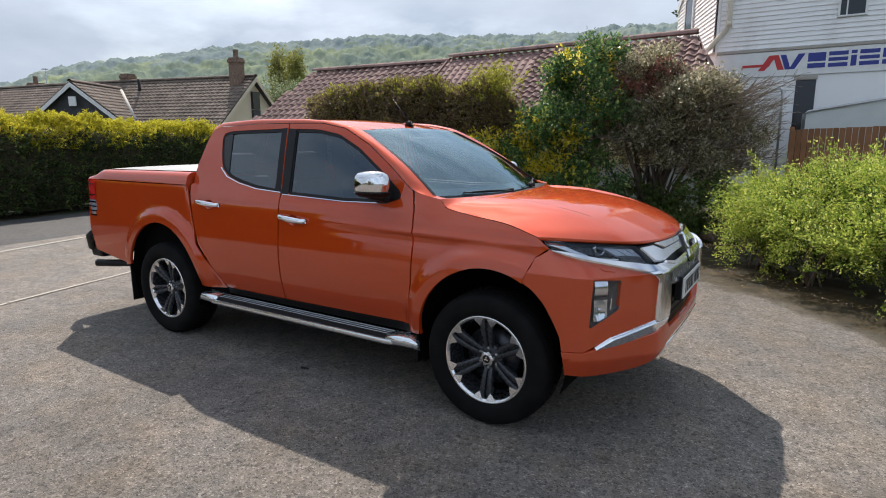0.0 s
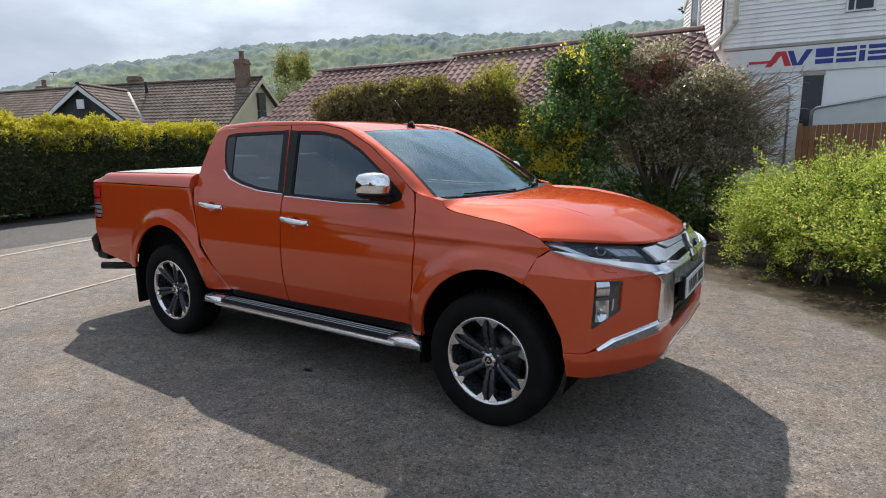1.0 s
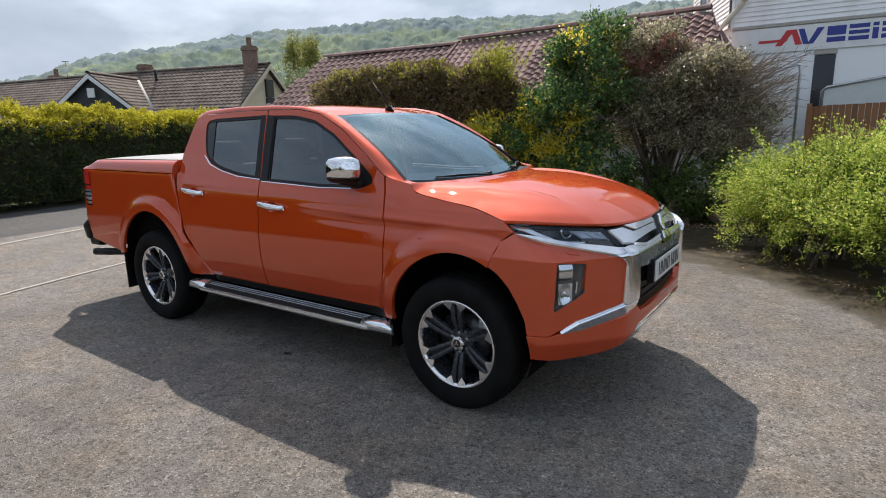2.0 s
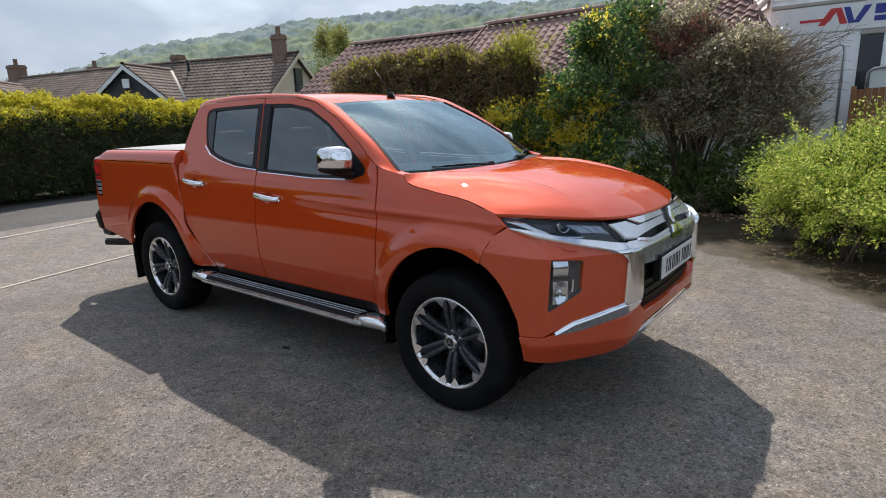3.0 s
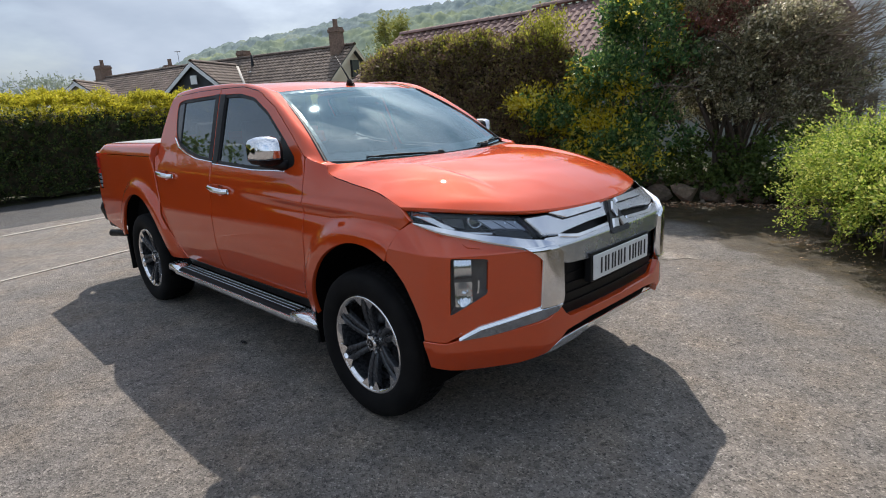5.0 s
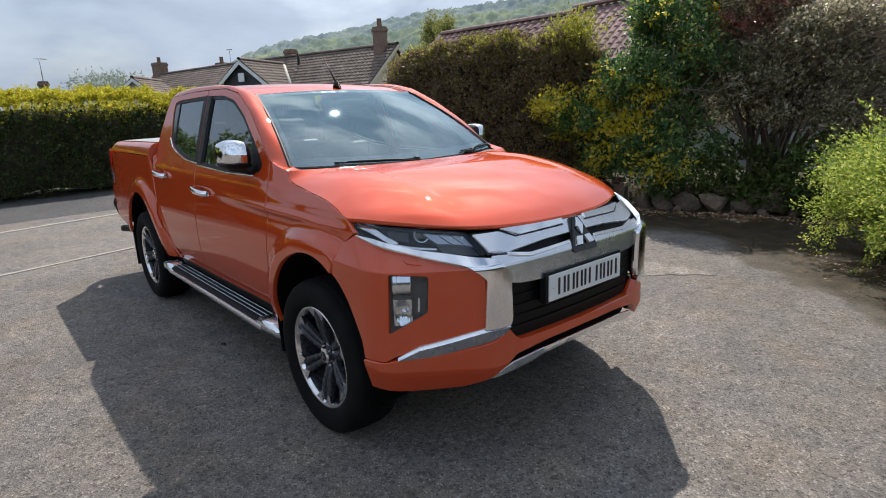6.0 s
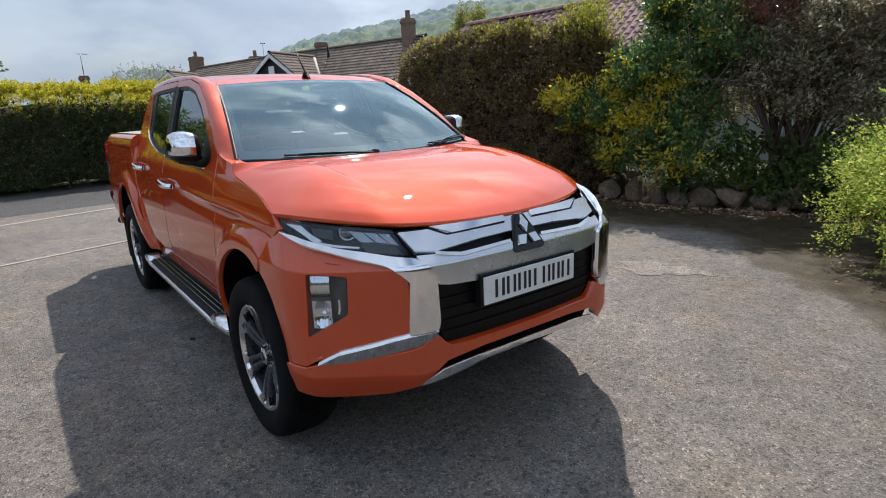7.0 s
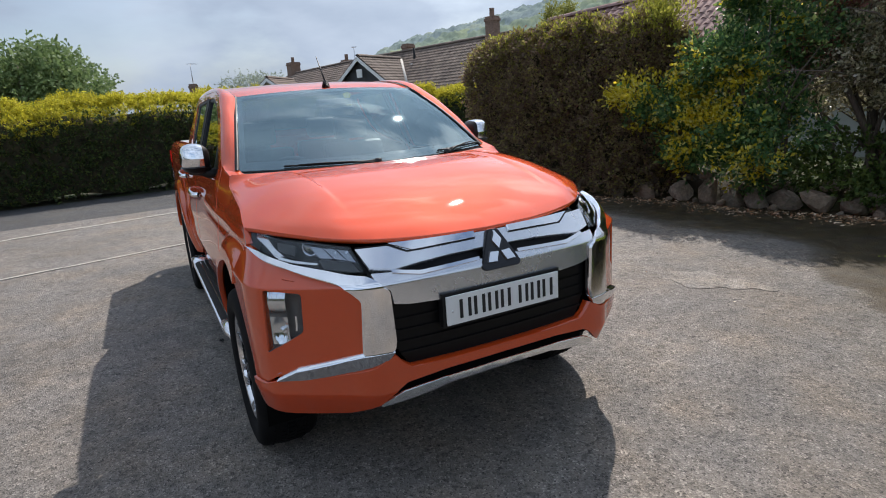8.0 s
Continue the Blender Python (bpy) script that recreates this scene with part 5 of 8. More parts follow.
# underbody, cabin tub and trim
part("underbody", box_bm((-2.58, -0.50, 0.36), (2.10, 0.50, 0.62), 0.03), UNDER, truck)
# hidden boxes added to block light, so the ground below stays dark
part("undertray", box_bm((-2.50, -0.61, 0.28), (1.72, 0.61, 0.37), 0.03), UNDER, truck)
part("undertray", box_bm((-1.02, -0.76, 0.30), (1.02, 0.76, 0.37), 0.02), UNDER, truck)
part("undertray", box_bm((1.70, -0.60, 0.31), (2.05, 0.60, 0.42), 0.02), UNDER, truck)
part("cabin_floor", box_bm((-1.10, -0.80, 0.40), (0.98, 0.80, 0.52), 0.02), UNDER, truck)
part("load_bed", box_bm((-2.62, -0.80, 0.62), (-1.17, 0.80, 1.20), 0.01), UNDER, truck)
part("engine_bay", box_bm((0.98, -0.49, 0.60), (1.95, 0.49, 1.05), 0.02), UNDER, truck)
part("engine_bay_top", box_bm((1.0, -0.66, 0.92), (1.62, 0.66, 1.16), 0.02), UNDER, truck)
part("radiator", box_bm((2.02, -0.46, 0.42), (2.18, 0.46, 0.96), 0.02), UNDER, truck)
part("cab_back", box_bm((-1.145, -0.66, 0.52), (-1.105, 0.66, 1.34), 0.01), PAINT, truck)
rows = [[(-1.145 + 0.10 * t, (0.70 - 0.12 * t) * u, 1.34 + 0.35 * t) for u in (-1, -0.5, 0, 0.5, 1)] for t in (0, 0.15)]
child("rear_sill", loft_mesh("rear_sill", rows, PAINT, flip=True), truck)
rows = [[(-1.145 + 0.10 * t, (0.70 - 0.12 * t) * u, 1.34 + 0.35 * t) for u in (-1, -0.5, 0, 0.5, 1)] for t in (0.15, 0.5, 1)]
child("rear_window", loft_mesh("rear_window", rows, PRIVACY, flip=True), truck, "tinted rear window").visible_shadow = False
head = [[Vector(roof_at(0.03 + 0.94 * i / 10, v * 0.97)) - Vector((0, 0, 0.035)) for v in (-1, -0.5, 0, 0.5, 1)] for i in range(11)]
child("headlining", loft_mesh("headlining", head, CABIN), truck)
dash = [[(x, y, z - 0.02 * abs(y)) for y in [-0.70 + 0.14 * j for j in range(11)]] for x, z in ((1.10, 1.215), (0.98, 1.225), (0.84, 1.212), (0.78, 1.17), (0.77, 1.0), (0.80, 0.7))]
dashboard = child("dashboard", loft_mesh("dashboard", dash, CABIN, flip=True), truck, "dark dashboard behind the windscreen")
v, f = lathe([(0.185 + 0.014 * math.cos(2 * math.pi * j / 10), 0.014 * math.sin(2 * math.pi * j / 10)) for j in range(11)], 36)
rot = Matrix.Translation((0.60, -0.36, 1.10)) @ Matrix.Rotation(radians(-65), 4, "Y") @ Matrix.Rotation(radians(90), 4, "X")
wheel_rim = child("steering_wheel", mesh_of("steering_wheel", [rot @ Vector(p) for p in v], f, TRIM), truck)
v, f = lathe([(0.0, 0.02), (0.06, 0.018), (0.075, -0.02), (0.0, -0.025)], 20)
child("steering_boss", mesh_of("steering_boss", [rot @ Vector(p) for p in v], f, CABIN), wheel_rim)
v, f = tube([rot @ Vector((-0.17, 0, 0)), rot @ Vector((0.17, 0, 0))], 0.015, 8)
child("steering_spoke", mesh_of("steering_spoke", v, f, TRIM), wheel_rim)
for x in (0.10, -0.72):
    for y in (-0.36, 0.36):
        seat = part("seat", box_bm((x - 0.25, y - 0.25, 0.55), (x + 0.25, y + 0.25, 0.80), 0.06, 3), SEAT, truck)
        bm = box_bm((x - 0.33, y - 0.24, 0.74), (x - 0.20, y + 0.24, 1.30), 0.05, 3)
        bmesh.ops.rotate(bm, verts=bm.verts[:], cent=(x - 0.26, y, 0.78), matrix=Matrix.Rotation(radians(-12), 3, "Y"))
        part("backrest", bm, SEAT, seat)
        part("headrest", box_bm((x - 0.44, y - 0.13, 1.31), (x - 0.35, y + 0.13, 1.48), 0.035, 3), SEAT, seat)

# wheels
def make_wheel():
    """One wheel about the origin, its outer face towards -y."""
    rim = mesh_of("wheel", *lathe([(0.10, 0.055), (0.215, 0.06), (0.228, 0.0), (0.232, -0.06), (0.240, -0.096), (0.2465, -0.106)], 72), GUNMETAL)
    lipm = mesh_of("rim_lip", *lathe([(0.231, -0.092), (0.235, -0.105), (0.2465, -0.113), (0.2535, -0.112), (0.2565, -0.104), (0.2565, -0.09)], 96), MACHINED)
    prof = [(0.245, -0.085), (0.2575, -0.111), (0.275, -0.124), (0.305, -0.1325), (0.335, -0.1315), (0.356, -0.125), (0.370, -0.112), (0.377, -0.095), (0.3795, -0.05), (0.380, 0.0), (0.3795, 0.05), (0.377, 0.095), (0.36, 0.122), (0.31, 0.132), (0.26, 0.11), (0.245, 0.08)]
    tyre = mesh_of("tyre", *lathe(prof, 96), RUBBER)
    # tread blocks on the shoulder and crown
    pieces = []
    for k in range(64):
        for row, (y0, y1, r0, r1, off) in enumerate(((-0.122, -0.070, 0.357, 0.383, 0), (-0.062, -0.022, 0.377, 0.3855, 0.5), (-0.016, 0.016, 0.377, 0.386, 0), (0.022, 0.062, 0.377, 0.3855, 0.5), (0.070, 0.122, 0.357, 0.383, 0))):
            a0, a1 = 2 * math.pi * (k + off) / 64, 2 * math.pi * (k + off + (0.62 if k % 2 else 0.72)) / 64
            ra, rb_ = (r0, r1) if y0 < -0.06 else ((r1, r0) if y0 > 0.06 else (r1, r1))
            ps = []
            for a in (a0, a1):
                for y, r in ((y0, ra), (y1, rb_)):
                    ps.append((r * math.cos(a), y, r * math.sin(a)))
            for a in (a0, a1):
                for y, r in ((y0, ra), (y1, rb_)):
                    ps.append(((r - 0.018) * math.cos(a), y, (r - 0.018) * math.sin(a)))
            pieces.append((ps, [(0, 1, 3, 2), (0, 4, 5, 1), (2, 3, 7, 6), (0, 2, 6, 4), (1, 5, 7, 3)]))
    tread = mesh_of("tread", *joined(pieces), RUBBER, smooth=False)
    disc = mesh_of("brake_disc", *lathe([(0.05, -0.005), (0.165, -0.005), (0.165, 0.02), (0.05, 0.02)], 40), GUNMETAL)
    backm = mesh_of("hub_back", *lathe([(0.001, 0.03), (0.225, 0.03)], 40), UNDER)

    def spoke(width0, width1, r0, r1, y0, y1, off, thick, mat, nm):
        rows_ = []
        for i in range(9):
            t = i / 8
            r = r0 + (r1 - r0) * t
            w = width0 + (width1 - width0) * t
            y = y0 + (y1 - y0) * t - 0.010 * math.sin(math.pi * t)
            o = off * (0.55 + 0.45 * t)
            sec = [(-w, y + thick), (-w, y + 0.006), (-w * 0.72, y), (w * 0.72, y), (w, y + 0.006), (w, y + thick)]
            rows_.append([(o + a, b, r) for a, b in sec])
        return loft_mesh(nm, rows_, mat, flip=True)

    sp = spoke(0.013, 0.017, 0.055, 0.240, -0.062, -0.098, 0.026, 0.03, GUNMETAL, "spoke")
    sp2 = spoke(0.013, 0.017, 0.055, 0.240, -0.062, -0.098, -0.026, 0.03, GUNMETAL, "spoke")
    web = spoke(0.010, 0.012, 0.06, 0.236, -0.045, -0.078, 0.0, 0.02, GUNMETAL, "web")
    tips = []
    for sgn in (-1, 1):
        pts = [(sgn * 0.034, 0.192), (sgn * 0.010, 0.240), (sgn * 0.072, 0.2290), (sgn * 0.060, 0.215)]
        ys = [-0.0965, -0.108, -0.107, -0.103]
        top = [(x, y - 0.0015, r) for (x, r), y in zip(pts, ys)]
        bot = [(x, y + 0.015, r) for (x, r), y in zip(pts, ys)]
        fs = [(0, 1, 2, 3), (0, 4, 5, 1), (1, 5, 6, 2), (2, 6, 7, 3), (3, 7, 4, 0)]
        tips.append(mesh_of("spoke_tip", top + bot, fs if sgn < 0 else [q[::-1] for q in fs], MACHINED, smooth=False))
    cap = []
    for i in range(24):
        a = 2 * math.pi * i / 24
        cap.append(0.044 if (i // 2) % 2 == 0 else 0.036)
    cv = [(0, -0.088, 0)] + [(0.027 * math.cos(2 * math.pi * i / 24), -0.088, 0.027 * math.sin(2 * math.pi * i / 24)) for i in range(24)]
    cv += [(cap[i] * math.cos(2 * math.pi * i / 24), -0.083, cap[i] * math.sin(2 * math.pi * i / 24)) for i in range(24)]
    cv += [(1.05 * cap[i] * math.cos(2 * math.pi * i / 24), -0.05, 1.05 * cap[i] * math.sin(2 * math.pi * i / 24)) for i in range(24)]
    cf = [(0, 1 + i, 1 + (i + 1) % 24) for i in range(24)]
    for r in (0, 1):
        cf += [(1 + r * 24 + i, 25 + r * 24 + i, 25 + r * 24 + (i + 1) % 24, 1 + r * 24 + (i + 1) % 24) for i in range(24)]
    capm = mesh_of("hub_cap", cv, cf, MACHINED, smooth=False)
    disc2 = mesh_of("cap_centre", *lathe([(0.0005, -0.0905), (0.020, -0.0900), (0.0235, -0.088)], 24), GLOSSBLACK)
    nutm = mesh_of("wheel_nut", *lathe([(0.0005, -0.030), (0.007, -0.029), (0.0105, -0.022), (0.0105, 0.02)], 6), GALV, smooth=False)
    hubm = mesh_of("hub_face", *lathe([(0.001, -0.052), (0.070, -0.055), (0.082, -0.045), (0.085, 0.0)], 40), GUNMETAL)
    lozs = []
    for ang in (90, 210, 330):
        d = Vector((math.cos(radians(ang)), math.sin(radians(ang))))
        s = Vector((-d.y, d.x))
        lozs.append([d * 0.001, d * 0.0085 + s * 0.005, d * 0.0165, d * 0.0085 - s * 0.005])
    lozm = mesh_of("cap_mark", [(p.x, -0.0912, p.y) for q in lozs for p in q], [(0, 1, 2, 3), (4, 5, 6, 7), (8, 9, 10, 11)], CHROME, smooth=False)
    w = new("wheel", rim)
    for nm, me in (("rim_lip", lipm), ("tyre", tyre), ("tread", tread), ("brake_disc", disc), ("hub_back", backm), ("hub_cap", capm), ("cap_centre", disc2), ("cap_mark", lozm), ("hub_face", hubm)):
        child(nm, me, w)
    for k in range(6):
        r = Matrix.Rotation(2 * math.pi * k / 6, 4, "Y")
        for nm, me in (("spoke", sp), ("spoke", sp2), ("web", web), ("spoke_tip", tips[0]), ("spoke_tip", tips[1])):
            child(nm, me, w).matrix_basis = r
        a = 2 * math.pi * (k + 0.5) / 6
        child("wheel_nut", nutm, w).location = (0.0575 * math.cos(a), -0.035, 0.0575 * math.sin(a))
    return w


first = make_wheel()
first.parent = truck
first["label"] = "black tyre on a two-tone alloy wheel"
first.location = (1.5, -0.775, 0.378)
for x, y, turn in ((-1.5, -0.775, 0), (1.5, 0.775, 180), (-1.5, 0.775, 180)):
    copy_thing(first, pose(x, y, 0.378, 0, 17 if x < 0 else 0, turn))


# ---- ground ----
def sheet(name, poly, z, mat, label, kind="structure"):
    me = mesh_of(name, [(x, y, z) for x, y in poly], [tuple(range(len(poly)))], mat, smooth=False)
    return tagged(new(name, me), label, name.split("_")[0], kind=kind)


sheet("ground", [(-2500, -2500), (2500, -2500), (2500, 2500), (-2500, 2500)], -0.008, EARTH, "rough soil and grass round the drive")
sheet("pavement", [(-6.6, -14), (9, -14), (9, 1.6), (5.2, 2.4), (3.4, 4.2), (2.6, 5.6), (1.3, 6.25), (-1.2, 5.75), (-3.4, 5.0), (-7.9, 5.4)], 0.0, DRIVE, "worn grey tarmac drive with a damp mossy edge")
sheet("road", [(-6.55, -3.2), (-8.4, 5.4), (-9.2, 12), (-11.5, 12), (-9.9, -14), (-4.2, -14)], -0.003, ROAD, "dark asphalt lane before the hedge")


def edging(a, b, w, label):
    """A line of flush concrete edging blocks, one block at a time."""
    a, b = Vector((*a, 0)), Vector((*b, 0))
    d = (b - a).normalized()
    s = Vector((-d.y, d.x, 0)) * w / 2
    k = thing("edging", label, "edging", kind="structure")
    n = int((b - a).length / 0.92)
    r = random.Random(3)
    for i in range(n):
        p, q = a + d * (0.92 * i + 0.006), a + d * (0.92 * (i + 1) - 0.006)
        h = 0.008 + r.uniform(-0.003, 0.003)
        vs_ = [p - s, q - s, q + s, p + s]
        v = [x - Vector((0, 0, 0.02)) for x in vs_] + [x + Vector((0, 0, h)) for x in vs_]
        child("edging_block", mesh_of("edging_block", v, [(4, 5, 6, 7), (0, 1, 5, 4), (1, 2, 6, 5), (2, 3, 7, 6), (3, 0, 4, 7)], CONCRETE, smooth=False), k)


edging((-4.15, -12.0), (-7.75, 3.4), 0.075, "flush pale concrete edging along the lane")
edging((-1.20, -12.0), (-4.30, 1.45), 0.045, "narrow pale concrete edging across the drive")


# ---- foliage ----
def leaves(name, pts, size, mat, parent, rnd, spread=0.5, aim=None, slim=0.5, jitter=0.4, smooth=False):
    """A cloud of folded lozenge leaves, one mesh. pts: n x 3."""
    n = len(pts)
    d = rnd.normal(size=(n, 3))
    if aim is not None:
        d = d * spread + aim
    d /= np.linalg.norm(d, axis=1)[:, None] + 1e-9
    e = np.cross(d, rnd.normal(size=(n, 3)))
    e /= np.linalg.norm(e, axis=1)[:, None] + 1e-9
    u = np.cross(d, e)
    s = size * (1 + jitter * rnd.uniform(-1, 1, n))[:, None]
    v = np.empty((n, 4, 3))
    v[:, 0] = pts
    v[:, 1] = pts + d * s * 0.5 + e * s * slim * 0.5 + u * s * 0.06
    v[:, 2] = pts + d * s
    v[:, 3] = pts + d * s * 0.5 - e * s * slim * 0.5 + u * s * 0.06
    me = bpy.data.meshes.new(name)
    me.vertices.add(4 * n)
    me.vertices.foreach_set("co", v.ravel())
    me.loops.add(4 * n)
    me.loops.foreach_set("vertex_index", np.arange(4 * n))
    me.polygons.add(n)
    me.polygons.foreach_set("loop_start", np.arange(0, 4 * n, 4))
    me.polygons.foreach_set("loop_total", np.full(n, 4))
    me.materials.append(mat)
    me.update(calc_edges=True)
    ob = child(name, me, parent)
    ob["kind"] = "stuff"
    return ob


def sprays(base, aim, n_each, length, rnd, spread=0.35):
    """Points strung along short twigs that leave the base points."""
    n = len(base)
    d = rnd.normal(size=(n, 3)) * spread + aim
    d /= np.linalg.norm(d, axis=1)[:, None] + 1e-9
    t = rnd.uniform(0, 1, (n, n_each))
    ln = length * rnd.uniform(0.5, 1.2, n)
    p = base[:, None, :] + d[:, None, :] * (t * ln[:, None])[:, :, None] + rnd.normal(size=(n, n_each, 3)) * min(length, 0.2) * 0.13
    a = np.repeat(d[:, None, :], n_each, 1)
    return p.reshape(-1, 3), a.reshape(-1, 3)


def lumps(x, y, z, amp, freq, seed):
    """Cheap smooth bumps for many points at once."""
    out = np.zeros_like(x)
    r = np.random.RandomState(seed)
    for k in range(6):
        f = freq * (1.0 + 0.6 * k)
        a = r.normal(size=3)
        a /= np.linalg.norm(a)
        b = r.normal(size=3)
        b /= np.linalg.norm(b)
        out += np.sin(f * (a[0] * x + a[1] * y + a[2] * z) + r.uniform(0, 6)) * np.sin(f * 0.8 * (b[0] * x + b[1] * y + b[2] * z) + r.uniform(0, 6)) / (1 + 0.5 * k)
    return out * amp


class Hedge:
    """A clipped hedge on a straight line: section with rounded shoulders."""

    def __init__(self, a, b, depth, height, seed, round_end=0.5):
        self.a, self.b = np.array(a, float), np.array(b, float)
        self.len = np.linalg.norm(self.b - self.a)
        self.d = (self.b - self.a) / self.len
        self.s = np.array([-self.d[1], self.d[0]])
        self.depth, self.height, self.seed, self.re, self.shoulder = depth, height, seed, round_end, 0.35

    def surface(self, n, rnd, inset=0.0, low=0.12, top=1.0):
        """Random points over front, top and ends, with outward directions."""
        per = self.height * 2 + self.depth
        l = rnd.uniform(0, self.len, n)
        c = rnd.uniform(0, per, n)
        h, dp = self.height, self.depth
        r = self.shoulder
        w = np.where(c < h, 0.0, np.where(c < h + dp, c - h, dp))
        z = np.where(c < h, c, np.where(c < h + dp, h, h - (c - h - dp)))
        nw = np.where(c < h, -1.0, np.where(c < h + dp, 0.0, 1.0))
        nz = np.where((c >= h) & (c < h + dp), 1.0, 0.0)
        # rounded shoulders
        k = np.clip((z - (h - r)) / r, 0, 1) * np.clip(1 - np.minimum(w, dp - w) / r, 0, 1)
        w = w + np.where(w < dp / 2, 1, -1) * 0.46 * r * k**1.5
        z = z - 0.28 * r * k
        nz = nz + 0.9 * k
        end = np.clip(1 - l / self.re, 0, 1)
        end2 = np.clip(1 - (self.len - l) / self.re, 0, 1)
        e = np.maximum(end, end2)**2
        w = dp / 2 + (w - dp / 2) * np.sqrt(np.clip(1 - e, 0.05, 1))
        z = z * (1 - 0.16 * e)
        nl = end2 - end
        bx = self.a[0] + self.d[0] * l + self.s[0] * w
        by = self.a[1] + self.d[1] * l + self.s[1] * w
        bump = lumps(bx, by, z, 0.10, 2.2, self.seed) + lumps(bx, by, z, 0.05, 6.0, self.seed + 1)
        nrm = np.stack([self.s[0] * nw + self.d[0] * nl, self.s[1] * nw + self.d[1] * nl, nz], 1)
        nrm /= np.linalg.norm(nrm, axis=1)[:, None] + 1e-9
        p = np.stack([bx, by, z], 1) + nrm * (bump - inset)[:, None]
        keep = z > low
        return p[keep], nrm[keep]

    def core(self, parent, mat, inset=0.16, low=0.3):
        rows_ = []
        for i in range(int(self.len * 4) + 2):
            l = self.len * i / (int(self.len * 4) + 1)
            e = max(1 - l / self.re, 1 - (self.len - l) / self.re, 0)**2
            row = []
            for w, z in ((inset, low), (inset, self.height * 0.55), (inset, self.height - inset - 0.2), (inset + 0.2, self.height - inset), (self.depth / 2, self.height - inset), (self.depth - inset - 0.2, self.height - inset), (self.depth - inset, self.height - inset - 0.2), (self.depth - inset, low), (inset, low)):
                w = self.depth / 2 + (w - self.depth / 2) * math.sqrt(max(0.02, 1 - e))
                zz = low + (z - low) * (1 - 0.16 * e)
                q = self.a + self.d * l + self.s * w
                row.append((q[0], q[1], zz + 0.05 * math.sin(3.1 * l + w)))
            rows_.append(row)
        child("hedge_core", loft_mesh("hedge_core", rows_, mat), parent)

    def stems(self, parent, n, rnd, height=0.6):
        ps = []
        for i in range(n):
            l, w = rnd.uniform(0.1, self.len - 0.1), rnd.uniform(0.3, 0.7) * self.depth
            q = self.a + self.d * l + self.s * w
            top = q + rnd.normal(size=2) * 0.12
            ps.append(tube([(q[0], q[1], -0.05), ((q[0] + top[0]) / 2 + 0.03, (q[1] + top[1]) / 2, height * 0.5), (top[0], top[1], height)], rnd.uniform(0.025, 0.05), 6, taper=[1.2, 1.0, 0.8]))
        child("stem_cluster", mesh_of("stem_cluster", *joined(ps), BARK), parent)["kind"] = "stuff"


# solid mass for inner branches, coloured dark for the shade inside the hedge
CORE = Mat("hedge_inner_shade", (0.012, 0.012, 0.007), 1.0)
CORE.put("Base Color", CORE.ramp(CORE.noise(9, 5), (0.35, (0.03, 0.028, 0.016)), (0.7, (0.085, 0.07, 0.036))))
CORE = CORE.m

rnd = np.random.RandomState(11)
# long golden hedge on the far side of the lane
gold = thing("hedge", "long clipped hedge, golden-yellow top growth coloured brighter as if sunlit", "hedge")
hl = Hedge((-9.45, -13.0), (-11.95, 9.5), 1.5, 2.02, 5, 0.5)
hl.shoulder = 0.6
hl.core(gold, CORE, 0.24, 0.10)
p, a = hl.surface(24000, rnd, 0.03, 0.08)
# height mask: golden growth plus the sunlit top, both put into leaf colour
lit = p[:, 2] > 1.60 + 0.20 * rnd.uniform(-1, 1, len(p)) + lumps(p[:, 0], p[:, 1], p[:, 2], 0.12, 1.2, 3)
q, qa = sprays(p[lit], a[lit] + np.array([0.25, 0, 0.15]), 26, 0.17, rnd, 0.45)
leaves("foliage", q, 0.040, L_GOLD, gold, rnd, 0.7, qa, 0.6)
# the face below takes a darker leaf, its shade included
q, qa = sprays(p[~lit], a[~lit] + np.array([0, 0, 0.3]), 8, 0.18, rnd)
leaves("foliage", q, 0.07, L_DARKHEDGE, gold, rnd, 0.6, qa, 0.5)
hl.stems(gold, 46, rnd, 0.7)

# browned hedge behind the truck
brown = thing("hedge", "browned conifer hedge with a yellow-green fringe on top", "hedge")
hb = Hedge((-4.75, 3.95), (-1.25, 5.33), 1.0, 2.50, 9, 0.8)
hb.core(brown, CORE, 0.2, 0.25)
p, a = hb.surface(9500, rnd, 0.02, 0.1)
q, qa = sprays(p, a + np.array([0, 0, 0.3]), 15, 0.16, rnd, 0.5)
leaves("foliage", q, 0.05, L_BROWN, brown, rnd, 0.7, qa, 0.5)
top = (p[:, 2] > 2.28 + 0.2 * rnd.uniform(-1, 1, len(p))) & (rnd.uniform(0, 1, len(p)) < 0.55)
q, qa = sprays(p[top], a[top] + np.array([0, 0, 1.2]), 14, 0.17, rnd)
leaves("top_growth", q, 0.045, L_TUFT, brown, rnd, 0.5, qa, 0.45)
p, a = hb.surface(3600, rnd, 0.0, 0.5)
up = rnd.uniform(0, 1, len(p)) < 0.12 + 0.75 * np.clip((p[:, 2] - 1.2) / 1.1, 0, 1)**1.5
p, a = p[up], a[up]
q, qa = sprays(p, a, 7, 0.16, rnd)
leaves("green_foliage", q, 0.042, L_OLIVE, brown, rnd, 0.6, qa, 0.5)
tuft = np.array([-1.75, 5.35, 2.45]) + rnd.normal(size=(190, 3)) * np.array([0.20, 0.18, 0.13])
q, qa = sprays(tuft, np.tile([0.1, -0.1, 1.0], (190, 1)), 14, 0.26, rnd)
leaves("top_growth", q, 0.045, L_TUFT, brown, rnd, 0.5, qa, 0.45)
hb.stems(brown, 20, rnd, 0.5)

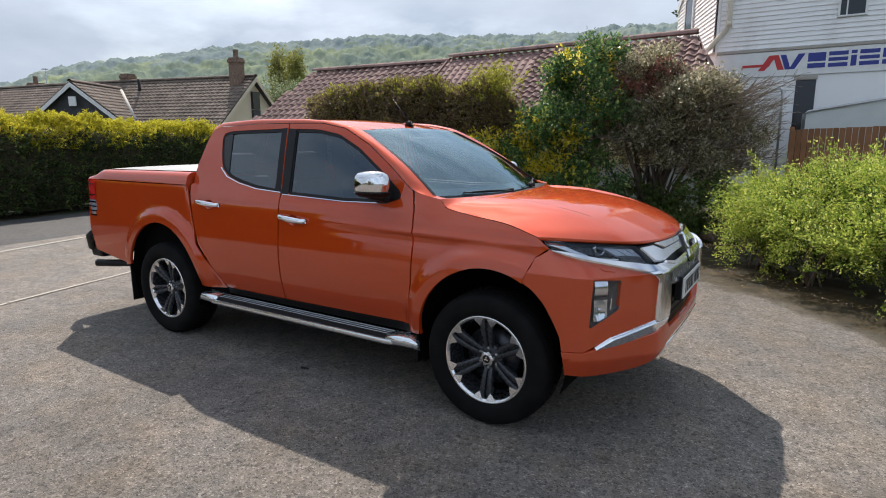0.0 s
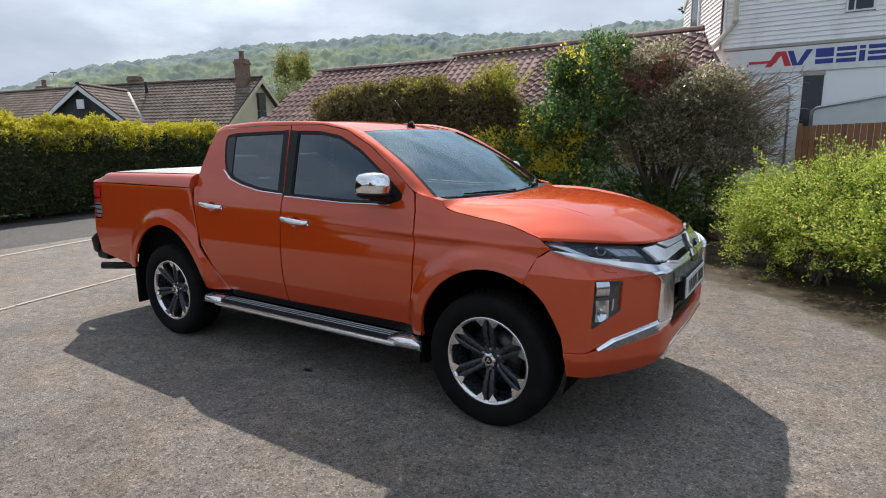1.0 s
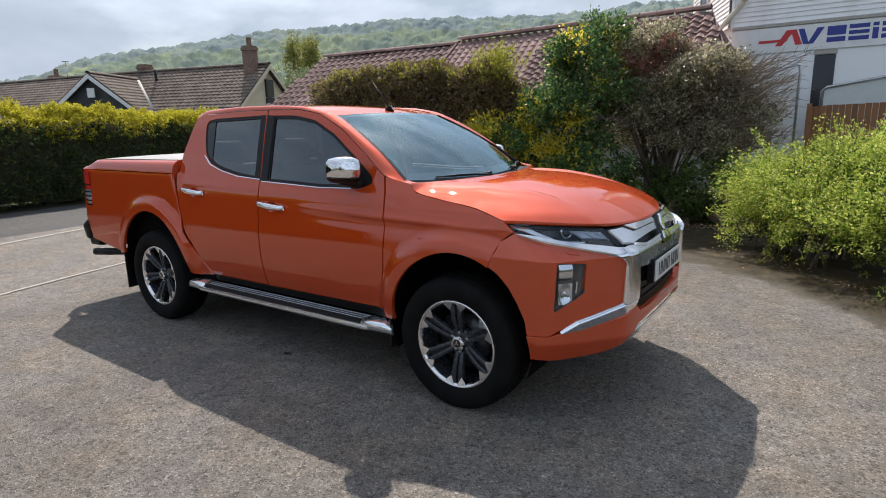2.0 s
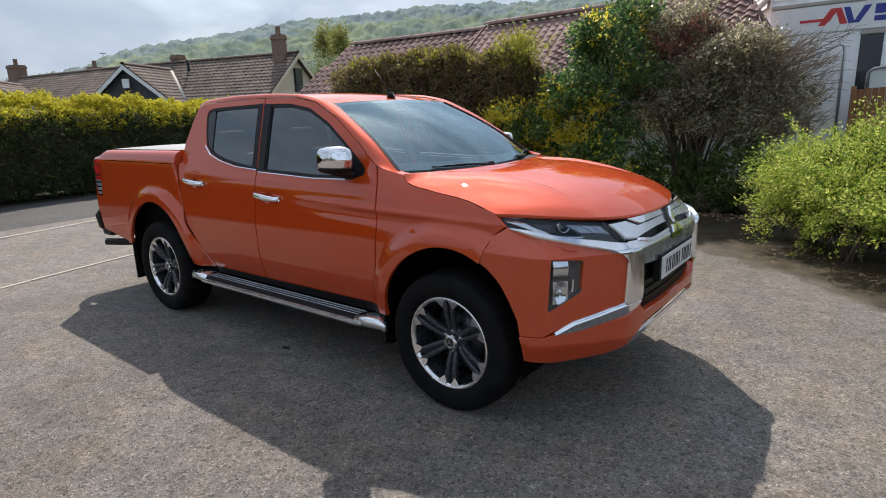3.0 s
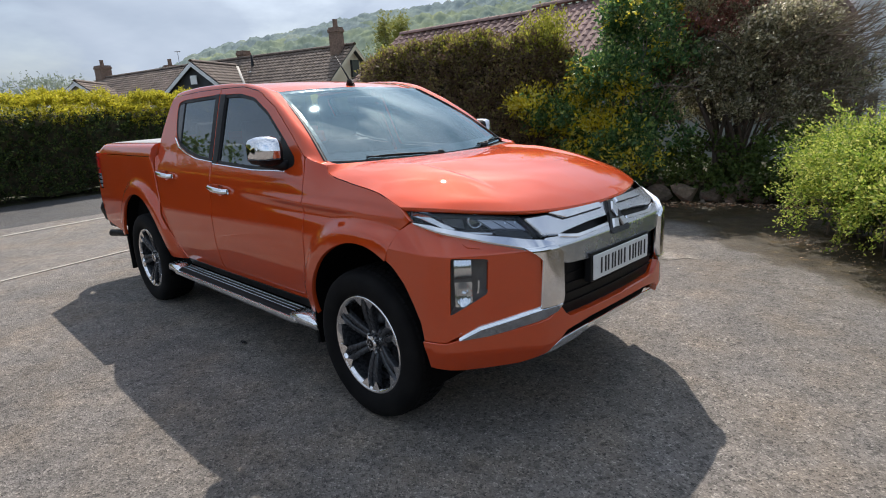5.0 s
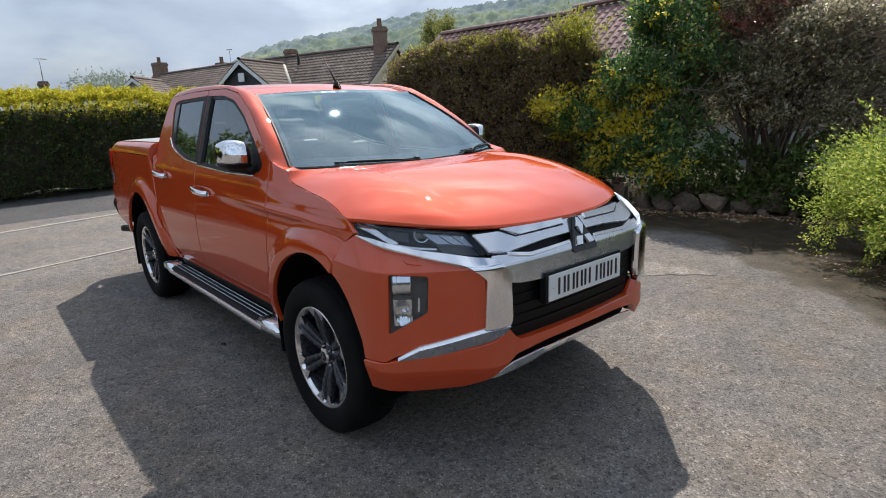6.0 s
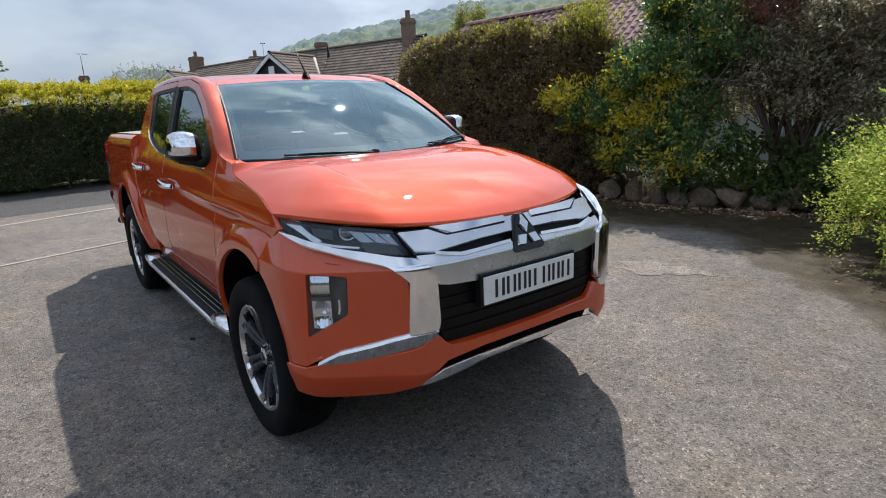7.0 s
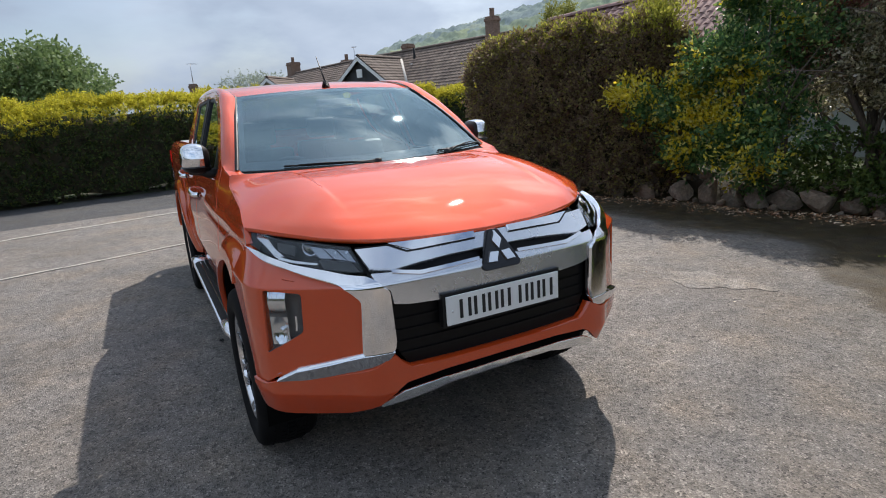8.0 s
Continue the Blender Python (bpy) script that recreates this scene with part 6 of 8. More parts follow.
# unseen hedges added behind the camera to close the drive and darken reflections
for a_, b_, dep, hgt, sd_ in (((12.0, -13.0), (-4.0, -14.5), 1.6, 2.3, 41), ((10.5, 3.0), (12.0, -13.0), 1.6, 2.3, 43)):
    unseen_hedge = thing("hedge", "added dark green hedge closing the drive out of view", "hedge")
    hk = Hedge(a_, b_, dep, hgt, sd_, 0.5)
    hk.core(unseen_hedge, CORE, 0.15, 0.0)
    p, a = hk.surface(5000, rnd, 0.02, 0.05)
    q, qa = sprays(p, a, 6, 0.22, rnd)
    leaves("foliage", q, 0.10, L_DARKHEDGE, unseen_hedge, rnd, 0.6, qa, 0.5)


def limbs(base, n, reach, height, rnd, radius=0.03, droop=0.0, lean=(0, 0), sub=4):
    """Forking stems; gives the mesh pieces and the twig ends."""
    ps, ends = [], []
    for i in range(n):
        az = 2 * math.pi * (i + rnd.uniform(-0.3, 0.3)) / n
        out = reach * rnd.uniform(0.35, 1.0)
        tip = Vector((base[0] + lean[0] + out * math.cos(az), base[1] + lean[1] + out * math.sin(az), base[2] + height * rnd.uniform(0.65, 1.0) - droop * out))
        b = Vector(base) + Vector((rnd.uniform(-0.18, 0.18), rnd.uniform(-0.15, 0.15), 0))
        mid = b.lerp(tip, 0.5) + Vector((rnd.uniform(-0.1, 0.1), rnd.uniform(-0.1, 0.1), 0.12 * height))
        line = [b, b.lerp(mid, 0.5) + Vector((0, 0, 0.05 * height)), mid, mid.lerp(tip, 0.5) + Vector((rnd.uniform(-0.05, 0.05), rnd.uniform(-0.05, 0.05), 0.03)), tip]
        ps.append(tube(line, radius * rnd.uniform(0.7, 1.2), 6, taper=[1.3, 1.0, 0.75, 0.5, 0.2]))
        ends.append(tip)
        for k in range(sub):
            t = rnd.uniform(0.35, 0.95)
            s = line[min(int(t * 4), 3)].lerp(line[min(int(t * 4) + 1, 4)], t * 4 % 1)
            e = s + Vector((rnd.normal() * 0.30 * reach, rnd.normal() * 0.30 * reach, abs(rnd.normal()) * 0.2 * height + 0.05))
            m2 = s.lerp(e, 0.5) + Vector((rnd.normal() * 0.04, rnd.normal() * 0.04, 0.03))
            ps.append(tube([s, m2, e], radius * 0.38, 5, taper=[1.0, 0.7, 0.25]))
            ends += [e, m2]
    return ps, ends


def blob(c, r, n, rnd, seed, shell=0.55):
    """Points through the outer part of a lumpy ellipsoid, with outward directions."""
    d = rnd.normal(size=(n, 3))
    d /= np.linalg.norm(d, axis=1)[:, None]
    rr = (1 - (1 - shell) * rnd.uniform(0, 1, n)**1.6)
    k = 1 + lumps(d[:, 0] * 2, d[:, 1] * 2, d[:, 2] * 2, 0.13, 2.3, seed)
    return np.array(c) + d * np.array(r) * (rr * k)[:, None], d


def clumps(c, r, n, rnd, seed, size=0.24, count=20):
    """Foliage points gathered in many small clumps over a larger ellipsoid, with gaps between."""
    d = rnd.normal(size=(count, 3))
    d[:, 2] = np.abs(d[:, 2]) * 0.9 - 0.25
    d /= np.linalg.norm(d, axis=1)[:, None]
    cs = np.array(c) + d * np.array(r) * rnd.uniform(0.55, 0.95, count)[:, None]
    ps_, ds_ = [], []
    for k in range(count):
        s_ = size * rnd.uniform(0.7, 1.35)
        b_, e_ = blob(cs[k], (s_ * 1.25, s_ * 1.25, s_ * 0.8), max(4, n // count), rnd, seed + k, 0.5)
        ps_.append(b_), ds_.append(e_ * 0.7 + d[k] * 0.7)
    return np.concatenate(ps_), np.concatenate(ds_)


# yellow and green variegated shrub above the stones
shrub = thing("shrub", "green shrub variegated with bright yellow shoots", "shrub")
ps, ends = limbs((-0.35, 5.75, 0.2), 12, 0.9, 2.3, rnd, 0.022)
child("branch_frame", mesh_of("branch_frame", *joined(ps), BARK), shrub)
pts, dirs, ypts, ydirs = [], [], [], []
for c, r, n, yellow in (((-0.75, 5.50, 1.00), (0.85, 0.70, 0.80), 1500, 0.24), ((-0.50, 5.65, 1.75), (0.62, 0.60, 0.75), 1100, 0.28), ((-0.38, 5.75, 2.40), (0.42, 0.42, 0.50), 600, 0.10), ((-1.25, 5.25, 1.15), (0.55, 0.45, 0.42), 600, 0.45),
                        ((-0.05, 5.55, 0.90), (0.34, 0.36, 0.40), 320, 0.12), ((-0.60, 5.18, 0.62), (0.75, 0.32, 0.32), 560, 0.40), ((-0.80, 5.35, 1.72), (0.30, 0.30, 0.45), 420, 0.62), ((-0.02, 5.95, 2.1), (0.40, 0.42, 0.6), 420, 0.04),
                        ((-0.42, 5.58, 2.45), (0.20, 0.20, 0.42), 150, 0.60), ((-1.62, 5.05, 1.45), (0.35, 0.3, 0.18), 220, 0.7), ((-0.18, 6.15, 2.85), (0.30, 0.3, 0.40), 380, 0.02), ((-0.30, 5.20, 1.60), (0.12, 0.12, 0.16), 60, 0.9)):
    b, d = clumps(c, r, int(n * 1.15), rnd, n, 0.17, max(8, n // 45))
    n = len(b)
    y = lumps(b[:, 0], b[:, 1], b[:, 2] * 0.7, 0.5, 5.5, 77) + rnd.uniform(-0.15, 0.15, n) > 0.46 - 0.85 * yellow
    p, a = sprays(b[~y], d[~y] + np.array([0, 0, 0.3]), 6, 0.18, rnd, 0.5)
    pts.append(p), dirs.append(a)
    p, a = sprays(b[y], d[y] + np.array([0, 0, 0.3]), 6, 0.17, rnd, 0.5)
    ypts.append(p), ydirs.append(a)
leaves("foliage", np.concatenate(pts), 0.060, L_SHRUB, shrub, rnd, 0.8, np.concatenate(dirs), 0.55)
leaves("yellow_foliage", np.concatenate(ypts), 0.056, L_YELLOW, shrub, rnd, 0.8, np.concatenate(ydirs), 0.55)

# dark purple-leaved bush with bare twigs on one side
bush = thing("bush", "dark purplish bush with bare grey twigs spreading out", "bush")
ps, ends = limbs((0.70, 6.60, 0.15), 15, 1.15, 2.2, rnd, 0.035, sub=6)
for i in range(22):
    foot = Vector((0.62 + rnd.normal() * 0.20, 6.45 + rnd.normal() * 0.14, 0.16))
    spread = rnd.normal() * 0.55
    tip = foot + Vector((spread, rnd.uniform(-0.2, 0.3), rnd.uniform(1.0, 1.7)))
    mid_ = foot.lerp(tip, 0.5) + Vector((-0.18 * spread + rnd.normal() * 0.05, rnd.normal() * 0.05, 0.05))
    ps.append(tube([foot, foot.lerp(mid_, 0.5) + Vector((rnd.normal() * 0.02, 0, 0)), mid_, tip], rnd.uniform(0.012, 0.030), 6, taper=[1.3, 1.0, 0.8, 0.3]))
child("branch_frame", mesh_of("branch_frame", *joined(ps), DARKBARK), bush)
ps = []
for i in range(300):
    s = Vector((1.35 + rnd.uniform(-0.5, 0.6), 6.6 + rnd.uniform(-0.4, 0.4), rnd.uniform(1.0, 2.25)))
    e = Vector((s.x + rnd.uniform(0.25, 0.75), s.y + rnd.uniform(-0.35, 0.35), s.z + rnd.uniform(-0.10, 0.34)))
    m1 = s.lerp(e, 0.5) + Vector((0, 0, rnd.uniform(-0.05, 0.12)))
    ps.append(tube([s, m1, e], 0.006, 5, taper=[1.3, 0.9, 0.3]))
    for k in range(5):
        t = m1.lerp(e, rnd.uniform(0, 1))
        f = t + Vector((rnd.uniform(0.04, 0.22), rnd.normal() * 0.10, rnd.uniform(-0.04, 0.18)))
        ps.append(tube([t, t.lerp(f, 0.5) + Vector((0, 0, 0.02)), f], 0.004, 4, taper=[1.2, 0.9, 0.4]))
child("twig_spray", mesh_of("twig_spray", *joined(ps), TWIG), bush, "fine bare brown twigs")["kind"] = "stuff"
pts, dirs = [], []
for c, r, n in (((0.85, 6.6, 2.15), (0.95, 0.75, 0.62), 1900), ((0.45, 6.35, 1.65), (0.65, 0.6, 0.6), 1000), ((1.35, 6.65, 1.75), (0.75, 0.6, 0.6), 1000), ((0.35, 6.6, 2.68), (0.5, 0.5, 0.42), 700), ((0.95, 6.45, 1.25), (0.9, 0.55, 0.30), 560), ((1.75, 6.7, 1.55), (0.6, 0.5, 0.45), 300), ((0.10, 6.45, 1.30), (0.5, 0.45, 0.42), 520), ((1.45, 6.5, 1.15), (0.5, 0.45, 0.35), 300)):
    b, d = clumps(c, r, n, rnd, n, 0.17, max(6, n // 42))
    p, a = sprays(b, d + np.array([0.1, 0, 0.2]), 9, 0.16, rnd, 0.6)
    pts.append(p), dirs.append(a)
leaves("foliage", np.concatenate(pts), 0.050, L_PURPLE, bush, rnd, 0.9, np.concatenate(dirs), 0.5)
pts, dirs = [], []
for c, r, n in (((0.42, 6.15, 2.36), (0.32, 0.22, 0.22), 170), ((0.02, 6.02, 1.72), (0.20, 0.2, 0.36), 170), ((0.75, 6.2, 2.62), (0.25, 0.2, 0.18), 110)):
    b, d = clumps(c, r, n, rnd, n, 0.12, max(6, n // 22))
    p, a = sprays(b, d, 8, 0.14, rnd, 0.6)
    pts.append(p), dirs.append(a)
leaves("reddish_foliage", np.concatenate(pts), 0.048, L_RED, bush, rnd, 0.9, np.concatenate(dirs), 0.5)

# low ground cover on the bed, its leaves coloured dark as if in shade
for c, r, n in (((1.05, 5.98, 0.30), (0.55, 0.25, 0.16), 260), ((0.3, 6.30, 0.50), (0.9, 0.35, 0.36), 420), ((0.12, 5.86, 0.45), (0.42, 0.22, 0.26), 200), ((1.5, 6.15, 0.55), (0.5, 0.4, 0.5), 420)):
    cover_ = thing("ground_cover", "low leafy ground cover on the bed, coloured dark as in shade", "plant")
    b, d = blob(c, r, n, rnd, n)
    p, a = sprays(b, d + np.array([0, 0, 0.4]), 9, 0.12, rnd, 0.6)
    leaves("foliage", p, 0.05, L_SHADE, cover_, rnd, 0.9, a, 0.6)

# bright green shrub at the drive's edge
green = thing("shrub", "large bright yellow-green shrub overhanging the drive", "shrub")
ps, pts, dirs = [], [], []
for c, r, n in (((2.68, 4.70, 0.66), (0.52, 0.66, 0.52), 1500), ((3.18, 4.33, 0.74), (0.74, 0.76, 0.54), 1700), ((3.75, 3.75, 0.74), (0.78, 0.83, 0.57), 1500), ((4.5, 3.35, 0.76), (0.85, 0.9, 0.60), 1300), ((2.48, 4.32, 0.40), (0.36, 0.36, 0.36), 600),
                ((3.0, 3.75, 0.48), (0.5, 0.42, 0.42), 700), ((3.7, 3.05, 0.5), (0.55, 0.4, 0.42), 600), ((3.0, 5.2, 0.72), (0.6, 0.55, 0.40), 700), ((3.75, 4.6, 0.82), (0.8, 0.6, 0.40), 600)):
    s, e = limbs((c[0], c[1], 0.0), 6, r[0] * 0.8, c[2] + r[2] * 0.7, rnd, 0.012, sub=2)
    ps += s
    b, d = clumps(c, r, n, rnd, n, 0.21, max(9, n // 75))
    ok = b[:, 2] > 0.05
    b, d = b[ok][::4], d[ok][::4]
    p, a = sprays(b, d * np.array([1, 1, 0.55]) + np.array([0, 0, 0.10]), 46, 0.34, rnd, 0.18)
    pts.append(p), dirs.append(a)
child("branch_frame", mesh_of("branch_frame", *joined(ps), BARK), green)
# darker leaves fill the inside, in place of shade between the sprays
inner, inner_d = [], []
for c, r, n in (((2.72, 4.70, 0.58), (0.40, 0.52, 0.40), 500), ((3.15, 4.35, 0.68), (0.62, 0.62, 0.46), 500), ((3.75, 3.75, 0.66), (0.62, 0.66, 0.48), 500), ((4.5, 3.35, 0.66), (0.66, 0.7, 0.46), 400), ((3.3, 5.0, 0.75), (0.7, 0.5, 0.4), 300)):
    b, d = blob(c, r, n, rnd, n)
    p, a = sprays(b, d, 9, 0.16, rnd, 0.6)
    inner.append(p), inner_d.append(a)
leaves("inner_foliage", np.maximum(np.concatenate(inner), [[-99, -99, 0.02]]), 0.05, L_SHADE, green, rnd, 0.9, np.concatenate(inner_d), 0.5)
p = np.concatenate(pts)
leaves("foliage", np.maximum(p, [[-99, -99, 0.02]]), 0.032, L_GREEN, green, rnd, 0.7, np.concatenate(dirs), 0.46)

# ---- stone edging and raised bed ----
WALLLINE = [(-3.3, 4.55), (-2.7, 4.86), (-1.6, 5.40), (-0.4, 5.52), (0.55, 5.80), (1.0, 6.0), (1.9, 6.2), (2.6, 6.3)]


def wall_at(t):
    k = min(int(t), len(WALLLINE) - 2)
    return Vector((*WALLLINE[k], 0)).lerp(Vector((*WALLLINE[k + 1], 0)), t - k)


bed_rows = []
for off, z in ((0.10, -0.02), (0.22, 0.20), (0.6, 0.30), (1.6, 0.32), (3.2, 0.25), (4.6, 0.1), (4.8, -0.05)):
    bed_rows.append([(wall_at(i / 5)[0] - 0.25 * off, wall_at(i / 5)[1] + off, z + (0.03 * math.sin(i * 1.7 + off * 5) if 0.1 < z else 0)) for i in range(36)])
tagged(new("soil_bed", loft_mesh("soil_bed", bed_rows, EARTH)), "raised soil bed behind rough edging stones", "soil", kind="structure")


def rock_mesh(seed):
    r = np.random.RandomState(seed)
    bm = bmesh.new()
    bmesh.ops.create_icosphere(bm, subdivisions=2, radius=0.5)
    cuts = [(Vector(r.normal(size=3)).normalized(), r.uniform(0.22, 0.35)) for _ in range(11)]
    for v in bm.verts:
        for n, d in cuts:
            k = v.co.dot(n) - d
            if k > 0:
                v.co -= n * k * 0.92
        v.co *= 1 + 0.04 * noise.noise(v.co * 5 + Vector((seed, 0, 0)))
    me = from_bm("stone", bm, STONE)
    for f in me.polygons:
        f.use_smooth = False
    return me


ROCKS = [rock_mesh(s) for s in range(7)]
stones = thing("stone_wall", "low rough wall of loose grey-brown stones", "wall", kind="structure")
rr = random.Random(5)
t = 0.3
while t < 6.6:
    p = wall_at(t)
    big = rr.random()
    sx, sy, sz = rr.uniform(0.34, 0.62), rr.uniform(0.24, 0.34), rr.uniform(0.26, 0.48)
    o = child("stone", ROCKS[rr.randrange(7)], stones)
    o.location, o.scale = (p.x, p.y + rr.uniform(-0.04, 0.06), sz * 0.30), (sx, sy, sz)
    o.rotation_euler = (rr.uniform(-0.15, 0.15), rr.uniform(-0.2, 0.2), rr.uniform(-0.6, 0.9))
    if rr.random() < 0.9:
        o = child("stone", ROCKS[rr.randrange(7)], stones)
        s2 = rr.uniform(0.12, 0.24)
        o.location, o.scale = (p.x + rr.uniform(-0.12, 0.12), p.y + 0.10 + rr.uniform(0, 0.08), sz * 0.62 + 0.04), (s2 * 1.5, s2, s2)
        o.rotation_euler = (rr.uniform(-0.3, 0.3), rr.uniform(-0.3, 0.3), rr.uniform(-1, 1))
    if rr.random() < 0.5:
        o = child("stone", ROCKS[rr.randrange(7)], stones)
        s2 = rr.uniform(0.07, 0.14)
        o.location, o.scale = (p.x + rr.uniform(-0.1, 0.1), p.y - 0.13, s2 * 0.28), (s2 * 1.4, s2, s2)
        o.rotation_euler = (rr.uniform(-0.3, 0.3), rr.uniform(-0.3, 0.3), rr.uniform(-1, 1))
    t += sx * 0.75 / (1.0 if t > 1 else 0.7)

litter = thing("fallen_leaves", "dry fallen leaves along the foot of the stones", "leaves", kind="stuff")
n = 1900
tt = rnd.uniform(1.0, 6.3, n)
base = np.array([wall_at(x) for x in tt]) + np.stack([rnd.normal(size=n) * 0.1, -0.12 - np.abs(rnd.normal(size=n)) * 0.22, np.full(n, 0.006)], 1)
leaves("leaf_litter", base, 0.045, L_LITTER, litter, rnd, 1.0, np.tile([0.0, 0.0, 0.0], (n, 1)), 0.6).scale = (1, 1, 0.45)
gl = np.stack([rnd.uniform(-3, 6, 70), rnd.uniform(-6, 4, 70), np.full(70, 0.006)], 1)
leaves("leaf_litter", gl, 0.022, L_LITTER, litter, rnd, 1.0, np.tile([0.0, 0.0, 0.0], (70, 1)), 0.6).scale = (1, 1, 0.2)
n = 420
foot = np.stack([rnd.uniform(1.9, 4.6, n), np.zeros(n), np.full(n, 0.006)], 1)
foot[:, 1] = 5.75 - 0.78 * foot[:, 0] + rnd.normal(size=n) * 0.16
leaves("leaf_litter", foot, 0.03, L_LITTER, litter, rnd, 1.0, np.tile([0.0, 0.0, 0.0], (n, 1)), 0.6).scale = (1, 1, 0.4)
patch_pts = []
for i in range(40):
    t_a = 2 * math.pi * i / 40
    k_r = 1 + 0.22 * math.sin(3 * t_a + 0.6) + 0.13 * math.sin(7 * t_a) + 0.06 * math.sin(15 * t_a + 1)
    patch_pts.append((1.28 + 0.34 * k_r * math.cos(t_a), 2.72 + 0.20 * k_r * math.sin(t_a) + 0.10 * math.cos(t_a), 0.004))
PATCH = tarmac("pale_patch", (0.24, 0.218, 0.190), (0.33, 0.298, 0.260))
PATCH.put("Base Color", PATCH.base)
tagged(new("tarmac_patch", mesh_of("tarmac_patch", patch_pts, [tuple(range(40))], PATCH.m, smooth=False)), "pale irregular worn patch in the tarmac", "patch", kind="structure")
v = [(0.06 + 0.035 * math.cos(a) * (1 + 0.3 * math.sin(3 * a)), -0.87 + 0.016 * math.sin(a), 0.006 + 0.008 * (1 if i % 2 else 0)) for i, a in enumerate([2 * math.pi * j / 14 for j in range(14)])]
tagged(new("debris", mesh_of("debris", v + [(0.06, -0.87, 0.018)], [(i, (i + 1) % 14, 14) for i in range(14)], TRIM, smooth=False)), "small dark crumpled scrap on the tarmac", "debris")


# ---- buildings ----
def tile_field(o, across, down, cols, rows_, mat, name, wave=0.035, pieces_parent=None, limit=None, clip=None):
    """Interlocking roof tiles over a parallelogram. o: ridge corner; across: along the ridge; down: ridge to eave."""
    o, across, down = Vector(o), Vector(across), Vector(down)
    n = across.cross(down)
    if n.z < 0:
        n = -n
    n.normalize()
    ca, rd = across / cols, down / rows_
    prof = [(0.0, 0.0), (0.18, 0.7), (0.38, 1.0), (0.58, 0.7), (0.78, 0.05), (1.02, 0.0)]
    verts, faces, placed = [], [], 0
    for r in range(rows_):
        for c in range(cols):
            p = o + ca * c + rd * r
            if clip and not clip((c + 0.5) / cols, (r + 0.5) / rows_):
                continue
            k = len(verts)
            for end, lift in ((0.0, 0.012), (1.06, 0.040)):
                for u, h in prof:
                    verts.append(p + ca * u + rd * end + n * (lift + wave * h))
            for i in range(5):
                faces.append((k + i, k + i + 1, k + 7 + i, k + 6 + i))
            for u, h in prof:
                verts.append(p + ca * u + rd * 1.06 + n * (0.0 + wave * h))
            for i in range(5):
                faces.append((k + 6 + i, k + 7 + i, k + 13 + i, k + 12 + i))
    return mesh_of(name, verts, faces, mat, smooth=False)


def slab(name, corners, thick, mat, parent, label=""):
    c = [Vector(p) for p in corners]
    n = (c[1] - c[0]).cross(c[2] - c[0]).normalized() * thick
    if n.z < -0.05 * thick:
        c.reverse()
        n = -n
    v = c + [p - n for p in c]
    m = len(c)
    f = [tuple(range(m)), tuple(range(2 * m - 1, m - 1, -1))] + [(i, i + m, (i + 1) % m + m, (i + 1) % m) for i in range(m)]
    return child(name, mesh_of(name, v, f, mat, smooth=False), parent, label)


def prism(name, a, b, w, h0, h1, mat, parent, label=""):
    """An upright wall from plan point a to b, w thick, from h0 to h1."""
    a, b = Vector((*a, 0)), Vector((*b, 0))
    d = (b - a).normalized()
    s = Vector((-d.y, d.x, 0)) * w
    pl = [a, b, b + s, a + s]
    v = [p + Vector((0, 0, h0)) for p in pl] + [p + Vector((0, 0, h1)) for p in pl]
    f = [(3, 2, 1, 0), (4, 5, 6, 7), (0, 1, 5, 4), (1, 2, 6, 5), (2, 3, 7, 6), (3, 0, 4, 7)]
    return child(name, mesh_of(name, v, f, mat, smooth=False), parent, label)


def ridge_caps(parent, a, b, mat, r=0.11, step=0.42):
    a, b = Vector(a), Vector(b)
    d = (b - a)
    n = max(1, int(d.length / step))
    for i in range(n):
        p, q = a + d * (i / n), a + d * ((i + 1) / n) + d.normalized() * 0.02
        s = Vector((-d.y, d.x, 0)).normalized()
        row0 = [p + s * r * math.cos(t) + Vector((0, 0, r * math.sin(t) * 0.9)) for t in [math.pi * j / 6 for j in range(7)]]
        row1 = [q + s * r * 1.08 * math.cos(t) + Vector((0, 0, r * 0.97 * math.sin(t))) for t in [math.pi * j / 6 for j in range(7)]]
        child("ridge_tile", loft_mesh("ridge_tile", [row0, row1], mat, flip=True), parent)


def chimney(parent, x, y, z0, z1, w, d, pot=True, turn=0.0):
    m = Matrix.Translation((x, y, 0)) @ Matrix.Rotation(turn, 4, "Z")
    bm = bmesh.new()
    box_bm((-w / 2, -d / 2, z0), (w / 2, d / 2, z1), bm=bm)
    box_bm((-w / 2 - 0.04, -d / 2 - 0.04, z1 - 0.22), (w / 2 + 0.04, d / 2 + 0.04, z1 - 0.08), 0.01, 1, bm=bm)
    bm.transform(m)
    c = part("chimney", bm, BRICK, parent, "weathered brick chimney stack")
    if pot:
        v, f = lathe([(0.12, 0.0), (0.11, 0.32), (0.13, 0.36), (0.10, 0.36), (0.09, 0.05)], 16)
        child("chimney_pot", mesh_of("chimney_pot", [m @ Vector((p[0], p[2], z1 + p[1])) for p in v], f, BRICK), c)


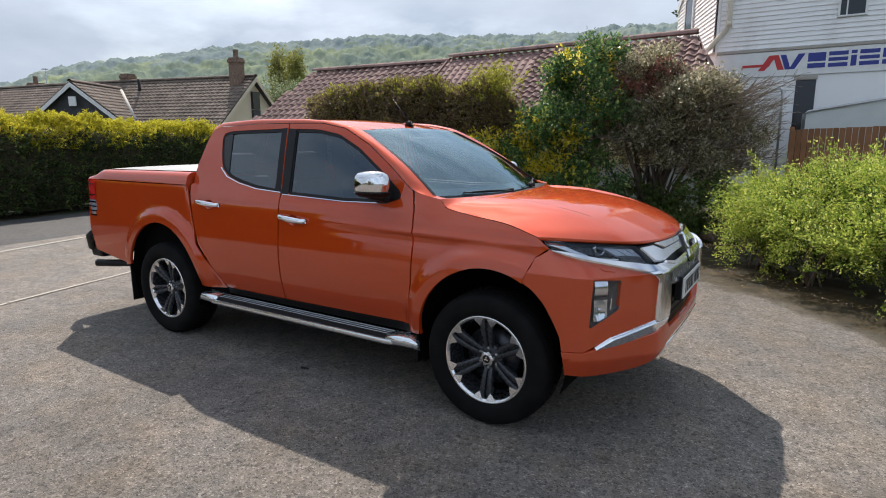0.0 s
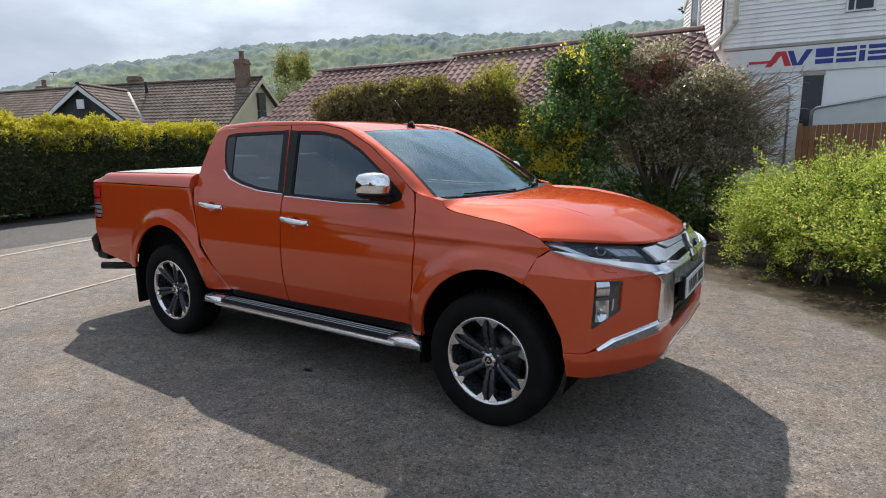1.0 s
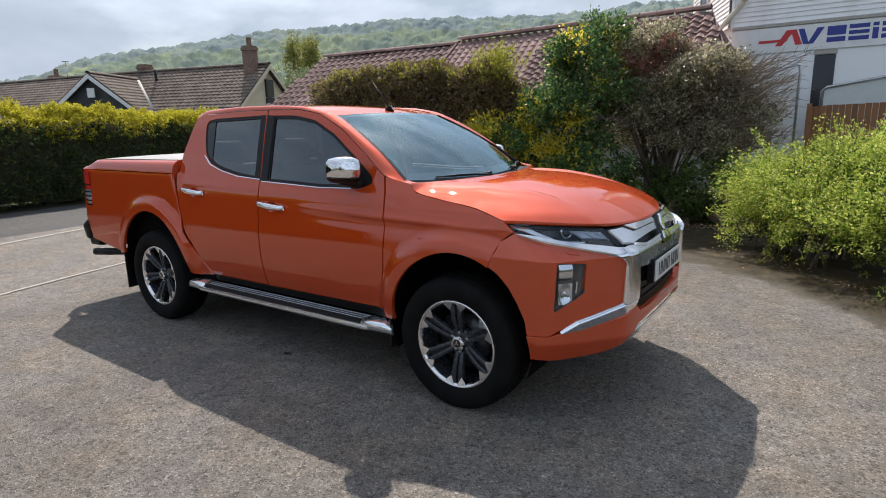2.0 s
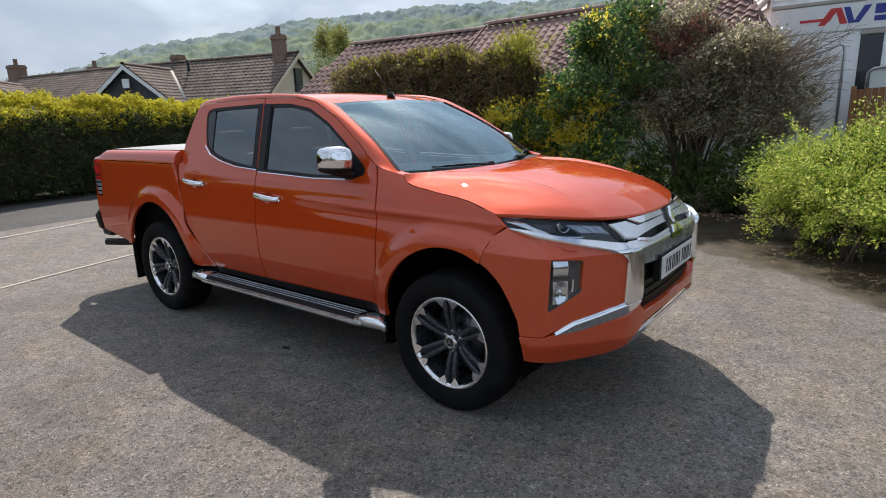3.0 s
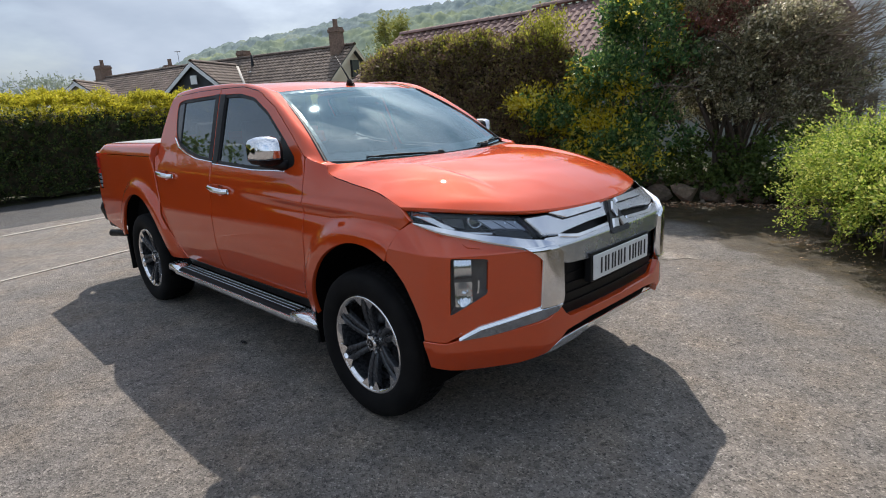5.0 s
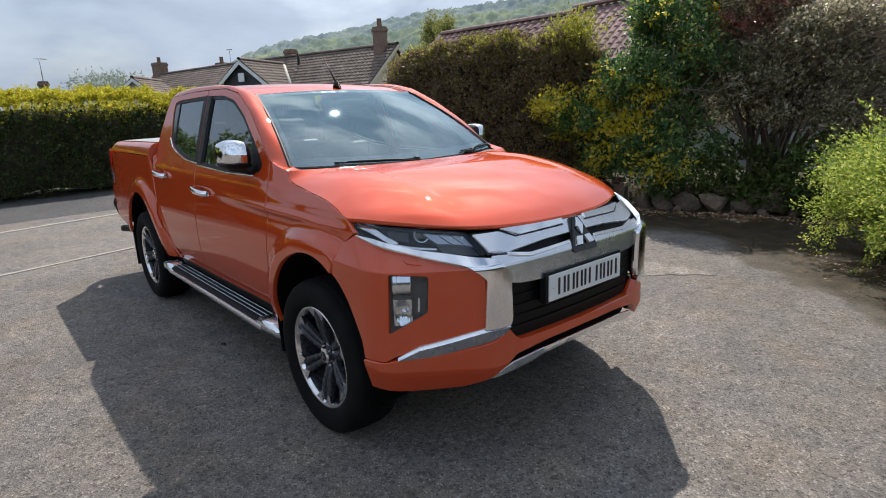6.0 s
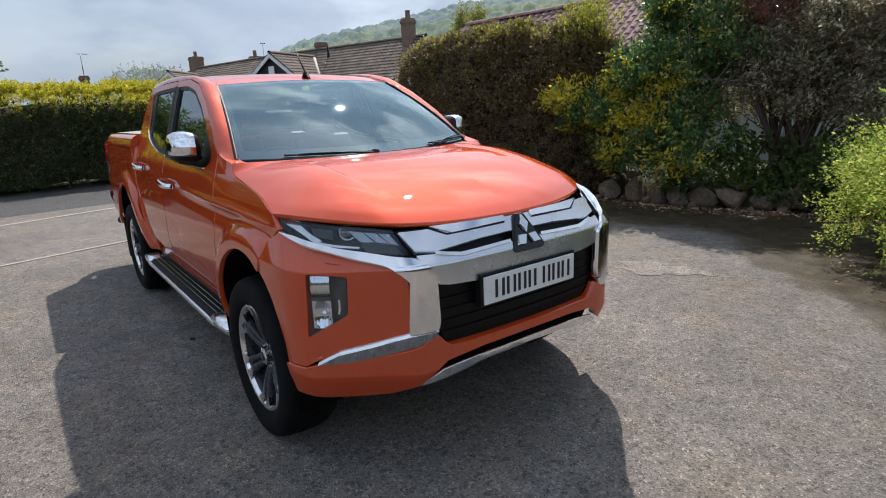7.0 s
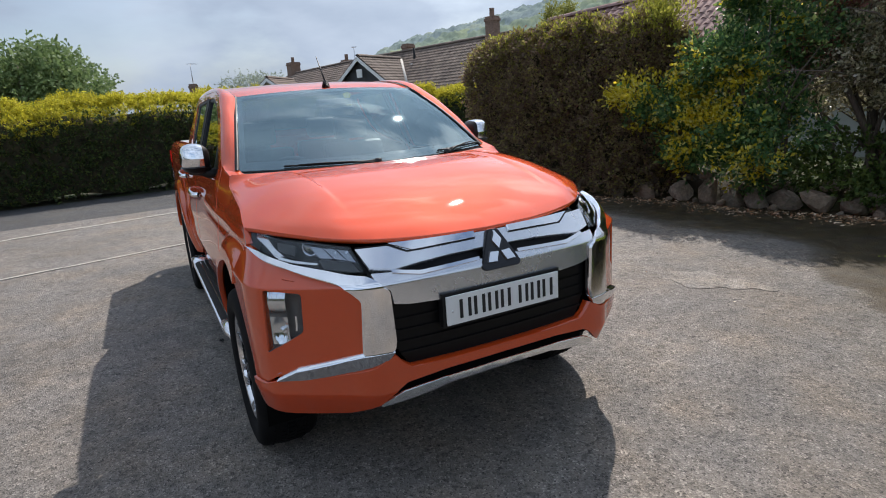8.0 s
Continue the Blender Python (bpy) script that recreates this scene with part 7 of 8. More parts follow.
def tv_aerial(x, y, z0, z1, heading=0.4):
    a = thing("tv_aerial", "thin grey television aerial on a pole", "aerial")
    v, f = tube([(x, y, z0), (x, y, z1)], 0.022, 6)
    child("pole", mesh_of("pole", v, f, GALV), a)
    d = Vector((math.cos(heading), math.sin(heading), 0.05))
    v, f = tube([Vector((x, y, z1)) - d * 0.25, Vector((x, y, z1)) + d * 0.75], 0.016, 6)
    child("boom", mesh_of("boom", v, f, GALV), a)
    s = Vector((-d.y, d.x, 0))
    for k in range(7):
        c = Vector((x, y, z1)) + d * (-0.2 + 0.14 * k)
        v, f = tube([c - s * 0.16, c + s * 0.16], 0.008, 4)
        child("element", mesh_of("element", v, f, GALV), a)


def gable_house(name, label, ridge_a, ridge_b, run, drop, wall_mat, tile, tiles_wide=0.26, ground_z=-0.5, verge=0.25, board=None):
    """A gabled house: ridge from a to b at one height, slopes of the given run and drop on both sides."""
    h = thing(name, label, "house")
    a, b = Vector(ridge_a), Vector(ridge_b)
    d = (b - a).normalized()
    s = Vector((d.y, -d.x, 0)).normalized()
    cols, rws = int((b - a).length / tiles_wide), int(math.hypot(run, drop) / 0.23)
    for sg in (1, -1):
        dn = s * run * sg - Vector((0, 0, drop))
        slab("roof_deck", [a, b, b + dn, a + dn] if sg > 0 else [b, a, a + dn, b + dn], 0.1, DARKCLAD, h)
        child("roof", tile_field(a + Vector((0, 0, 0.02)), b - a, dn, cols, rws, tile, "roof", 0.03), h, "brown concrete tiled roof")
    ridge_caps(h, a + Vector((0, 0, 0.04)), b + Vector((0, 0, 0.04)), tile)
    body = [(a + d * verge), (b - d * verge)]
    run2, drop2 = run * 0.93, drop * 0.93
    for e, o in ((body[0], -1), (body[1], 1)):
        c = [e + Vector((0, 0, -0.14)), e + s * run2 + Vector((0, 0, -drop2 - 0.14)), Vector(((e + s * run2).x, (e + s * run2).y, ground_z)), Vector(((e - s * run2).x, (e - s * run2).y, ground_z)), e - s * run2 + Vector((0, 0, -drop2 - 0.14))]
        slab("gable_wall", c if o > 0 else c[::-1], 0.2, wall_mat, h)
        for sg in (1, -1):
            p0 = e + d * o * (verge + 0.04) + Vector((0, 0, 0.0))
            p1 = p0 + s * run * sg - Vector((0, 0, drop))
            q = Vector((0, 0, -0.20))
            slab("bargeboard", [p0, p1, p1 + q, p0 + q] if o * sg > 0 else [p1, p0, p0 + q, p1 + q], 0.03, board or WHITEPAINT, h, "painted bargeboard")
    for sg in (1, -1):
        p, q = body[0] + s * run2 * sg, body[1] + s * run2 * sg
        prism("wall", (p.x, p.y), (q.x, q.y), 0.15, ground_z, a.z - drop2 - 0.1, wall_mat, h)
    return h, d, s


# bungalow with a dark gabled wing, beyond the golden hedge
wing, wd, wsd = gable_house("house", "bungalow wing with a dark gable and white bargeboards", (-24.4, 9.35, 4.10), (-28.2, 15.2, 4.10), 2.3, 1.85, DARKCLAD, GREYTILE)
e = Vector((-24.4, 9.35, 0)) + wd * 0.2
part("gable_vent", box_bm((-0.16, -0.03, -0.2), (0.16, 0.03, 0.2), 0.01), WHITEPAINT, wing, "small white gable vent").matrix_basis = Matrix.Translation((e.x + 0.15 * 0.5, e.y - 0.12, 3.30)) @ Matrix.Rotation(math.atan2(wsd.y, wsd.x), 4, "Z")
main, md, ms = gable_house("house", "bungalow with a brown tiled roof and cream gable wall", (-29.5, 12.45, 4.50), (-19.4, 15.15, 4.50), 3.3, 2.75, CREAMWALL, GREYTILE, board=CREAMWALL)
chimney(main, -20.05, 14.62, 3.4, 5.35, 0.52, 0.45, True, 0.26)
chimney(main, -27.0, 13.4, 4.2, 4.95, 0.5, 0.5, False, 0.26)
g = Vector((-19.4, 15.15, 0)) - md * 0.25
for k, (z0, z1, mat) in enumerate(((3.05, 3.85, WINDOWDARK), (2.3, 3.02, DARKCLAD))):
    part("gable_window", box_bm((-0.27, -0.06, z0), (0.27, 0.06, z1), 0.01, 1), mat, main, "dark gable window").matrix_basis = Matrix.Translation((g.x + 0.03, g.y + 0.15, 0)) @ Matrix.Rotation(math.atan2(ms.y, ms.x), 4, "Z")
v, f = tube([(-25.2, 12.9, 3.3), (-25.2, 12.9, 4.55)], 0.07, 10)
child("vent_pipe", mesh_of("vent_pipe", v, f, TRIM), main, "black roof vent pipe")
part("lead_flashing", box_bm((-25.5, 12.55, 3.55), (-24.95, 12.95, 3.75), 0.05), MORTAR, main)
v, f = tube([(-26.35, 12.62, 4.05), (-25.03, 12.13, 3.36), (-23.46, 11.55, 2.56)], 0.085, 6)
child("valley_mortar", mesh_of("valley_mortar", v, f, MORTAR), main, "pale mortared roof valley")

far_h, fd_, fs_ = gable_house("house", "distant bungalow with a low brown tiled roof", (-41.2, 9.95, 4.42), (-29.6, 11.85, 4.42), 3.4, 2.5, CREAMWALL, GREYTILE)
chimney(far_h, -40.3, 10.15, 3.6, 5.25, 0.85, 0.7, True, 0.16)
chimney(far_h, -34.2, 12.2, 3.4, 4.80, 0.6, 0.6, True, 0.16)
far2, _, _ = gable_house("house", "small distant gabled roof end", (-32.5, 6.45, 3.76), (-36.0, 8.9, 3.76), 1.9, 1.5, CREAMWALL, GREYTILE)
tv_aerial(-34.5, 12.9, 4.0, 5.65, 2.8)
lone = thing("house", "distant roof ridge with a brick chimney beyond the hedge", "house")
chimney(lone, -33.0, 2.35, -0.5, 3.62, 0.42, 0.42, False)
tv_aerial(-33.2, 2.4, 3.6, 4.75, 2.6)

# long low house with clay pantiles behind the planting
pan = thing("house", "low house with a weathered red-brown pantile roof", "house")
RA, RB, RC = Vector((-12.6, 12.1, 3.98)), Vector((-6.75, 12.0, 3.90)), Vector((0.25, 12.0, 3.93))


def hip_clip_right(u, v):
    return u < 0.86 + 0.14 * v


def hip_clip_left(u, v):
    return u > 0.114 * (1 - v)


DN = Vector((0.0, -2.6, -1.95))
slab("roof_deck", [RB + Vector((0, 0, 0.1)), RC + Vector((0, 0, 0.1)), RC + Vector((1.1, 0, 0.1)) + DN, RB + Vector((0, 0, 0.1)) + DN], 0.15, PANTILE, pan)
slab("roof_deck", [RA - Vector((0, 0, 0.02)), RB - Vector((0, 0, 0.02)), RB - Vector((0, 0, 0.02)) + DN, RA - Vector((0.75, 0, 0.02)) + DN], 0.15, DARKCLAD, pan)
slab("roof_deck", [RC + Vector((0, 0, 0.1)), RA, RA + Vector((-0.75, 2.6, -1.95)), RC + Vector((1.1, 2.6, -1.95))], 0.15, PANTILE, pan)
prism("wall", (-13.2, 9.75), (1.1, 9.75), 0.2, -0.1, 2.25, SHADEWALL, pan, "pale rendered house wall darkened for deep shade and dirt")
prism("wall", (1.1, 9.75), (1.1, 14.2), 0.2, -0.1, 2.25, SHADEWALL, pan)
prism("wall", (1.1, 14.2), (-13.2, 14.2), 0.2, -0.1, 2.25, WHITEWALL, pan)
prism("wall", (-13.2, 14.2), (-13.2, 9.75), 0.2, -0.1, 2.25, WHITEWALL, pan)
slab("verge", [RB + Vector((-0.02, 0, 0.16)), RB + Vector((-0.02, 0, 0.16)) + DN, RB + Vector((-0.02, 0, 0.0)) + DN, RB + Vector((-0.02, 0, 0.0))], 0.05, PANTILE, pan)
slab("bargeboard", [RC + Vector((0.02, 0, 0.12)), RC + Vector((0.02, 0, -0.08)), RC + Vector((1.12, 0, -0.08)) + DN, RC + Vector((1.12, 0, 0.12)) + DN], 0.03, PANTILE, pan)
ridge_caps(pan, RB + Vector((0, 0, 0.16)), RC + Vector((0, 0, 0.16)), PANTILE, 0.12, 0.4)
ridge_caps(pan, RA + Vector((0, 0, 0.06)), RB + Vector((0, 0, 0.04)), PANTILE, 0.12, 0.4)

# white boarded building with a painted fascia
YB = 13.3
shop = thing("building", "white boarded commercial building with a painted fascia sign", "building")
prism("wall", (0.55, YB), (9.5, YB), 0.3, -0.3, 3.75, WHITEWALL, shop, "smooth white rendered lower wall")
prism("upper_wall", (0.6, YB + 0.06), (9.5, YB + 0.06), 0.25, 3.75, 7.2, WHITEWALL, shop)
prism("wall", (9.5, YB), (9.5, YB + 9), 0.25, -0.3, 7.2, WHITEWALL, shop)
prism("wall", (0.55, YB + 9), (9.5, YB + 9), 0.25, -0.3, 7.2, WHITEWALL, shop)
for k in range(31):
    z = 3.79 + 0.11 * k
    for x0, x1 in (((0.52, 3.05), (3.62, 9.5)) if 4.32 < z < 5.2 else ((0.52, 9.5),)):
        child("weatherboard", mesh_of("weatherboard", [(x0, YB + 0.02, z), (x1, YB + 0.02, z), (x1, YB + 0.045, z + 0.114), (x0, YB + 0.045, z + 0.114), (x0, YB + 0.06, z), (x1, YB + 0.06, z)], [(0, 1, 2, 3), (4, 5, 1, 0)], CLAD, smooth=False), shop)
# boarded side wall, running back under a falling verge
SW_A, SW_B = Vector((0.52, YB + 0.04, 0)), Vector((-1.25, YB + 4.3, 0))
SW_D = (SW_B - SW_A).normalized()
SW_N = Vector((-SW_D.y, SW_D.x, 0))
SW_L = (SW_B - SW_A).length


def verge_z(t):
    return 7.9 - 2.15 * t / SW_L


slab("side_wall", [SW_A + Vector((0, 0, -0.3)), SW_A + Vector((0, 0, verge_z(0))), SW_B + Vector((0, 0, verge_z(SW_L))), SW_B + Vector((0, 0, -0.3))], 0.06, WHITEWALL, shop)
for k in range(36):
    z = 3.79 + 0.11 * k
    end = min(SW_L, max(0.1, (7.9 - z) / 2.15 * SW_L))
    p0, p1, up_ = SW_A + Vector((0, 0, z)), SW_A + SW_D * end + Vector((0, 0, z)), Vector((0, 0, 0.114))
    o0, o1 = SW_N * 0.10, SW_N * 0.075
    child("weatherboard", mesh_of("weatherboard", [p0 + o0, p1 + o0, p1 + o1 + up_, p0 + o1 + up_, p0 + SW_N * 0.06, p1 + SW_N * 0.06], [(0, 1, 2, 3), (4, 5, 1, 0)], CLAD, smooth=False), shop)
va, vb = SW_A + SW_N * 0.13 + Vector((0, 0, verge_z(0))), SW_B + SW_N * 0.13 + Vector((0, 0, verge_z(SW_L)))
slab("bargeboard", [va + Vector((0, 0, 0.1)), vb + Vector((0, 0, 0.1)), vb - Vector((0, 0, 0.12)), va - Vector((0, 0, 0.12))], 0.03, WHITEPAINT, shop, "white painted bargeboard")
part("corner_board", box_bm((0.49, YB - 0.005, 3.76), (0.56, YB + 0.06, 7.2), 0.005, 1), WHITEPAINT, shop)
for x0, x1, z0, z1 in ((3.10, 3.57, 4.40, 5.15),):
    wdw = part("window", box_bm((x0, YB + 0.03, z0), (x1, YB + 0.05, z1)), WINDOWDARK, shop, "dark upper window in a white frame")
    for lo, hi in (((x0 - 0.05, YB - 0.01, z0 - 0.04), (x1 + 0.05, YB + 0.06, z0)), ((x0 - 0.05, YB, z1), (x1 + 0.05, YB + 0.06, z1 + 0.05)), ((x0 - 0.05, YB, z0), (x0, YB + 0.06, z1)), ((x1, YB, z0), (x1 + 0.05, YB + 0.06, z1)), ((x0 + 0.11, YB + 0.01, z0), (x0 + 0.14, YB + 0.04, z1))):
        part("window_frame", box_bm(lo, hi, 0.006, 1), WHITEPAINT, wdw)
part("fascia_ledge", box_bm((0.55, YB - 0.05, 3.70), (9.5, YB + 0.02, 3.77), 0.01, 1), CONCRETE, shop)
sign = part("fascia_sign", box_bm((0.62, YB - 0.035, 3.10), (9.4, YB - 0.002, 3.69), 0.008, 1), WHITEPAINT, shop, "white fascia painted with red and blue shapes")


def sign_shape(pts, mat, proud=0.0):
    v = [(x, YB - 0.037, z) for x, z in pts] + [(x, YB - 0.040 - proud, z) for x, z in pts]
    m = len(pts)
    f = [tuple(range(m, 2 * m))] + [(i, (i + 1) % m, m + (i + 1) % m, m + i) for i in range(m)]
    child("sign_shape", mesh_of("sign_shape", v, f, mat, smooth=False), sign)


sign_shape([(1.16, 3.34), (1.75, 3.34), (1.78, 3.40), (1.16, 3.40)], SIGNRED, 0.004)
sign_shape([(1.52, 3.25), (1.66, 3.25), (1.92, 3.60), (1.74, 3.60)], SIGNRED, 0.002)
sign_shape([(1.82, 3.60), (1.94, 3.60), (2.08, 3.25), (1.94, 3.25)], SIGNRED)
sign_shape([(1.98, 3.60), (2.10, 3.60), (2.22, 3.25), (2.10, 3.25)], SIGNBLUE)
sign_shape([(2.18, 3.25), (2.30, 3.25), (2.50, 3.60), (2.36, 3.60)], SIGNBLUE)
xx = 2.56
for wd_, hs in ((0.36, ((3.25, 3.36), (3.40, 3.60))), (0.38, ((3.25, 3.34), (3.385, 3.465), (3.51, 3.60))), (0.11, ((3.25, 3.49), (3.525, 3.60))), (0.37, ((3.25, 3.34), (3.385, 3.465), (3.51, 3.60))), (0.38, ((3.25, 3.35), (3.40, 3.60))), (0.38, ((3.25, 3.42), (3.46, 3.60))), (0.38, ((3.25, 3.34), (3.385, 3.465), (3.51, 3.60)))):
    for z0, z1 in hs:
        sign_shape([(xx, z0), (xx + wd_, z0), (xx + wd_, z1), (xx, z1)], SIGNBLUE)
    xx += wd_ + 0.055
door = part("doorway", box_bm((2.36, YB - 0.02, 0.6), (2.78, YB + 0.01, 2.98), 0.01, 1), WINDOWDARK, shop, "dark narrow doorway")
part("lintel", box_bm((2.34, YB - 0.03, 2.985), (2.80, YB, 3.09), 0.01, 1), CONCRETE, shop)
v, f = tube([(0.78, YB - 0.10, 7.2), (0.78, YB - 0.10, 4.45), (0.74, YB - 0.10, 4.32), (0.22, YB - 0.12, 3.72), (0.12, YB - 0.14, 3.6)], 0.062, 12)
dp = child("downpipe", mesh_of("downpipe", v, f, PIPE), shop, "cream plastic downpipe with a slanting foot")
v, f = tube([(0.78, YB - 0.10, 4.36), (0.78, YB - 0.10, 4.50)], 0.075, 12)
child("pipe_collar", mesh_of("pipe_collar", v, f, PIPE), dp)
c = SW_A + SW_D * (SW_L * 0.62) + SW_N * 0.11
m = Matrix.Translation((c.x, c.y, 0)) @ Matrix.Rotation(math.atan2(SW_D.y, SW_D.x), 4, "Z")
side_w = part("window", box_bm((-0.45, -0.01, 4.55), (0.45, 0.015, 5.75), 0.004, 1), WINDOWDARK, shop, "dark side window in a white frame")
side_w.matrix_basis = m
for x0, x1, z0, z1 in ((-0.53, -0.45, 4.5, 5.82), (0.45, 0.53, 4.5, 5.82), (-0.45, 0.45, 5.75, 5.82), (-0.45, 0.45, 4.48, 4.55)):
    part("window_frame", box_bm((x0, -0.012, z0), (x1, 0.035, z1), 0.004, 1), WHITEPAINT, side_w)

# tube-framed sheet and pale board before the building
fr = thing("mesh_panel", "tall galvanised tube-framed fence panel", "fence panel")
v, f = tube([(1.25, 12.5, 2.42), (2.06, 12.5, 2.76), (2.13, 12.5, 2.70), (2.15, 12.5, 2.55), (2.15, 12.5, 0.3)], 0.028, 8)
child("tube_frame", mesh_of("tube_frame", v, f, GALV), fr)
part("infill", box_bm((1.28, 12.52, 0.4), (2.12, 12.53, 2.40), 0.003, 1), WHITEPAINT, fr)
bd = thing("board", "pale green-white boarding in a metal tube frame", "board")
child("sheet", mesh_of("sheet", [(2.66, 12.3, 1.5), (6.4, 12.3, 1.5), (6.4, 12.3, 2.75), (2.66, 12.3, 2.17), (2.66, 12.33, 1.5), (6.4, 12.33, 1.5), (6.4, 12.33, 2.75), (2.66, 12.33, 2.17)], [(0, 1, 2, 3), (7, 6, 5, 4), (3, 2, 6, 7), (0, 3, 7, 4), (1, 0, 4, 5), (2, 1, 5, 6)], BOARDWHITE, smooth=False), bd)
v, f = tube([(2.62, 12.28, 1.5), (2.62, 12.28, 2.12), (2.70, 12.28, 2.20), (6.4, 12.28, 2.80)], 0.03, 8)
child("tube_frame", mesh_of("tube_frame", v, f, GALV), bd)

# orange boarded fence with posts
fence = thing("fence", "orange-brown vertical boarded garden fence", "fence")
fb = mesh_of("fence_board", [(0, 0, 0), (0.105, 0, 0), (0.105, 0.015, 0), (0, 0.008, 0), (0, 0, 1.0), (0.105, 0, 1.0), (0.105, 0.015, 1.0), (0, 0.008, 1.0)], [(0, 1, 5, 4), (2, 3, 7, 6), (4, 5, 6, 7), (1, 2, 6, 5), (3, 0, 4, 7)], FENCEWOOD, smooth=False)
for k in range(42):
    o = child("fence_board", fb, fence)
    x = 2.42 + 0.112 * k
    o.location, o.scale = (x, 11.6 - 0.02 * k, 0.3), (1, 1, 1.48 + 0.012 * rr.random() + 0.0035 * k)
for x in (2.4, 4.2, 6.0):
    part("fence_post", box_bm((x, 11.62, 0), (x + 0.09, 11.71, 1.85), 0.006, 1), FENCEWOOD, fence)
for x, y, h in ((1.42, 9.4, 1.42), (2.05, 8.2, 1.35)):
    ob = new("post", from_bm("post", box_bm((x - 0.05, y - 0.05, 0), (x + 0.05, y + 0.05, h), 0.008, 1), POSTWOOD))
    tagged(ob, "weathered grey timber post by the bushes", "post")


# ---- trees and hill ----
def tree(name, label, base, height, crown, mat, n, leaf, seed, trunk=0.14, sparse=False, reach=0.4):
    t_ = thing(name, label, "tree")
    r = np.random.RandomState(seed)
    b = Vector(base)
    top_ = b + Vector((0, 0, height * 0.9))
    ps = [tube([b, b.lerp(top_, 0.4) + Vector((0.1, 0.05, 0)), top_], trunk, 8, taper=[1.3, 0.9, 0.25])]
    s, ends = limbs((b.x, b.y, b.z + height * 0.25), 14, crown[0] * 0.55, height * 0.50, r, trunk * 0.4, sub=4)
    ps += s
    child("trunk", mesh_of("trunk", *joined(ps), BARK), t_)
    c = (b.x, b.y, b.z + height - crown[2])
    pts, dirs = [], []
    for k in range(14):
        o = np.clip(r.normal(size=3), -1.25, 1.25) * np.array(crown) * 0.42
        bb, d = blob(np.array(c) + o, np.array(crown) * r.uniform(0.3, 0.55), n // 14, r, seed + k, 0.4)
        p_, a_ = sprays(bb, d + np.array([0, 0, 0.2]), 7, leaf * 3.5, r, 0.6)
        pts.append(p_), dirs.append(a_)
    leaves("crown", np.concatenate(pts), leaf, mat, t_, r, 0.9, np.concatenate(dirs), 0.6)
    return t_


tree("tree", "tall slender tree in fresh yellow-green spring leaf", (-29.3, 25.5, -0.5), 9.0, (0.8, 0.8, 2.6), L_SPRING, 800, 0.12, 21, 0.12)
tree("tree", "tall slender tree in fresh yellow-green spring leaf", (-27.4, 25.2, -0.5), 8.3, (0.9, 0.9, 2.4), L_SPRING, 800, 0.12, 22, 0.1)
tree("tree", "rounded tree with pale blossom beside the roofs", (-24.2, 21.5, -0.5), 5.8, (1.3, 1.3, 1.1), L_BLOSSOM, 1100, 0.11, 23, 0.1)
tree("tree", "dense green tree rising beyond the golden hedge", (-20.0, -4.2, -0.3), 4.7, (2.9, 2.9, 1.7), L_TREE, 5000, 0.13, 24, 0.2)
tree("tree", "dense green tree rising beyond the golden hedge", (-22.5, -8.5, -0.3), 5.2, (3.2, 3.2, 1.9), L_TREE, 4600, 0.14, 27, 0.2)
tree("tree", "tall dark tree rising behind the golden hedge", (-15.2, -7.6, -0.2), 4.7, (2.0, 2.0, 1.4), L_TREE, 2000, 0.15, 28, 0.2)
tree("tree", "nearly bare grey tree far beyond the hedge", (-58.0, 10.5, -0.5), 6.3, (3.6, 3.6, 1.7), L_WOOD, 900, 0.16, 25, 0.2)
tree("tree", "dark evergreen tree behind the white building", (-1.5, 24.0, -0.5), 10.6, (0.9, 0.9, 2.6), L_DARKHEDGE, 900, 0.16, 26, 0.2)

HILL_EL = spline((70, 85, 101.5, 111.7, 122, 132.7, 142.6, 150, 155.6, 159.4, 162.6, 170, 180, 200), (8.0, 9.4, 9.6, 9.3, 9.3, 8.9, 7.9, 6.7, 5.5, 4.0, 3.4, 2.0, 0.9, 0.3))


def hill_at(az, r):
    crest = 330.0 * math.tan(radians(HILL_EL(az)))
    t = ease(110, 330, r)
    z = crest * (0.15 * t + 0.85 * t * t) if r <= 330 else crest - (r - 330) * 0.05
    z += 2.0 * noise.noise(Vector((az * 0.12, r * 0.02, 0.0))) * t
    a = radians(az)
    return (3.0 + r * math.cos(a), -3.0 + r * math.sin(a), z - 0.4)


hill_rows = [[hill_at(65 + 140 * i / 70, r) for i in range(71)] for r in (100, 130, 160, 190, 220, 250, 280, 305, 330, 360, 420)]
# the slope's own colour is greyed by haze as well
hillm = Mat("hazed_hill_grass", rough=1.0)
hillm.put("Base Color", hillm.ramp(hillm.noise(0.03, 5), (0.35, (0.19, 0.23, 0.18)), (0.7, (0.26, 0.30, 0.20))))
hill = tagged(new("hill", loft_mesh("hill", hill_rows, hillm.m)), "long wooded hillside with haze mixed into its colour", "hill", kind="structure")
woods = thing("woodland", "spring woodland covering the hillside, haze mixed into its colour", "woodland", kind="stuff")

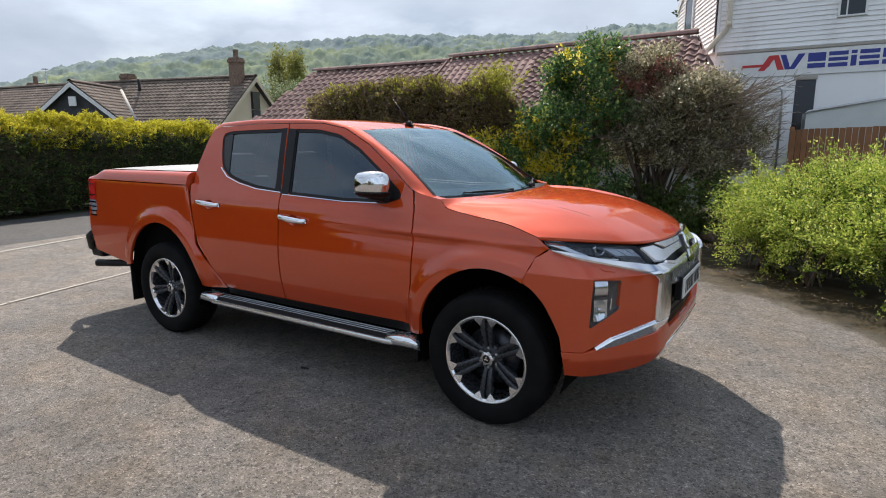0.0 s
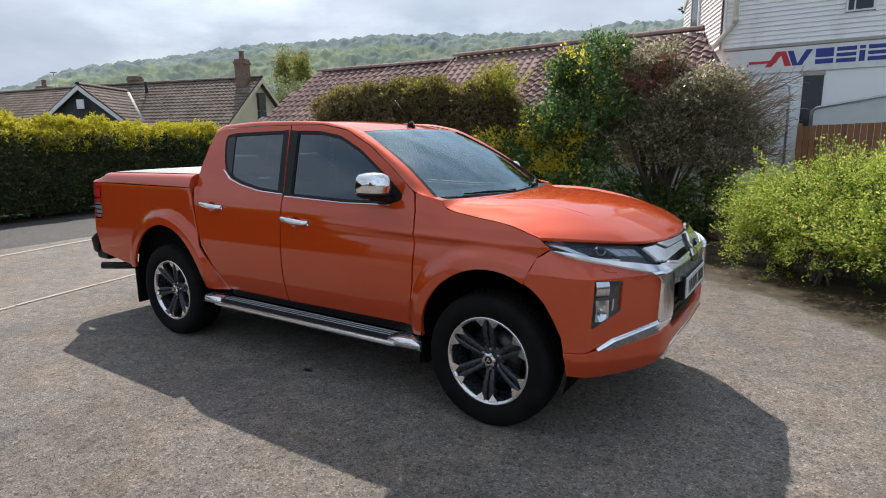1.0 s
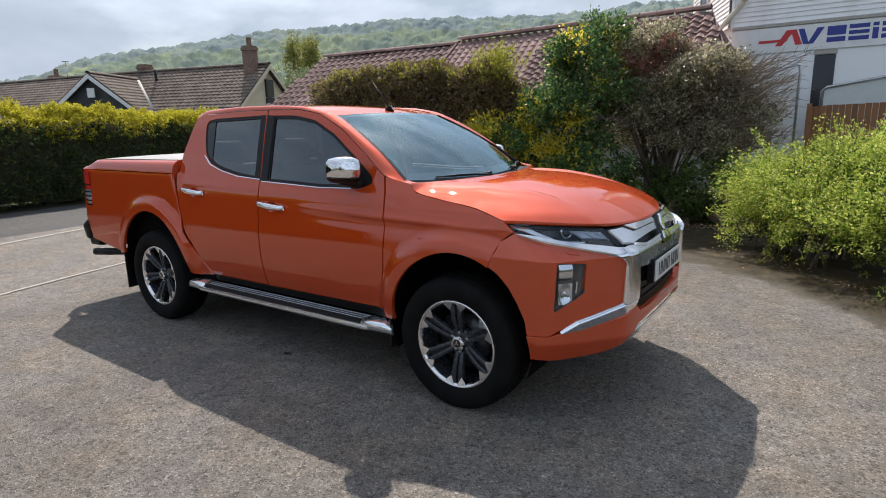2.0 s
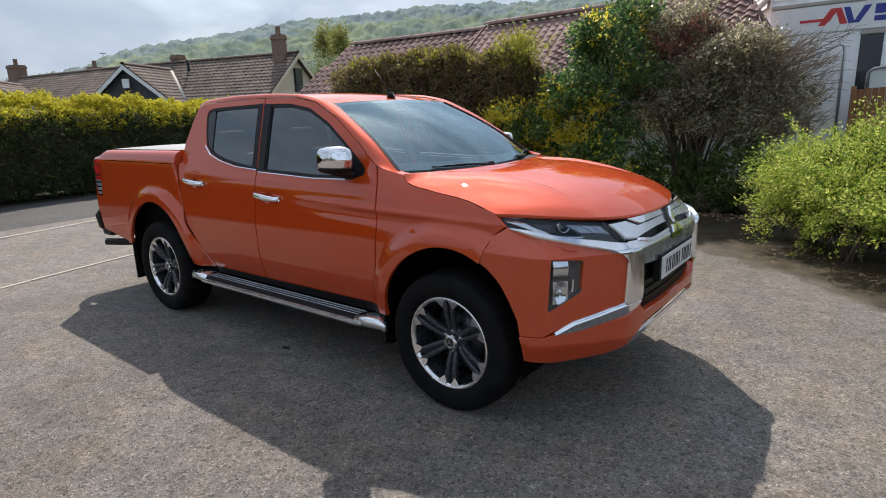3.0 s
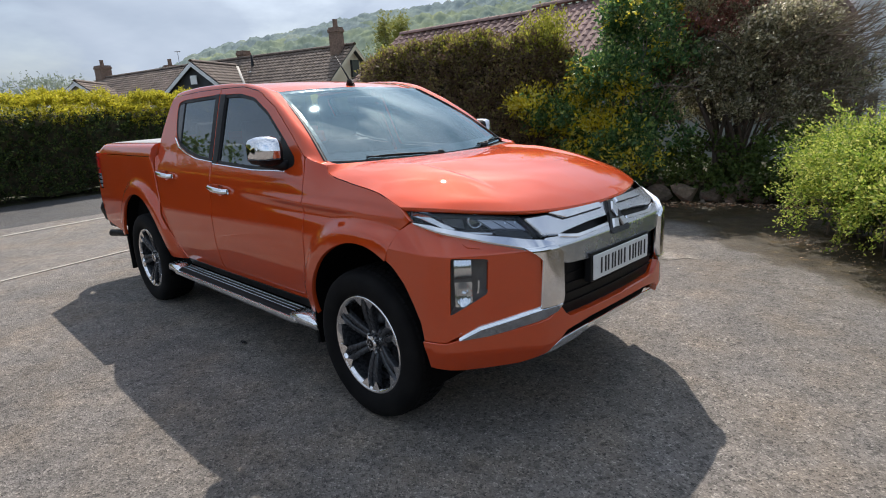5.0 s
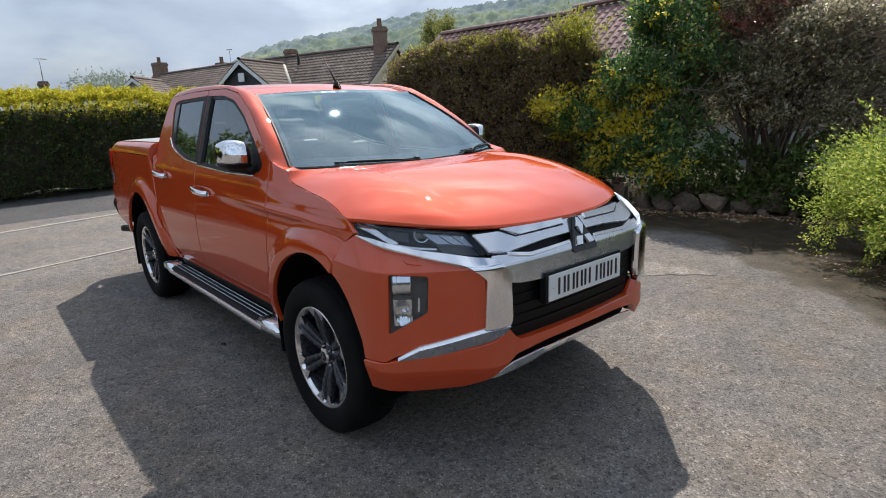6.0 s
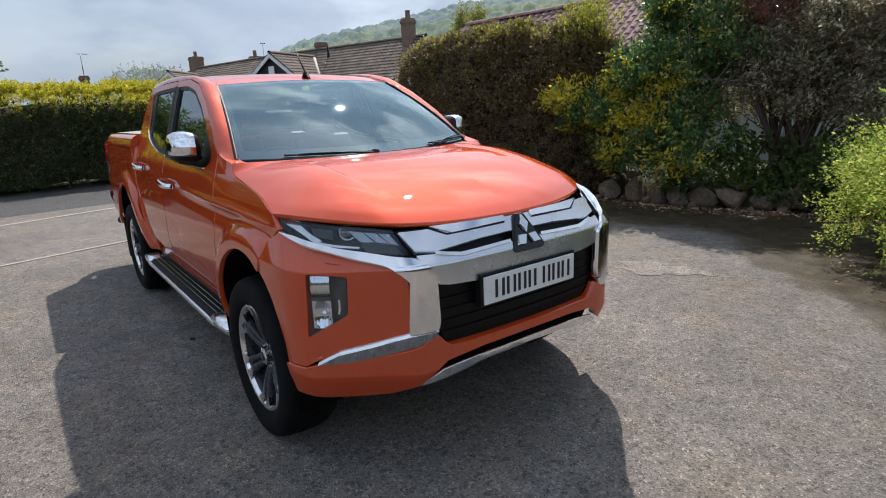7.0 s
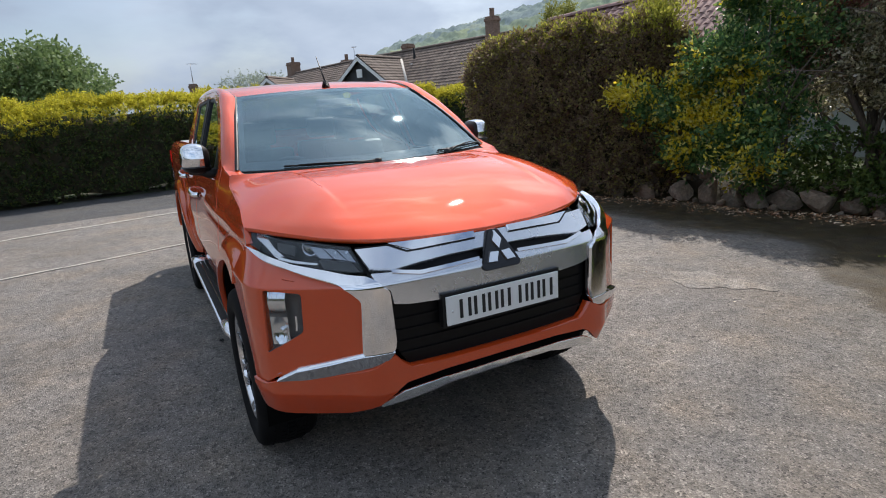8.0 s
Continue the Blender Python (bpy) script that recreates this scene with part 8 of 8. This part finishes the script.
def canopy(r0, r1, step, crest):
    """Closed treetops over the slope, rounded crowns with creases between; greyer, bluer haze-tinted woods past the
    crest radius.
    """
    rows_ = []
    k = int((r1 - r0) / step)
    for i in range(k + 1):
        rad = r0 + (r1 - r0) * i / k
        row = []
        for j in range(660):
            x, y, z = hill_at(95 + 78 * j / 659, rad)
            big = abs(noise.noise(Vector((x * 0.13, y * 0.13, 3.0))))
            small = abs(noise.noise(Vector((x * 0.34, y * 0.34, 9.0))))
            row.append((x, y, z + 1.0 + 4.2 * big**0.7 + 1.6 * small + 0.7 * noise.noise(Vector((x, y, 0.0)))))
        rows_.append(row)
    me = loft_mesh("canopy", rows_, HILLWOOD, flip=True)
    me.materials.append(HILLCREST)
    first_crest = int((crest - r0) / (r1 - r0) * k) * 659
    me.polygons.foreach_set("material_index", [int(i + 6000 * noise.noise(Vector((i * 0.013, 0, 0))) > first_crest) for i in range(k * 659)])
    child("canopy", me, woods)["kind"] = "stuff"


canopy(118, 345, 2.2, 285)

# ---- pantiles, one by one, nearest roof first ----
tile_v, tile_f = [], []
for end, lift in ((0.0, 0.0), (1.06, 0.048)):
    for u, h in ((0.0, 0.0), (0.15, 0.65), (0.34, 1.0), (0.55, 0.72), (0.78, 0.10), (1.03, 0.0)):
        tile_v.append((u, end, lift + 0.062 * h))
for u, h in ((0.0, 0.0), (0.15, 0.65), (0.34, 1.0), (0.55, 0.72), (0.78, 0.10), (1.03, 0.0)):
    tile_v.append((u, 1.06, 0.0 + 0.075 * h - 0.03))
for i in range(5):
    tile_f += [(i, i + 6, i + 7, i + 1), (6 + i, 12 + i, 13 + i, 7 + i)]
pantile = mesh_of("pantile", tile_v, tile_f, PANTILE, smooth=False)
DL = DN.length
left_tiles = child("left_roof", tile_field(RA - Vector((0.75, 0, 0)), Vector((RB.x - RA.x + 0.75, 0, 0)), DN, 22, 11, PANTILE, "left_roof", 0.055, clip=hip_clip_left), pan, "lower stretch of pantile roof")
left_tiles["kind"] = "stuff"
for o0, length, clip, rise in ((RB, RC.x - RB.x + 1.1, hip_clip_right, 0.13),):
    tw, th = 0.235, 0.235
    nc, nr = int(length / tw), int(DL / th)
    c0 = int(nc * 0.40)
    far_tiles = child("far_tiles", tile_field(o0 + Vector((0, 0.078, 0.104)), Vector((length * c0 / nc, 0, 0)), DN, c0, nr, PANTILE, "far_tiles", 0.06), pan)
    far_tiles["kind"] = "stuff"
    for row in range(nr):
        for c in range(c0, nc):
            if not clip((c + 0.5) / nc, (row + 0.5) / nr):
                continue
            ob = child("pantile", pantile, pan)
            yv = DN.normalized()
            xv = Vector((1, 0, 0))
            zv = yv.cross(xv) * -1
            if zv.z < 0:
                zv = -zv
            pt = o0 + xv * (c * length / nc) + yv * (row * th) + zv * (rise + rr.uniform(-0.004, 0.006))
            m = Matrix((xv * (length / nc), yv * th, zv)).transposed().to_4x4()
            m.translation = pt
            ob.matrix_basis = m
